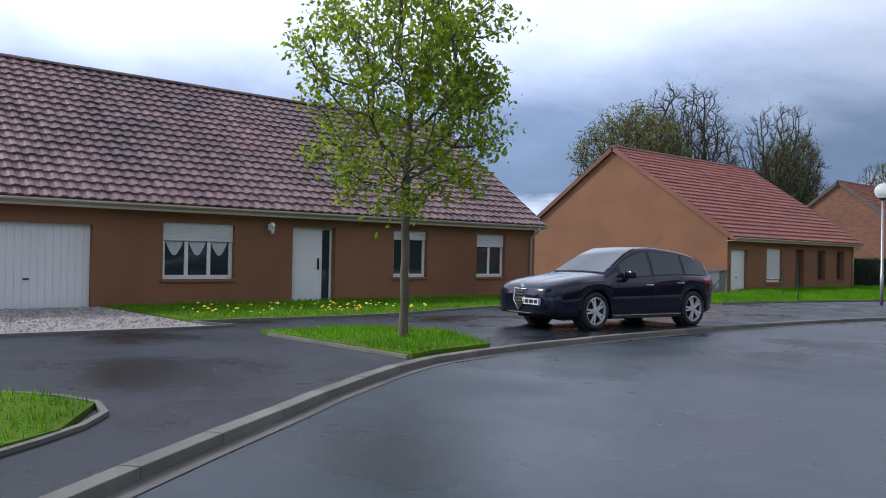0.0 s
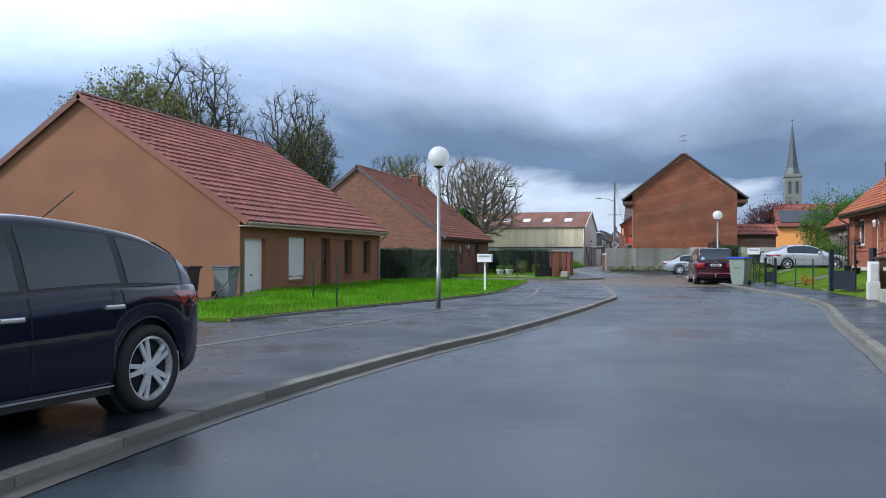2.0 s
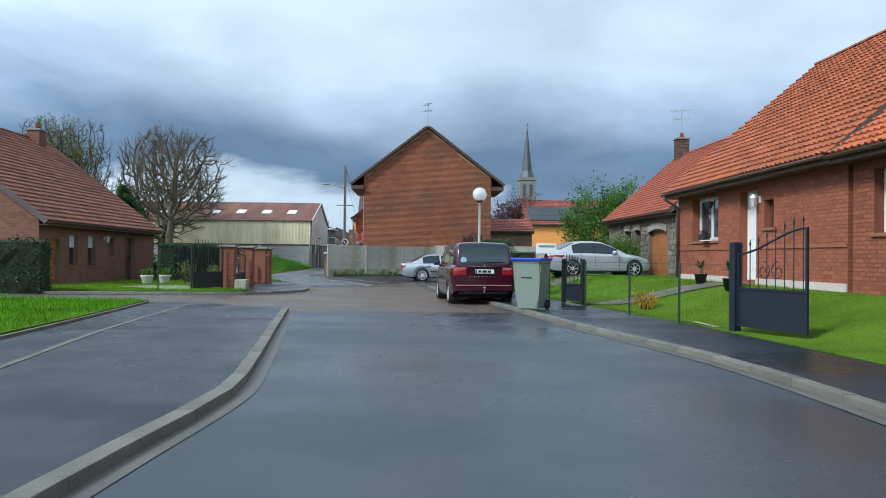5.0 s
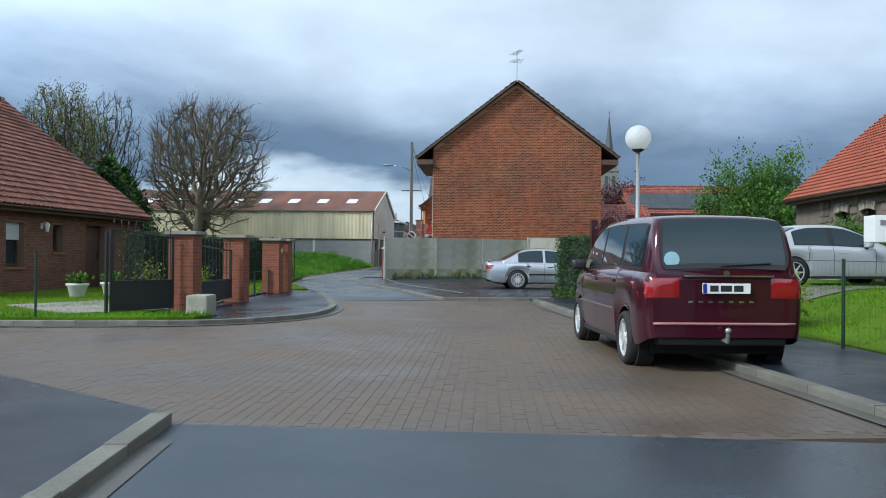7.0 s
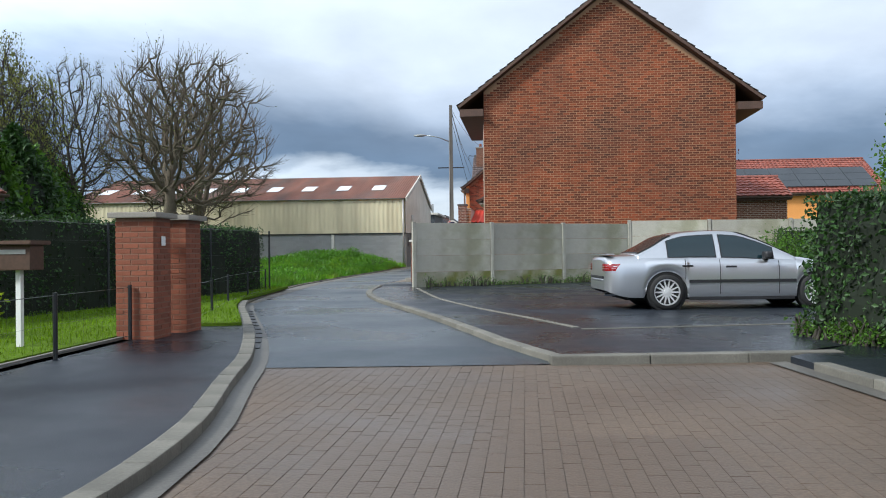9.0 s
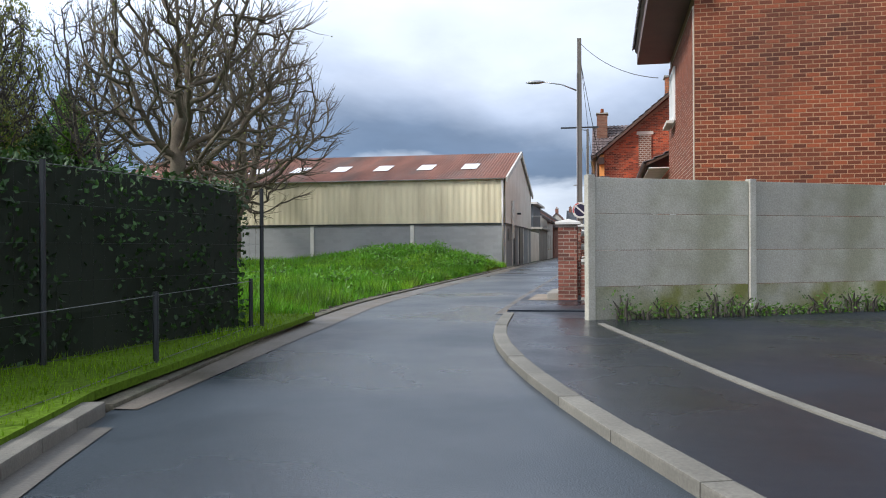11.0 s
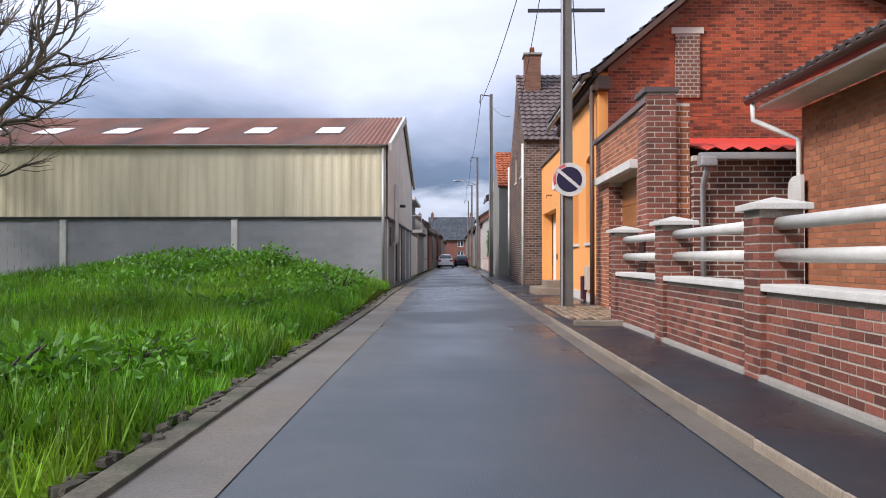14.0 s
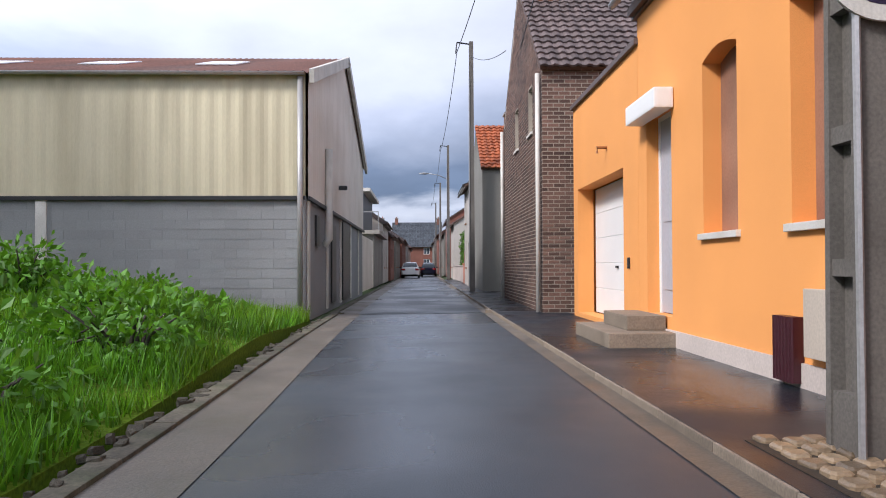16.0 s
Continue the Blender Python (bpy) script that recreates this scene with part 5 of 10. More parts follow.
# gable-fronted brick house, then the rest of the row
brick_9 = row_house("brick_house", "narrow dark brick house with gable to the street", 115.5, 123.4, 9.42, 8.0, 5.2, "brick_r", bricks="brick_k", mortar="mortar_k", joint=0.019, roof_rise=3.1, tile_mat="tile_dark", roof_type="gable",
    openings=[("W", 3.0, 3.75, 4.1, 5.15, dict(depth=0.15, sashes=1, sill_mat=M["white_old"])), ("W", 5.7, 6.4, 4.1, 5.15, dict(depth=0.15, sashes=1, sill_mat=M["white_old"]))])
for px in (7.75, 0.2):
    part("downpipe", tube(bmesh.new(), [(px, -0.08, 5.1), (px, -0.08, 0.05)], 0.05, 8), M["white_old"], brick_9, smooth=True)
chimney("chimney", "brick chimney with clay pot on a dark tile roof", 118.6, 8.9, 7.2, 8.9, 0.75, 0.6, "brick_h")
row_house("house", "grey rendered house with bright orange tile roof", 130.6, 137.5, 9.55, 7.0, 4.9, "render_taupe", roof_rise=2.2, tile_mat="tile_orange", roof_type="gable")
chimney("chimney", "dark brick chimney beside orange tiles", 134.0, 8.0, 6.5, 7.6, 0.7, 0.6, "brick_h")
rng = random.Random(5)
row_house("house", "pale rendered village house with a slate roof", 137.7, 143.0, 9.6, 7.5, 5.0, "render_pale", openings=[("W", 1.0, 2.0, 1.0, 2.4, dict(depth=0.12)), ("D", 3.2, 4.2, 0.1, 2.2, dict(material="wood_dark")), ("W", 1.0, 2.0, 3.3, 4.5, dict(depth=0.12))], roof_rise=2.0, tile_mat="slate")
M["orange_wall"] = mat("salmon_wall_paint", (0.50, 0.16, 0.09), 0.85, 0.15, 1.0)
tagged(part("orange_wall", boxes((143.2, 146.4, 9.25, 9.5, 0, 1.15), (143.15, 146.45, 9.2, 9.55, 1.15, 1.22)), M["orange_wall"]), "low salmon garden wall with a coping", "wall", kind="structure")
red_gate = thing("metal_gate", (146.5, 9.36, 0.07), "red metal garden gate beside a white wall", "gate")
part("gate_frame", boxes((0, 0.05, -0.02, 0.02, 0, 1.9), (1.05, 1.1, -0.02, 0.02, 0, 1.9), (0.05, 1.05, -0.02, 0.02, 1.85, 1.9)), M["iron_red"], red_gate)
part("panel", boxes((0.05, 1.05, -0.01, 0.01, 0.1, 1.85)), mat("red_gate_paint", (0.35, 0.02, 0.02), 0.5), red_gate)
part("low_wall", boxes((147.8, 165.0, 9.15, 9.4, 0, 1.05), (147.75, 165.05, 9.1, 9.45, 1.05, 1.12)), M["plinth"])
tagged(bpy.data.objects["low_wall"], "low white rendered garden wall below a hedge", "wall", kind="structure")
FAR = [(159.0, 164.5, 6.2, 5.2, "render_taupe", "slate"), (165.2, 172, 9.3, 4.5, "render_pale", "tile_dark"), (173, 186, 9.35, 5.4, "brick_far", "slate"), (187, 203, 9.5, 4.6, "render_taupe", "tile_dark"), (205, 225, 9.7, 5.2, "brick_far", "slate"), (226, 243, 10.0, 4.8, "render_taupe", "slate")]
for x0, x1, y, hh, wmat, tmat in FAR:
    ops = [("W", 1.0 + 3.2 * k, 2.0 + 3.2 * k, 1.0, 2.4, dict(depth=0.12)) for k in range(int((x1 - x0) / 3.4))]
    row_house("house", "village house in a row along the street", x0, x1, y, 7.5, hh, wmat, openings=ops, roof_rise=2.4, tile_mat=tmat)


def far_row(x0, x1, y, hh, wmat, tmat, label):
    """A house on the other side, with its front towards -y."""
    L = x1 - x0
    ops = [("W", 1.0 + 3.2 * k, 2.0 + 3.2 * k, 1.0, 2.4, dict(depth=0.12)) for k in range(int(L / 3.4))]
    return gable_house("house", label, (x0, y, 0), L, 8.0, hh, 2.6, wmat, tmat, ops, gutter_mat="gutter_brown", overhang=0.2)


part("yard_wall", boxes((131.8, 140.0, 14.4, 14.65, 0, 2.35)), M["gable_sheet"])
tagged(bpy.data.objects["yard_wall"], "pale rendered yard wall beside the warehouse", "wall", kind="structure")
# a flat-roofed house with a glazed upper floor stands past the yard wall
terrace = thing("terrace_house", (140.2, 14.35, 0), "flat-roofed house with a dark glazed upper floor and terrace", "house")
part("wall", boxes((0, 9.0, 0, 7.0, 0, 2.7)), M["render_taupe"], terrace)
part("terrace_slab", boxes((-0.25, 9.1, -0.3, 7.0, 2.7, 2.9), bevel=0.02), M["concrete_pole"], terrace)
part("upper_wall", boxes((0.5, 8.6, 0.6, 6.6, 2.9, 4.9)), M["slate"], terrace, "dark slate-clad upper floor")
part("flat_roof", boxes((0.2, 8.9, 0.2, 6.9, 4.9, 5.08), bevel=0.02), M["white_old"], terrace, "pale roof edge")
for k in range(4):
    part("window", boxes((0.46, 0.499, 1.0 + 1.4 * k, 2.2 + 1.4 * k, 3.1, 4.7)), M["glass"], terrace)
for k in range(6):
    part("rail_post", boxes((-0.2, -0.16, -0.25 + 1.4 * k, -0.21 + 1.4 * k, 2.9, 3.8)), M["steel"], terrace)
part("hand_rail", boxes((-0.21, -0.15, -0.25, 6.8, 3.8, 3.85)), M["steel"], terrace)
part("flue", tube(bmesh.new(), [(6.0, 1.4, 5.05), (6.0, 1.4, 6.3)], 0.1, 8), M["steel"], terrace)
for x0, x1, y, hh, wmat, tmat in ((150, 158, 14.35, 3.9, "render_pale", "slate"), (158.5, 166, 14.2, 3.4, "brick_far", "tile_dark"), (167, 181, 14.1, 3.6, "render_taupe", "tile_dark"), (182, 200, 13.9, 3.9, "brick_far", "slate"), (201, 224, 13.6, 3.6, "render_pale", "tile_brown")):
    far_row(x0, x1, y, hh, wmat, tmat, "far village house on the warehouse side")
# the street bends away: two houses close the view
gable_house("house", "distant dark-roofed house closing the end of the street", pose(256, 17.5, 0, 0, 0, -90), 9.5, 8, 5.2, 4.4, "brick_far", "slate", [("W", 2, 3.2, 1, 2.5, dict(depth=0.1)), ("W", 6, 7.2, 1, 2.5, dict(depth=0.1)), ("W", 2, 3.2, 3.4, 4.7, dict(depth=0.1)), ("W", 6, 7.2, 3.4, 4.7, dict(depth=0.1))], gutter_mat="gutter_brown")
gable_house("house", "distant house with a brown tile roof beside the street", (232, 14.6, 0), 14, 7.5, 4.2, 3.8, "render_pale", "tile_brown", [("W", 2, 3.2, 1, 2.5, dict(depth=0.1)), ("W", 8, 9.2, 1, 2.5, dict(depth=0.1))], gutter_mat="gutter_brown")
for cx, cy, cz in ((260.0, 16.8, 9.0), (260.0, 8.6, 9.0), (233.0, 18.3, 7.4), (215.0, 6.0, 7.0), (180.0, 5.6, 7.2)):
    chimney("chimney", "brick chimney on a distant roof", cx, cy, cz, cz + 1.5, 0.8, 0.6, "brick_far")


# ---- brick garden wall with piers and rails ----
def garden_pier(x, y, top, label, w=0.34, mat_b="brick_g", cap=True, singles=0, category="pier", group="piers of the garden wall", joints="mortar_k"):
    p = thing("brick_pier", (x, y, 0.05), label, category, group)
    part("core", boxes((-w / 2, w / 2, -w / 2, w / 2, 0, top)), M[joints], p)
    for ang, ox, oy in ((0, -w / 2, -w / 2), (90, w / 2, -w / 2), (180, w / 2, w / 2), (-90, -w / 2, w / 2)):
        brick_wall(p, facing(ox, oy, 0, ang), w, top, M[mat_b], singles=singles, size=(0.19, 0.053))
    if cap:
        bm = boxes((-w / 2 - 0.06, w / 2 + 0.06, -w / 2 - 0.06, w / 2 + 0.06, top, top + 0.05), bevel=0.008)
        v = [bm.verts.new((sx * (w / 2 + 0.05), sy * (w / 2 + 0.05), top + 0.05)) for sx, sy in ((-1, -1), (1, -1), (1, 1), (-1, 1))]
        a = bm.verts.new((0, 0, top + 0.11))
        for i in range(4):
            bm.faces.new((v[i], v[(i + 1) % 4], a))
        part("cap", bm, M["white_old"], p, "pale pointed concrete cap")
    return p


PIERS = [(84.7, 9.38), (86.45, 9.36), (90.2, 9.36), (93.2, 9.34), (96.2, 9.34), (99.0, 9.34)]
for i, (x, y) in enumerate(PIERS):
    garden_pier(x, y, 1.42 if i < 2 else 1.36, "brick garden pier with pale pointed cap", singles=70)


def wall_bay(x0, x1, y, label, turn=0):
    """Low brick wall with coping and two round white rails, seen from +y."""
    L = x1 - x0
    b = thing("garden_wall", pose(x1, y, 0.05, 0, 0, 180) if not turn else pose(x0, y, 0.05, 0, 0, turn), label, "garden wall", "bays of the garden wall")
    part("core", boxes((0, L, 0, 0.22, 0, 0.72)), M["mortar_k"], b)
    brick_wall(b, Matrix(), L, 0.72, M["brick_g"], singles=110, size=(0.19, 0.053))
    part("coping", boxes((0, L, -0.05, 0.27, 0.72, 0.78), bevel=0.012), M["white_old"], b, "pale chipped coping")
    for z in (1.0, 1.25):
        part("rail", tube(bmesh.new(), [(0, 0.11, z), (L, 0.11, z)], 0.052, 12), M["white_old"], b, "round white-painted concrete rail", smooth=True)
    part("footing", boxes((0, L, -0.07, -0.009, -0.04, 0.075), bevel=0.02), M["concrete_pole"], b)
    return b


for (a, _), (c, _) in zip(PIERS[1:], PIERS[2:]):
    wall_bay(a + 0.17, c - 0.17, 9.46, "low brick garden wall with two white rails")
wall_bay(84.59, 86.75, 9.14, "low brick garden wall returning to the house", turn=-90)
gate_c = thing("garden_gate", (84.93, 9.34, 0.24), "white tubular garden gate with rounded corners and mesh top", "gate")
GW, GH, GR = 1.29, 1.04, 0.13


def rounded(w, h, r, x0=0.03, z0=0.0):
    pts = []
    for cx, cz, a0 in ((w - r, h - r, 0), (r, h - r, 90), (r, r, 180), (w - r, r, 270)):
        for k in range(6):
            an = radians(a0 + 18 * k)
            pts.append((x0 + cx + r * math.cos(an), 0, z0 + cz + r * math.sin(an)))
    return pts + [pts[0]]


part("frame", tube(bmesh.new(), rounded(GW, GH, GR), 0.024, 10), M["white"], gate_c, "round white tube frame", smooth=True)
part("mid_rail", tube(bmesh.new(), [(0.05, 0, 0.60), (0.01 + GW, 0, 0.60)], 0.02, 8), M["white"], gate_c, smooth=True)
part("mid_rail", tube(bmesh.new(), [(0.05, 0, 0.94), (0.01 + GW, 0, 0.94)], 0.008, 8), M["white"], gate_c, smooth=True)
bm = bmesh.new()
pv = [bm.verts.new(p) for p in rounded(GW - 0.04, 0.62, 0.11, 0.05, 0.02)[:-1] if p[2] < 0.5] + [bm.verts.new((0.01 + GW, 0, 0.585)), bm.verts.new((0.05, 0, 0.585))]
bm.faces.new(pv)
ext = bmesh.ops.extrude_face_region(bm, geom=bm.faces[:])
bmesh.ops.translate(bm, verts=[v for v in ext["geom"] if isinstance(v, bmesh.types.BMVert)], vec=(0, 0.01, 0))
part("panel", bm, M["gate_panel"], gate_c, "pale bluish sheet panel")
bm = bmesh.new()
for k in range(-4, 21):
    x = 0.06 + 0.062 * k
    for y, up in ((0.0, 1), (0.008, 0)):
        x0, x1 = (x, x + 0.28) if up else (x + 0.28, x)
        ends = []
        for px, pz in ((x0, 0.61), (x1, 0.93)):
            ends.append((px, pz))
        (ax, az), (bx, bz) = ends
        lo, hi = 0.06, GW - 0.0
        if max(ax, bx) <= lo or min(ax, bx) >= hi:
            continue

        def cut(qx):
            return az + (bz - az) * (qx - ax) / (bx - ax)

        pa, pb = sorted(((ax, az), (bx, bz)))
        if pa[0] < lo:
            pa = (lo, cut(lo))
        if pb[0] > hi:
            pb = (hi, cut(hi))
        tube(bm, [(pa[0], y, pa[1]), (pb[0], y, pb[1])], 0.005, 4)
part("mesh", bm, M["white_old"], gate_c, "diamond wire mesh")
part("latch", boxes((1.16, 1.24, 0.024, 0.05, 0.66, 0.72), bevel=0.006), M["iron"], gate_c)
tagged(part("gate_step", boxes((84.62, 86.30, 9.30, 9.77, 0.0, 0.2), bevel=0.02), M["concrete_pole"]), "grey concrete step below the garden gate", "step")
tagged(part("slab", boxes((84.42, 85.38, 9.55, 10.11, 0.0, 0.082), (85.39, 86.42, 9.55, 10.11, 0.0, 0.080), bevel=0.008), M["kerb_sandy"]), "sandy concrete slabs before the garden gate step", "slab", kind="structure")
cab = thing("meter_cabinet", (89.62, 9.58, 0.07), "white electricity meter cabinet against the garden wall", "cabinet")
part("body", boxes((-0.15, 0.15, -0.08, 0.08, 0, 0.54), bevel=0.012), M["white_old"], cab)
part("door", boxes((-0.125, 0.125, 0.081, 0.092, 0.05, 0.5), bevel=0.004), M["white"], cab)
slot = thing("letter_box", (88.45, 9.50, 0.35), "pale letter box set in the brick wall", "letter box")
part("body", boxes((-0.11, 0.11, -0.03, 0.03, 0, 0.32), bevel=0.006), M["white_old"], slot)
part("flap", boxes((-0.08, 0.08, 0.031, 0.038, 0.2, 0.25)), M["steel"], slot)

# cobbles before the garage
cob = tagged(part("cobble_bed", boxes((99.25, 103.0, 9.02, 10.18, 0.0, 0.080)), M["soil_wet"]), "worn cobbled crossing before the brick garage", "paving", kind="structure")
rng = random.Random(11)
cobble_mat = mat("cobble_stone", (0.23, 0.165, 0.10), 0.34, 0.3, 6.0, 60, 0.25, 0.4, random=0.45)
cm = []
for k in range(4):
    # worn setts: eight-sided, domed, no two quite alike
    b = bmesh.new()
    rings = []
    shape = [(1.0, -0.62), (1.0, 0.62), (0.66, 1.0), (-0.66, 1.0), (-1.0, 0.62), (-1.0, -0.62), (-0.66, -1.0), (0.66, -1.0)]
    wob = [rng.uniform(0.9, 1.04) for _ in shape]
    for zz, g in ((-0.01, 1.0), (0.014, 0.96), (0.028, 0.72)):
        rings.append([b.verts.new((0.083 * px * g * w, 0.06 * py * g * w, zz + rng.uniform(-0.003, 0.003))) for (px, py), w in zip(shape, wob)])
    for p, q in zip(rings, rings[1:]):
        for i in range(8):
            b.faces.new((p[i], p[(i + 1) % 8], q[(i + 1) % 8], q[i]))
    b.faces.new(rings[-1])
    me = bpy.data.meshes.new("cobble"); b.to_mesh(me); b.free(); me.materials.append(cobble_mat); cm.append(me)
for i in range(20):
    for j in range(8):
        ob = link_part("cobble", cm[rng.randrange(4)], cob)
        ob.location = (99.36 + 0.185 * i + (0.09 if j % 2 else 0) + rng.uniform(-0.01, 0.01), 9.11 + 0.138 * j + rng.uniform(-0.008, 0.008), 0.078 + rng.uniform(-0.004, 0.006))
        ob.rotation_euler = (rng.uniform(-0.03, 0.03), rng.uniform(-0.03, 0.03), rng.uniform(-0.1, 0.1))
tagged(part("edging_board", boxes((98.2, 98.38, 9.5, 10.2, 0.06, 0.15), bevel=0.02), M["kerb_sandy"]), "loose sandy kerb piece lying on the pavement", "kerb piece")


# ---- poles, lamps, sign ----
def concrete_pole(x, y, h, label, bracket=False, lamp=False, cross=False):
    p = thing("utility_pole", (x, y, 0.0), label, "pole", "poles along the street")
    # two tapered flanges joined by a thin web, with rungs between: deep recesses on both flanks
    def taper(x0, x1, y0, y1):
        bm = boxes((x0, x1, y0, y1, 0, h))
        for v in bm.verts:
            if v.co.z > 1:
                v.co.x *= 0.58; v.co.y *= 0.72
        return bm

    part("web", taper(-0.12, 0.12, -0.03, 0.03), M["pole_old"], p)
    for x0, x1 in ((-0.17, -0.118), (0.118, 0.17)):
        part("flange", taper(x0, x1, -0.11, 0.11), M["pole_old"], p)
    z = 0.0
    while z < h:
        k = 1 - 0.42 * z / h
        part("rung", boxes((-0.117 * k, 0.117 * k, -0.098 * (1 - 0.28 * z / h), 0.098 * (1 - 0.28 * z / h), z, z + (0.3 if z == 0 else 0.09))), M["pole_old"], p)
        z += 0.3 if z == 0 else 0.68
    part("cable_pipe", tube(bmesh.new(), [(-0.19, 0.11, 0.1), (-0.13, 0.09, h * 0.85)], 0.02, 6), M["gutter_metal"], p)
    if bracket:
        part("bracket", tube(tube(bmesh.new(), [(0, 0.0, h - 0.1), (0, 0.55, h - 0.02)], 0.03, 6), [(0, 0.55, h - 0.02), (0, 0.6, h - 0.45)], 0.03, 6), M["iron"], p)
    if cross:
        part("cross_arm", boxes((-0.03, 0.03, -0.75, 0.75, h - 3.6, h - 3.54)), M["iron"], p)
    if lamp:
        part("lamp_arm", tube(bmesh.new(), [(0, 0.05, 7.35), (-0.1, 0.7, 7.62), (-0.2, 1.5, 7.75)], [0.03, 0.028, 0.025], 8), M["steel"], p, smooth=True)
        bm = bmesh.new()
        bmesh.ops.create_uvsphere(bm, u_segments=14, v_segments=8, radius=1, matrix=pose(-0.22, 1.75, 7.73) @ Matrix.Diagonal((0.12, 0.38, 0.075, 1)))
        part("lamp_head", bm, M["steel"], p, "grey street lamp head", smooth=True)
    return p


concrete_pole(102.62, 9.72, 9.45, "tall grey concrete utility pole with lamp arm", lamp=True, cross=True)
concrete_pole(130.1, 10.0, 9.75, "grey concrete utility pole with iron bracket", bracket=True)
concrete_pole(157.5, 10.0, 9.8, "grey concrete utility pole with lamp arm", bracket=True, lamp=True)
concrete_pole(182.0, 10.0, 9.6, "distant grey concrete utility pole", bracket=True)
concrete_pole(208.0, 10.0, 9.6, "distant grey concrete utility pole", bracket=True)


def cable(a, b, sag, r=0.012):
    a, b = Vector(a), Vector(b)
    pts = [a.lerp(b, k / 14) - Vector((0, 0, sag * 4 * (k / 14) * (1 - k / 14))) for k in range(15)]
    return tagged(part("overhead_cable", tube(bmesh.new(), pts, r, 5), M["iron"]), "black overhead cable between street poles", "cable", "overhead cables")


tops = [(102.62, 9.75, 9.4), (130.1, 10.55, 9.35), (157.5, 10.55, 9.4), (182.0, 10.55, 9.2), (208.0, 10.55, 9.2)]
for a, b in zip(tops, tops[1:]):
    cable(a, b, 0.5, 0.016)
cable((102.62, 9.72, 9.3), (92.0, 7.3, 5.6), 0.3)
cable((102.62, 9.72, 9.2), (118.6, 9.5, 6.4), 0.25)
cable((102.62, 9.72, 8.8), (106.0, 9.0, 5.2), 0.1)
cable((130.1, 10.0, 9.2), (121.0, 9.6, 7.0), 0.2)

sign = thing("no_parking_sign", pose(102.42, 9.69, 2.55, 0, 0, 0), "round weathered no-parking sign in red, white and blue", "road sign")
red, blue = mat("sign_red", (0.55, 0.02, 0.03), 0.4, 0.1, 4.0, stain=(0.6, 0.35, 0.33), stain_amount=0.8, stain_scale=3.0), mat("sign_blue", (0.014, 0.008, 0.035), 0.4, 0.1, 4.0)
part("plate", lathe(bmesh.new(), [(0.325, -0.0), (0.325, 0.02)], 40, axis="x"), M["white_old"], sign)
part("ring", lathe(bmesh.new(), [(0.245, -0.002), (0.245, 0.0)], 40, axis="x"), blue, sign)
bm = bmesh.new()
for r0, r1, a0, a1 in ((0.262, 0.312, 0, 95),):
    prev = None
    for k in range(13):
        a = radians(a0 + (a1 - a0) * k / 12) - radians(20)
        cur = [bm.verts.new((-0.003, r * math.cos(a), r * math.sin(a))) for r in (r0, r1)]
        if prev:
            bm.faces.new((prev[0], cur[0], cur[1], prev[1]))
        prev = cur
part("red_rim", bm, red, sign, "faded red part of the rim")
bar = part("slash", boxes((-0.006, -0.0025, -0.3, 0.3, -0.03, 0.03)), M["white_old"], sign, "pale diagonal stroke")
bar.matrix_local = pose(0, 0, 0, 40, 0, 0)
part("clamp", boxes((0.02, 0.06, -0.12, 0.12, -0.03, 0.03)), M["steel"], sign)


def globe_lamp(x, y, z, label):
    l = thing("street_lamp", (x, y, 0.07), label, "street lamp", "globe lamps along the lane")
    part("pole", tube(bmesh.new(), [(0, 0, 0), (0, 0, 1.0), (0, 0, 1.01), (0, 0, z - 0.3)], [0.055, 0.055, 0.045, 0.04], 12), M["steel"], l, smooth=True)
    part("collar", lathe(bmesh.new(), [(0.05, z - 0.36), (0.12, z - 0.32), (0.12, z - 0.27), (0.05, z - 0.25)], 16), M["black_plastic"], l, smooth=True)
    bm = bmesh.new()
    bmesh.ops.create_uvsphere(bm, u_segments=28, v_segments=16, radius=0.26, matrix=Matrix.Translation((0, 0, z - 0.07)))
    part("globe", bm, M["lamp_globe"], l, "white opal globe", smooth=True)
    return l


globe_lamp(29.95, 9.05, 3.8, "grey street lamp with white globe on the verge")
globe_lamp(59.05, 1.07, 3.65, "grey street lamp with white globe by the hedge")


def letter_post(x, y, z, w, label, mat_box="white", turn=0, post="white", slope=False):
    b = thing("mailbox", pose(x, y, 0.07, 0, 0, turn), label, "mailbox")
    part("post", boxes((-0.03, 0.03, -0.03, 0.03, 0, z - 0.14), bevel=0.004), M[post], b)
    part("box", boxes((-0.13, 0.13, -w / 2, w / 2, z - 0.14, z + 0.14), bevel=0.012), M[mat_box], b)
    part("flap", boxes((-0.139, -0.131, -w / 2 + 0.05, w / 2 - 0.05, z + 0.04, z + 0.09)), M["steel"], b)
    if slope:
        part("lid", prism([(-0.2, -w / 2 - 0.05), (0.2, -w / 2 - 0.05), (0.2, w / 2 + 0.05), (-0.2, w / 2 + 0.05)], z + 0.141, z + 0.19, bevel=0.01), M["wood_dark"], b)
    return b


letter_post(38.0, 9.7, 1.2, 0.5, "white mailbox on a white post in the verge")
letter_post(51.0, -0.12, 1.5, 0.52, "white double mailbox behind the garden fence", post="iron")
letter_post(64.7, 11.2, 1.05, 0.42, "brown wooden mailbox on a white post", mat_box="wood_dark", slope=True)


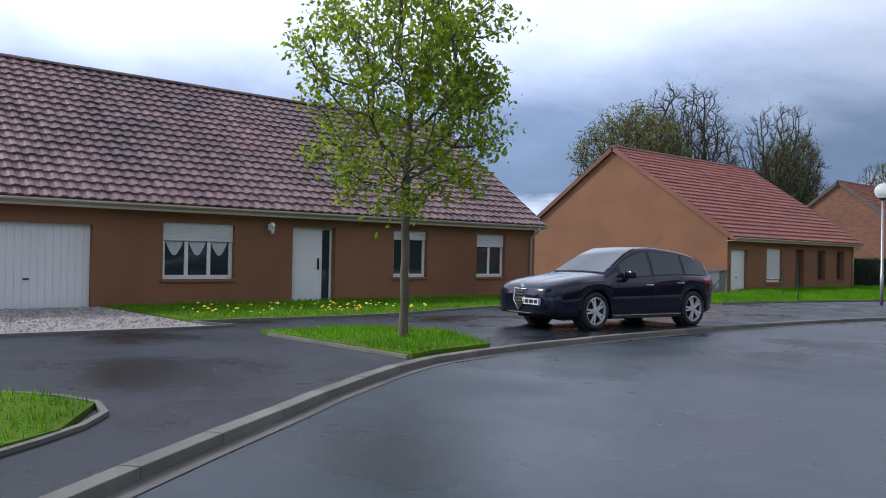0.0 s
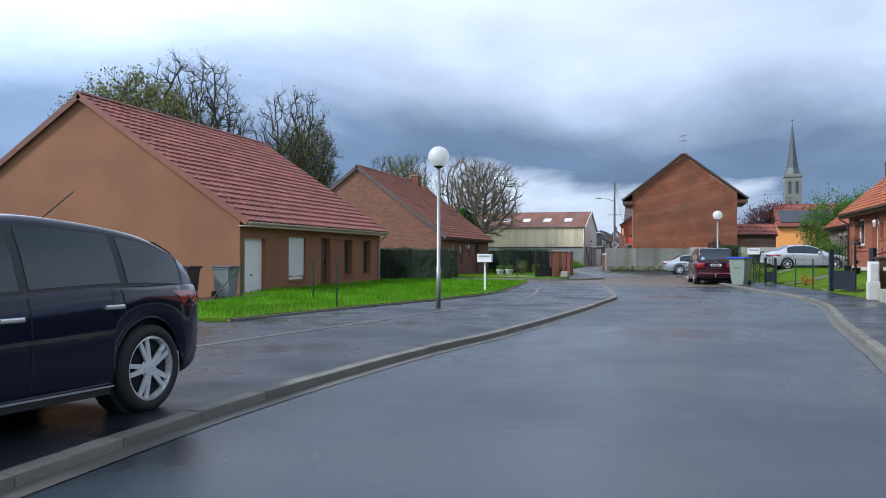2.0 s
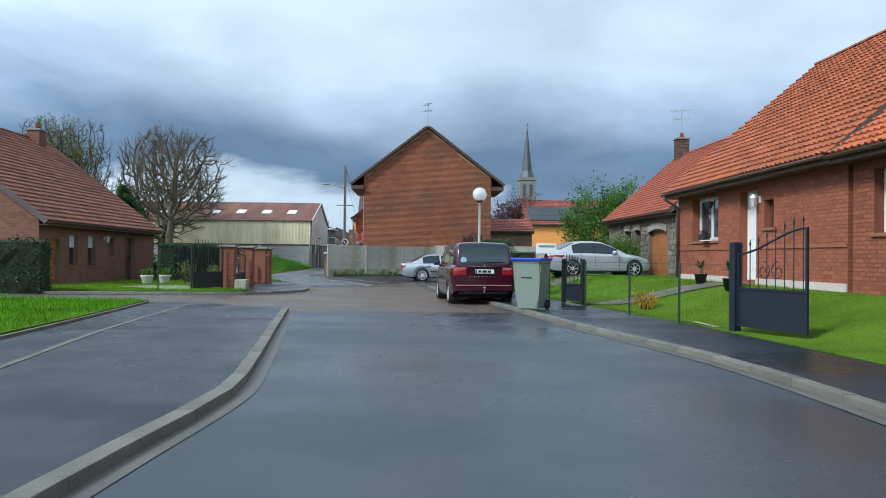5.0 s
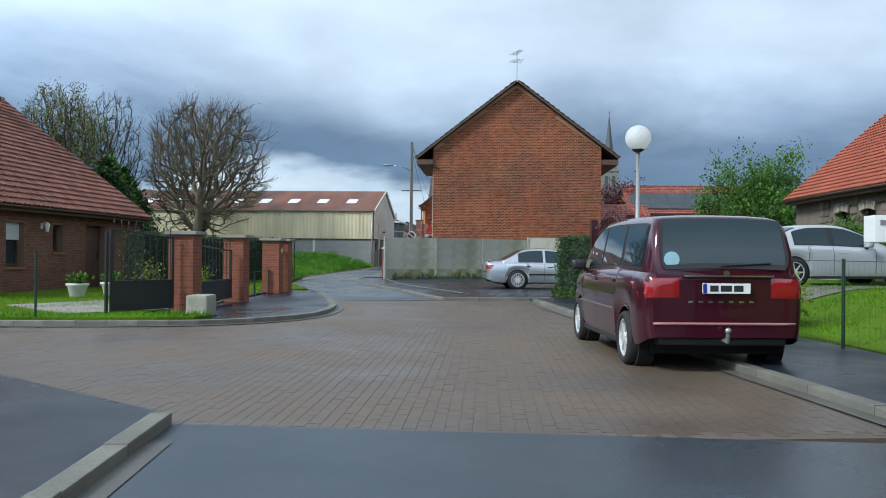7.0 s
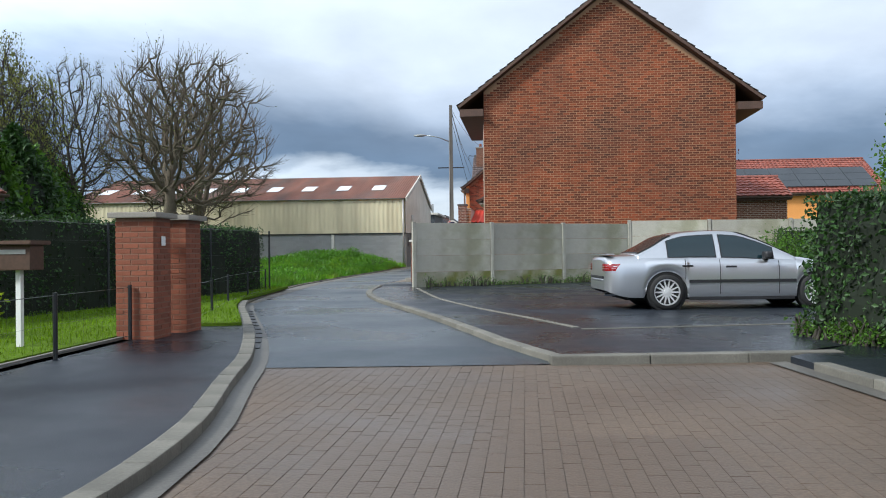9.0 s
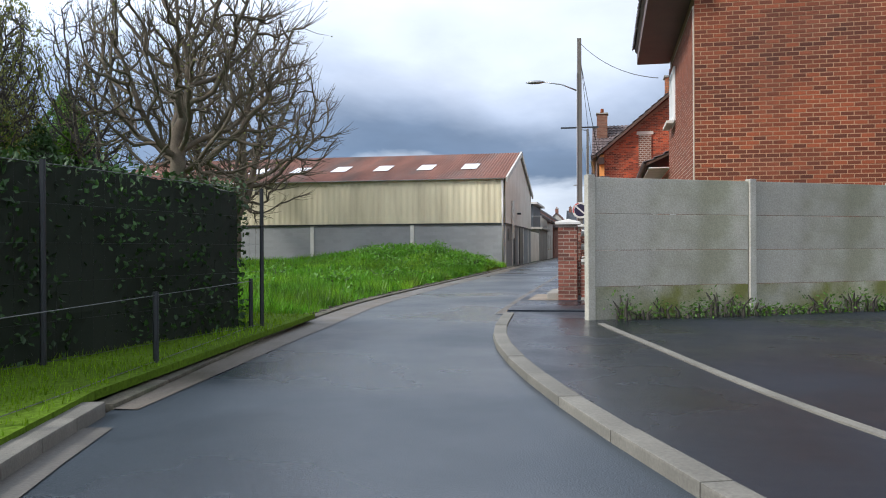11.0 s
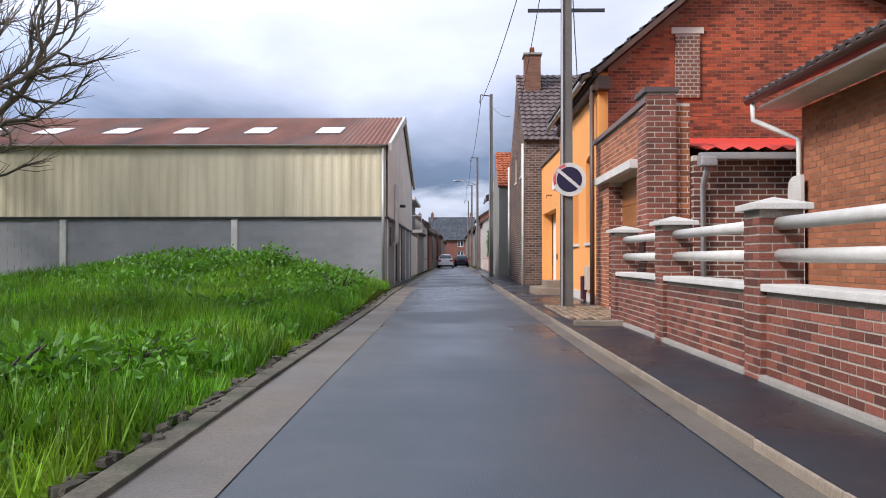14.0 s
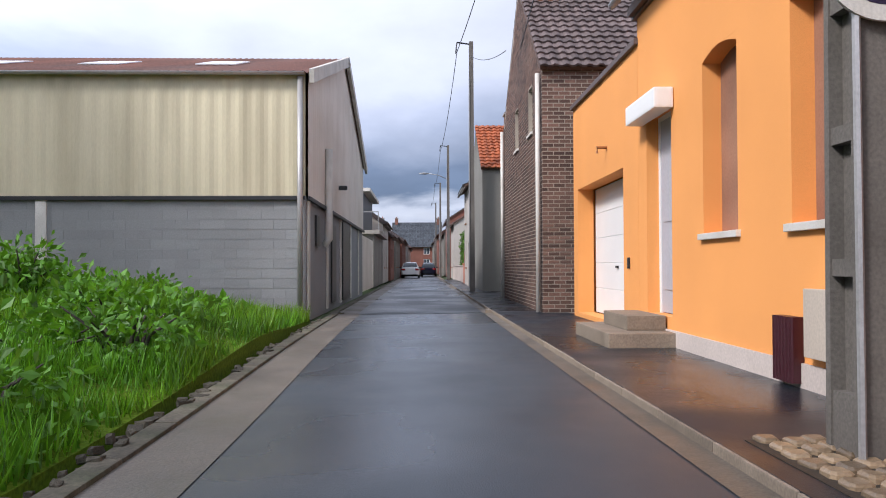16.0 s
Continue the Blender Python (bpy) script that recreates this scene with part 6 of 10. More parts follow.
# ---- vehicles ----
def bend(points):
    """A smooth curve through (x, value) points, as a function."""
    xs, vs = [p[0] for p in points], [p[1] for p in points]

    def f(x):
        if x <= xs[0]:
            return vs[0]
        if x >= xs[-1]:
            return vs[-1]
        i = max(k for k in range(len(xs) - 1) if xs[k] <= x)
        h = xs[i + 1] - xs[i]
        t = (x - xs[i]) / h
        d = [(vs[k + 1] - vs[k]) / (xs[k + 1] - xs[k]) for k in range(len(xs) - 1)]

        def slope(k):
            if k == 0 or k == len(xs) - 1:
                return d[min(k, len(d) - 1)]
            return 0 if d[k - 1] * d[k] <= 0 else 2 * d[k - 1] * d[k] / (d[k - 1] + d[k])

        a, b = slope(i) * h, slope(i + 1) * h
        return (2 * t**3 - 3 * t**2 + 1) * vs[i] + (t**3 - 2 * t**2 + t) * a + (-2 * t**3 + 3 * t**2) * vs[i + 1] + (t**3 - t**2) * b

    return f


CHROME = mat("chrome", (0.75, 0.75, 0.76), 0.15, 0.03, 2.0, metal=1.0, bump=0)
ALLOY = mat("alloy", (0.72, 0.72, 0.72), 0.3, 0.05, 2.0, metal=0.35, bump=0)
LAMP_GLASS = mat("lamp_glass", (0.45, 0.47, 0.5), 0.08, 0.1, 8.0, bump=0, coat=1.0)
LAMP_RED = mat("tail_lamp", (0.25, 0.008, 0.010), 0.12, 0.1, 8.0, bump=0, coat=1.0)
CAR_GLASS = glass_mat("car_glass", (0.008, 0.022, 0.028), 0.02)
CAR_GLASS.node_tree.nodes["Principled BSDF"].inputs["IOR"].default_value = 1.62
CAR_GLASS.node_tree.nodes["Principled BSDF"].inputs["Specular IOR Level"].default_value = 0.5
SCREEN_GLASS = glass_mat("windscreen_glass", (0.02, 0.03, 0.034), 0.015)
SCREEN_GLASS.node_tree.nodes["Principled BSDF"].inputs["IOR"].default_value = 2.8
UNDER = mat("underbody", (0.012, 0.012, 0.012), 0.9)


def wheel(parent, x, y, r, side, spokes, rim_r, width=0.2, cap_mat=None):
    t = part("wheel", lathe(bmesh.new(), [(rim_r, -width / 2), (r - 0.03, -width / 2), (r, -width / 2 + 0.03), (r, width / 2 - 0.03), (r - 0.03, width / 2), (rim_r, width / 2), (rim_r - 0.01, 0.0)], 36, axis="y", closed=False), M["rubber"], parent, "black tyre", smooth=True)
    t.matrix_local = pose(x, y, r)
    f = side * (width / 2 - 0.02)
    bm = lathe(bmesh.new(), [(rim_r, f - side * 0.05), (rim_r, f), (rim_r - 0.022, f + side * 0.006), (rim_r - 0.03, f - side * 0.03), (rim_r - 0.03, f - side * 0.05)], 32, axis="y", closed=False)
    lathe(bm, [(0.075, f - side * 0.03), (0.06, f + side * 0.004), (0.02, f + side * 0.008)], 16, axis="y")
    paired = spokes % 5 == 0
    for k in range(spokes):
        a = 2 * math.pi * k / spokes if not paired else 2 * math.pi * (k // 2) / (spokes // 2) + (0.17 if k % 2 else -0.17)
        c, s = math.cos(a), math.sin(a)
        w0, w1 = (0.022, 0.017) if paired else (0.017, 0.012)
        q = []
        for rr, w, dy in ((0.05, w0, 0.0), (rim_r - 0.02, w1, -0.004)):
            for u in (-w, w):
                for d in (0.0, -0.02):
                    q.append(bm.verts.new((rr * c - u * s, f + side * (dy + d), rr * s + u * c)))
        for g in ((0, 2, 6, 4), (0, 4, 5, 1), (2, 3, 7, 6)):
            bm.faces.new([q[i] for i in g])
    part("rim", bm, cap_mat or ALLOY, t, "spoked alloy rim")
    part("brake", lathe(bmesh.new(), [(rim_r - 0.02, f - side * 0.06), (rim_r - 0.02, f - side * 0.05)], 24, axis="y"), UNDER, t)
    return t


def car(name, m, label, category, paint, spec, spokes=9):
    """A car from its outlines: x forward from the middle of the wheelbase. spec: len_f, len_r, wb, r, top, belt, half, roof (cabin outline),
    side windows as (x0, x1), screens as pairs of roof-outline x."""
    c = thing(name, m, label, category)
    top, belt, half, roof = bend(spec["top"]), bend(spec["belt"]), bend(spec["half"]), bend(spec["roof"])
    xf, xr, wb, r = spec["len_f"], -spec["len_r"], spec["wb"], spec["r"]
    sill, ar = spec.get("sill", 0.22), r + 0.055
    lift_f, lift_r = spec.get("lift", (0.10, 0.12))

    def bottom(x):
        # bumpers tuck in below, front and rear
        b = sill + lift_f * max(0, (x - xf + 0.42) / 0.42) ** 2 + lift_r * max(0, (xr + 0.5 - x) / 0.5) ** 2
        for xc in (wb / 2, -wb / 2):
            if abs(x - xc) < ar:
                b = max(b, r + math.sqrt(max(ar * ar - (x - xc) ** 2, 0)))
        return b

    def section(x):
        w, b, s, t = half(x), bottom(x), belt(x), top(x)
        hgt = s - b
        return [(w * 0.955, b), (w * 0.98, b + 0.10 * hgt), (w, b + 0.34 * hgt), (w, b + 0.56 * hgt), (w * 0.992, b + 0.76 * hgt), (w * 0.972, b + 0.90 * hgt), (w * 0.935, s), (w * 0.86, s + (t - s) * 0.45), (w * 0.66, s + (t - s) * 0.82), (w * 0.36, t - 0.004), (0.0, t)]

    def side_y(x, z):
        """Half the width of the body at x and height z."""
        row = section(x)
        for (y0, z0), (y1, z1) in zip(row, row[1:]):
            if z0 <= z <= z1:
                return y0 + (y1 - y0) * (z - z0) / max(z1 - z0, 1e-6)
        return 0.0

    def end_x(y, z, s):
        """Where the nose (s = 1) or the tail (s = -1) stands at width y and height z."""
        lo, hi = 0.0, xf if s > 0 else xr
        if side_y(hi, z) >= abs(y):
            return hi
        for _ in range(24):
            mid = (lo + hi) / 2
            if side_y(mid, z) >= abs(y):
                lo = mid
            else:
                hi = mid
        return lo

    ends = (0.0, 0.008, 0.02, 0.035, 0.055, 0.08, 0.11, 0.15, 0.2)
    xs = sorted({round(xr + (xf - xr) * k / 90, 4) for k in range(91)} | {round(s * wb / 2 + q * ar, 4) for s in (-1, 1) for q in (-1, -0.97, -0.9, -0.75, -0.5, -0.25, 0, 0.25, 0.5, 0.75, 0.9, 0.97, 1)} | {round(xf - e, 4) for e in ends} | {round(xr + e, 4) for e in ends})
    bm = bmesh.new()
    grid = []
    for x in xs:
        row = section(x)
        left = [bm.verts.new((x, y, z)) for y, z in row]
        right = [bm.verts.new((x, -y, z)) for y, z in row[:-1]]
        grid.append(left + right[::-1])
    for p, q in zip(grid, grid[1:]):
        for k in range(len(p) - 1):
            bm.faces.new((p[k], p[k + 1], q[k + 1], q[k]))
    for ring in (grid[0], grid[-1][::-1]):
        bm.faces.new([bm.verts.new(v.co) for v in ring])
    if spec.get("crease", True):
        # a pressed line along the shoulder keeps its edge
        for p, q in zip(grid, grid[1:]):
            for k in (5, len(p) - 6):
                e = bm.edges.get((p[k], q[k]))
                if e:
                    e.smooth = False
    body = part("body", bm, paint, c, smooth=True)
    part("underbody", boxes((xr + 0.4, xf - 0.5, -half(0) + 0.24, half(0) - 0.24, 0.17, spec["belt"][0][1] - 0.1)), UNDER, c)
    # cabin
    x0, x1 = spec["roof"][0][0], spec["roof"][-1][0]
    rw = spec.get("roof_w", 0.74)

    def wbelt(x):
        return half(x) * 0.925

    def wroof(x):
        return half(x) * rw

    n = 60
    bm = bmesh.new()
    grid = []
    for k in range(n + 1):
        x = x0 + (x1 - x0) * k / n
        z0, z1 = belt(x) - 0.03, max(roof(x), belt(x) + 0.005)
        f = min(1.0, (z1 - z0) / (spec["roof_top"] - z0))
        wr = wbelt(x) + (wroof(x) - wbelt(x)) * f
        sec = [(wbelt(x), z0), (wbelt(x) + (wr - wbelt(x)) * 0.50, z0 + (z1 - z0) * 0.52), (wr, z0 + (z1 - z0) * 0.90), (wr - 0.045, z0 + (z1 - z0) * 0.975), (wr - 0.12, z1), (wr * 0.5, z1 + 0.014), (0, z1 + 0.018)]
        left = [bm.verts.new((x, y, z)) for y, z in sec]
        right = [bm.verts.new((x, -y, z)) for y, z in sec[:-1]]
        grid.append(left + right[::-1])
    for p, q in zip(grid, grid[1:]):
        for k in range(len(p) - 1):
            bm.faces.new((p[k], p[k + 1], q[k + 1], q[k]))
    bm.faces.new(grid[0]); bm.faces.new(grid[-1][::-1])
    cabin = part("cabin", bm, paint, c, smooth=True)

    def side_at(x, f, s, out=0.009):
        z0, z1 = belt(x) - 0.03, max(roof(x), belt(x) + 0.005)
        g = min(1.0, (z1 - z0) / (spec["roof_top"] - z0))
        wr = wbelt(x) + (wroof(x) - wbelt(x)) * g
        y = wbelt(x) + (wr - wbelt(x)) * (f / 0.52 * 0.50 if f < 0.52 else 0.50 + (f - 0.52) / 0.38 * 0.50)
        return (x, s * (y + out), z0 + (z1 - z0) * f)

    def band(a, b, fs, s, out, cuts):
        bm = bmesh.new()
        prev = None
        for k in range(cuts + 1):
            x = a + (b - a) * k / cuts
            col = [bm.verts.new(side_at(x, f, s, out)) for f in fs]
            if prev:
                for j in range(len(fs) - 1):
                    bm.faces.new((prev[j], prev[j + 1], col[j + 1], col[j]))
            prev = col
        return bm

    for s in (-1, 1):
        wins = spec["windows"]
        # dark pillars and seals round the side glass
        for a, b in (wins if spec.get("pale_pillars") else [(min(w[0] for w in wins) - 0.015, max(w[1] for w in wins) + 0.02)]):
            part("window_surround", band(a - 0.02, b + 0.02, (0.095, 0.35, 0.52, 0.7, 0.88), s, 0.004, 40), M["black_plastic"], cabin, smooth=True)
        for a, b in wins:
            part("side_window", band(a, b, (0.13, 0.35, 0.52, 0.7, 0.85), s, 0.009, 12), CAR_GLASS, cabin, smooth=True)
    for which, (a, b) in zip(("windscreen", "rear_window"), spec["screens"]):
        d = 0.012 if which == "windscreen" else -0.012
        for nm, inset, grow_by, mt in (("screen_seal", 0.055, 0.02, M["black_plastic"]), (which, 0.085, 0.0, SCREEN_GLASS if which == "windscreen" else CAR_GLASS)):
            bm = bmesh.new()
            prev = None
            ga, gb = a + (grow_by if a > b else -grow_by), b - (grow_by if a > b else -grow_by)
            for k in range(13):
                x = ga + (gb - ga) * k / 12
                z1, z0 = max(roof(x), belt(x) + 0.005), belt(x) - 0.03
                g = min(1.0, (z1 - z0) / (spec["roof_top"] - z0))
                wr = (wbelt(x) + (wroof(x) - wbelt(x)) * g) - inset
                h = 0.004 if nm == "screen_seal" else 0.009
                col = [bm.verts.new((x + d, wr * u, z1 + (h + 0.018 * (1 - u * u)))) for u in (-1, -0.8, -0.5, -0.2, 0.2, 0.5, 0.8, 1)]
                if prev:
                    for j in range(7):
                        bm.faces.new((prev[j], prev[j + 1], col[j + 1], col[j]))
                prev = col
            part(nm, bm, mt, cabin, smooth=True)
    wy = half(0) - 0.115
    for x in (wb / 2, -wb / 2):
        for s in (-1, 1):
            wheel(c, x, s * wy, r, s, spokes, r * spec.get("rim", 0.72), 0.205)
            part("arch_liner", lathe(bmesh.new(), [(ar - 0.01, -0.13), (ar - 0.01, 0.05)], 24, axis="y", centre=(x, s * (wy - 0.06), r)), UNDER, c)
            # the lip of the wheel arch
            lip = []
            for k in range(19):
                an = math.pi * (k / 18) * 1.04 - 0.02 * math.pi
                lx, lz = x + (ar + 0.008) * math.cos(an), r + (ar + 0.008) * math.sin(an)
                lip.append((lx, s * (side_y(lx, max(lz, bottom(lx) + 0.002)) - 0.004), lz))
            part("arch_lip", tube(bmesh.new(), lip, 0.013, 6), paint, body, smooth=True)
    # doors' shut lines, handles, mirrors
    for s in (-1, 1):
        for x in spec["doors"]:
            bm = bmesh.new()
            col = []
            for q in range(13):
                b, t = bottom(x) + 0.06, belt(x) - 0.01
                z = b + (t - b) * q / 12
                col.append([bm.verts.new((x + u, s * (side_y(x, z) + 0.002), z)) for u in (-0.006, 0.006)])
            for p, q in zip(col, col[1:]):
                bm.faces.new((p[0], p[1], q[1], q[0]))
            part("shut_line", bm, UNDER, body)
        for x in spec["handles"]:
            hy = side_y(x, belt(x) - 0.13)
            part("door_handle", boxes((x - 0.1, x + 0.1, s * hy - 0.014, s * hy + 0.024, belt(x) - 0.15, belt(x) - 0.115), bevel=0.012), spec.get("handle_mat", paint), body)
        mx = spec["mirror"]
        my = half(mx) * 0.93
        part("mirror", boxes((mx - 0.07, mx + 0.07, min(s * (my + 0.02), s * (my + 0.22)), max(s * (my + 0.02), s * (my + 0.22)), belt(mx) + 0.01, belt(mx) + 0.15), bevel=0.045), spec.get("mirror_mat", paint), c, "rounded door mirror", smooth=True)
        part("mirror_foot", boxes((mx - 0.03, mx + 0.05, min(s * (my - 0.03), s * (my + 0.05)), max(s * (my - 0.03), s * (my + 0.05)), belt(mx) - 0.02, belt(mx) + 0.04), bevel=0.012), M["black_plastic"], c)
        part("sill_shade", boxes((-wb / 2 + ar + 0.03, wb / 2 - ar - 0.03, min(s * (half(0) * 0.93), s * (half(0) * 0.965)), max(s * (half(0) * 0.93), s * (half(0) * 0.965)), sill - 0.05, sill + 0.012), bevel=0.01), M["black_plastic"], body, "dark sill below the doors")
        if spec.get("strip"):
            z, th, sm = spec["strip"]
            yy = side_y(0, z)
            part("side_strip", boxes((-wb / 2 + ar + 0.02, wb / 2 - ar - 0.02, min(s * (yy - 0.006), s * (yy + 0.012)), max(s * (yy - 0.006), s * (yy + 0.012)), z, z + th)), sm, body)
    return c, body, cabin, dict(top=top, belt=belt, half=half, roof=roof, xf=xf, xr=xr, bottom=bottom, end_x=end_x, side_y=side_y)


def wrap_light(parent, name, E, s, y0, y1, z0, z1, material, label="", end=-1, out=0.008, rows=4, cols=9):
    """A lamp that follows the rounded end of a car from half-width y0 to y1, between heights z0 and z1."""
    bm = bmesh.new()
    grid = []
    for i in range(rows + 1):
        z = z0 + (z1 - z0) * i / rows
        line = []
        for k in range(cols + 1):
            t = k / cols
            y = y0 + (y1 - y0) * t
            x = E["end_x"](y, z, end)
            edge = 0.4 if i in (0, rows) or k in (0, cols) else 1.0
            line.append(bm.verts.new((x + end * out * edge, s * (y + 0.006 * t * edge), z)))
        grid.append(line)
    for p, q in zip(grid, grid[1:]):
        for k in range(cols):
            bm.faces.new((p[k], p[k + 1], q[k + 1], q[k]))
    return part(name, bm, material, parent, label, smooth=True)


def plate(parent, x, z, face, w=0.52, off=0.0):
    """A number plate with its writing as plain bars. face: 1 at the front, -1 at the back."""
    p = part("number_plate", boxes((min(x, x + face * 0.012), max(x, x + face * 0.012), -w / 2, w / 2, z - 0.055, z + 0.055), bevel=0.004), M["white"], parent, "number plate with dark bars")
    p.location.y = off
    xo = x + face * 0.0135
    spec = [(min(xo, xo + face * 0.002), max(xo, xo + face * 0.002), a, b, z - 0.032, z + 0.032) for a, b in ((-0.18, -0.08), (-0.055, 0.065), (0.09, 0.18))]
    for one in spec:
        part("plate_bar", boxes(one), M["black_plastic"], p)
    part("blue_band", boxes((min(xo, xo + face * 0.002), max(xo, xo + face * 0.002), w / 2 - 0.045, w / 2 - 0.004, z - 0.05, z + 0.05)), mat("plate_blue", (0.01, 0.03, 0.25), 0.4), p)


def paint(name, base, metal=0.35, rough=0.28):
    return mat(name, base, rough, 0.05, 0.8, 200, 0.04, 0.0, metal=metal, coat=1.0, spec=0.1)


def oval_light(parent, name, x, y, z, sx, sy, sz, material, label=""):
    bm = bmesh.new()
    bmesh.ops.create_uvsphere(bm, u_segments=16, v_segments=10, radius=1, matrix=pose(x, y, z) @ Matrix.Diagonal((sx, sy, sz, 1)))
    return part(name, bm, material, parent, label, smooth=True)


# dark blue estate on the drive
navy = paint("navy_paint", (0.003, 0.003, 0.017), 0.0, 0.3)
EST = dict(len_f=2.47, len_r=2.10, wb=2.70, r=0.335, sill=0.24, roof_top=1.50, roof_w=0.68, rim=0.76, lift=(0.06, 0.14),
    top=[(-2.10, 0.93), (-2.06, 0.985), (-1.6, 1.01), (0.6, 1.0), (1.0, 1.02), (1.5, 0.975), (2.0, 0.895), (2.28, 0.815), (2.41, 0.74), (2.47, 0.62)],
    belt=[(-2.10, 0.90), (-2.06, 0.965), (-1.2, 0.97), (0.0, 0.925), (0.9, 0.905), (1.5, 0.875), (2.1, 0.80), (2.38, 0.71), (2.47, 0.60)],
    half=[(-2.10, 0.60), (-2.08, 0.72), (-2.0, 0.805), (-1.8, 0.865), (-1.2, 0.905), (0, 0.915), (1.2, 0.91), (1.8, 0.895), (2.1, 0.865), (2.26, 0.815), (2.36, 0.74), (2.43, 0.62), (2.47, 0.45)],
    roof=[(-2.08, 0.98), (-1.95, 1.13), (-1.75, 1.275), (-1.4, 1.395), (-0.9, 1.465), (-0.35, 1.50), (-0.05, 1.485), (0.32, 1.38), (0.72, 1.17), (1.06, 0.98)],
    windows=[(-0.16, 0.66), (-1.08, -0.24), (-1.80, -1.16)], screens=[(0.99, 0.06), (-2.04, -1.66)], doors=(0.80, -0.20, -1.05), handles=(-0.04, -0.95), mirror=0.55, handle_mat=CHROME)
estate, e_body, e_cab, E = car("estate_car", pose(15.10, 8.66, 0.075, 0, 0, 171.6) @ Matrix.Diagonal((1.0, 1.0, 1.05, 1.0)), "dark blue estate car with alloy wheels parked on a drive", "car", navy, EST, 10)
for s in (-1, 1):
    hl = wrap_light(e_body, "headlight", E, s, 0.36, 0.80, 0.595, 0.70, M["black_plastic"], "dark headlight slot with three round lamps", end=1, out=0.004)
    for k in range(3):
        ly = 0.47 + 0.12 * k
        oval_light(hl, "lamp", E["end_x"](ly, 0.65, 1) - 0.012, s * ly, 0.65, 0.036, 0.046, 0.046, LAMP_GLASS, "round clear lamp")
    oval_light(e_body, "fog_lamp", E["end_x"](0.55, 0.37, 1), s * 0.55, 0.37, 0.025, 0.045, 0.045, LAMP_GLASS, "small fog lamp")
    wrap_light(e_body, "tail_light", E, s, 0.45, 0.86, 0.80, 0.93, LAMP_RED)
    # two pressed lines run up the bonnet from the grille
    ridge = []
    for k in range(13):
        x = 2.36 - 1.3 * k / 12
        yy = s * (0.17 + 0.38 * k / 12)
        row_t, row_s, wv = E["top"](x), E["belt"](x), E["half"](x)
        q = abs(yy) / wv
        zz = row_t - 0.004 - (row_t - row_s) * (0.18 * max(q - 0.36, 0) / 0.30 if q < 0.66 else 0.18 + 0.37 * (q - 0.66) / 0.20)
        ridge.append((x, yy, zz - 0.009))
    part("bonnet_crease", tube(bmesh.new(), ridge, 0.013, 8), navy, e_body, smooth=True)
bm = bmesh.new()
gv = [bm.verts.new((E["end_x"](y, z, 1) - 0.02, y, z)) for y, z in ((-0.17, 0.71), (0.17, 0.71), (0.14, 0.50), (0.0, 0.33), (-0.14, 0.50))]
bm.faces.new(gv)
gr = bmesh.ops.extrude_face_region(bm, geom=bm.faces[:])
bmesh.ops.translate(bm, verts=[v for v in gr["geom"] if isinstance(v, bmesh.types.BMVert)], vec=(0.035, 0, 0))
grille = part("grille", bm, M["black_plastic"], e_body, "shield-shaped grille with chrome bars")
part("rim", tube(bmesh.new(), [(E["end_x"](abs(y), z, 1) + 0.018, y, z) for y, z in ((-0.175, 0.71), (-0.145, 0.50), (0.0, 0.325), (0.145, 0.50), (0.175, 0.71), (-0.175, 0.71))], 0.013, 6), CHROME, grille)
for k in range(5):
    zz = 0.665 - 0.06 * k
    gx = E["end_x"](0.0, zz, 1)
    part("bar", boxes((gx + 0.012, gx + 0.028, -0.145 + 0.022 * k, 0.145 - 0.022 * k, zz, zz + 0.013)), CHROME, grille)
part("badge", lathe(bmesh.new(), [(0.055, 2.40), (0.035, 2.46)], 16, axis="x", centre=(0, 0, 0.745)), CHROME, e_body)
for s in (-1, 1):
    part("lower_intake", boxes((2.28, 2.40, min(s * 0.24, s * 0.46), max(s * 0.24, s * 0.46), 0.33, 0.41), bevel=0.01), M["black_plastic"], e_body)
part("bumper_lip", tube(bmesh.new(), [(E["end_x"](abs(y), 0.31, 1) - 0.005, y, 0.285) for y in [-0.72 + 0.12 * k for k in range(13)]], 0.022, 6), M["black_plastic"], e_body, "dark lower bumper lip", smooth=True)
plate(e_body, 2.476, 0.50, 1, off=0.36)
part("aerial", tube(bmesh.new(), [(-1.0, 0, 1.49), (-1.35, 0, 1.74)], 0.006, 5), M["iron"], e_cab)
for y in (0.25, -0.3):
    part("wiper", tube(bmesh.new(), [(1.02, y, 1.01), (0.86, y + 0.5, 1.11)], 0.01, 5), M["iron"], e_cab)
for s in (-1, 1):
    part("sill_trim", boxes((-0.95, 0.92, min(s * 0.885, s * 0.9), max(s * 0.885, s * 0.9), 0.245, 0.26)), CHROME, e_body)

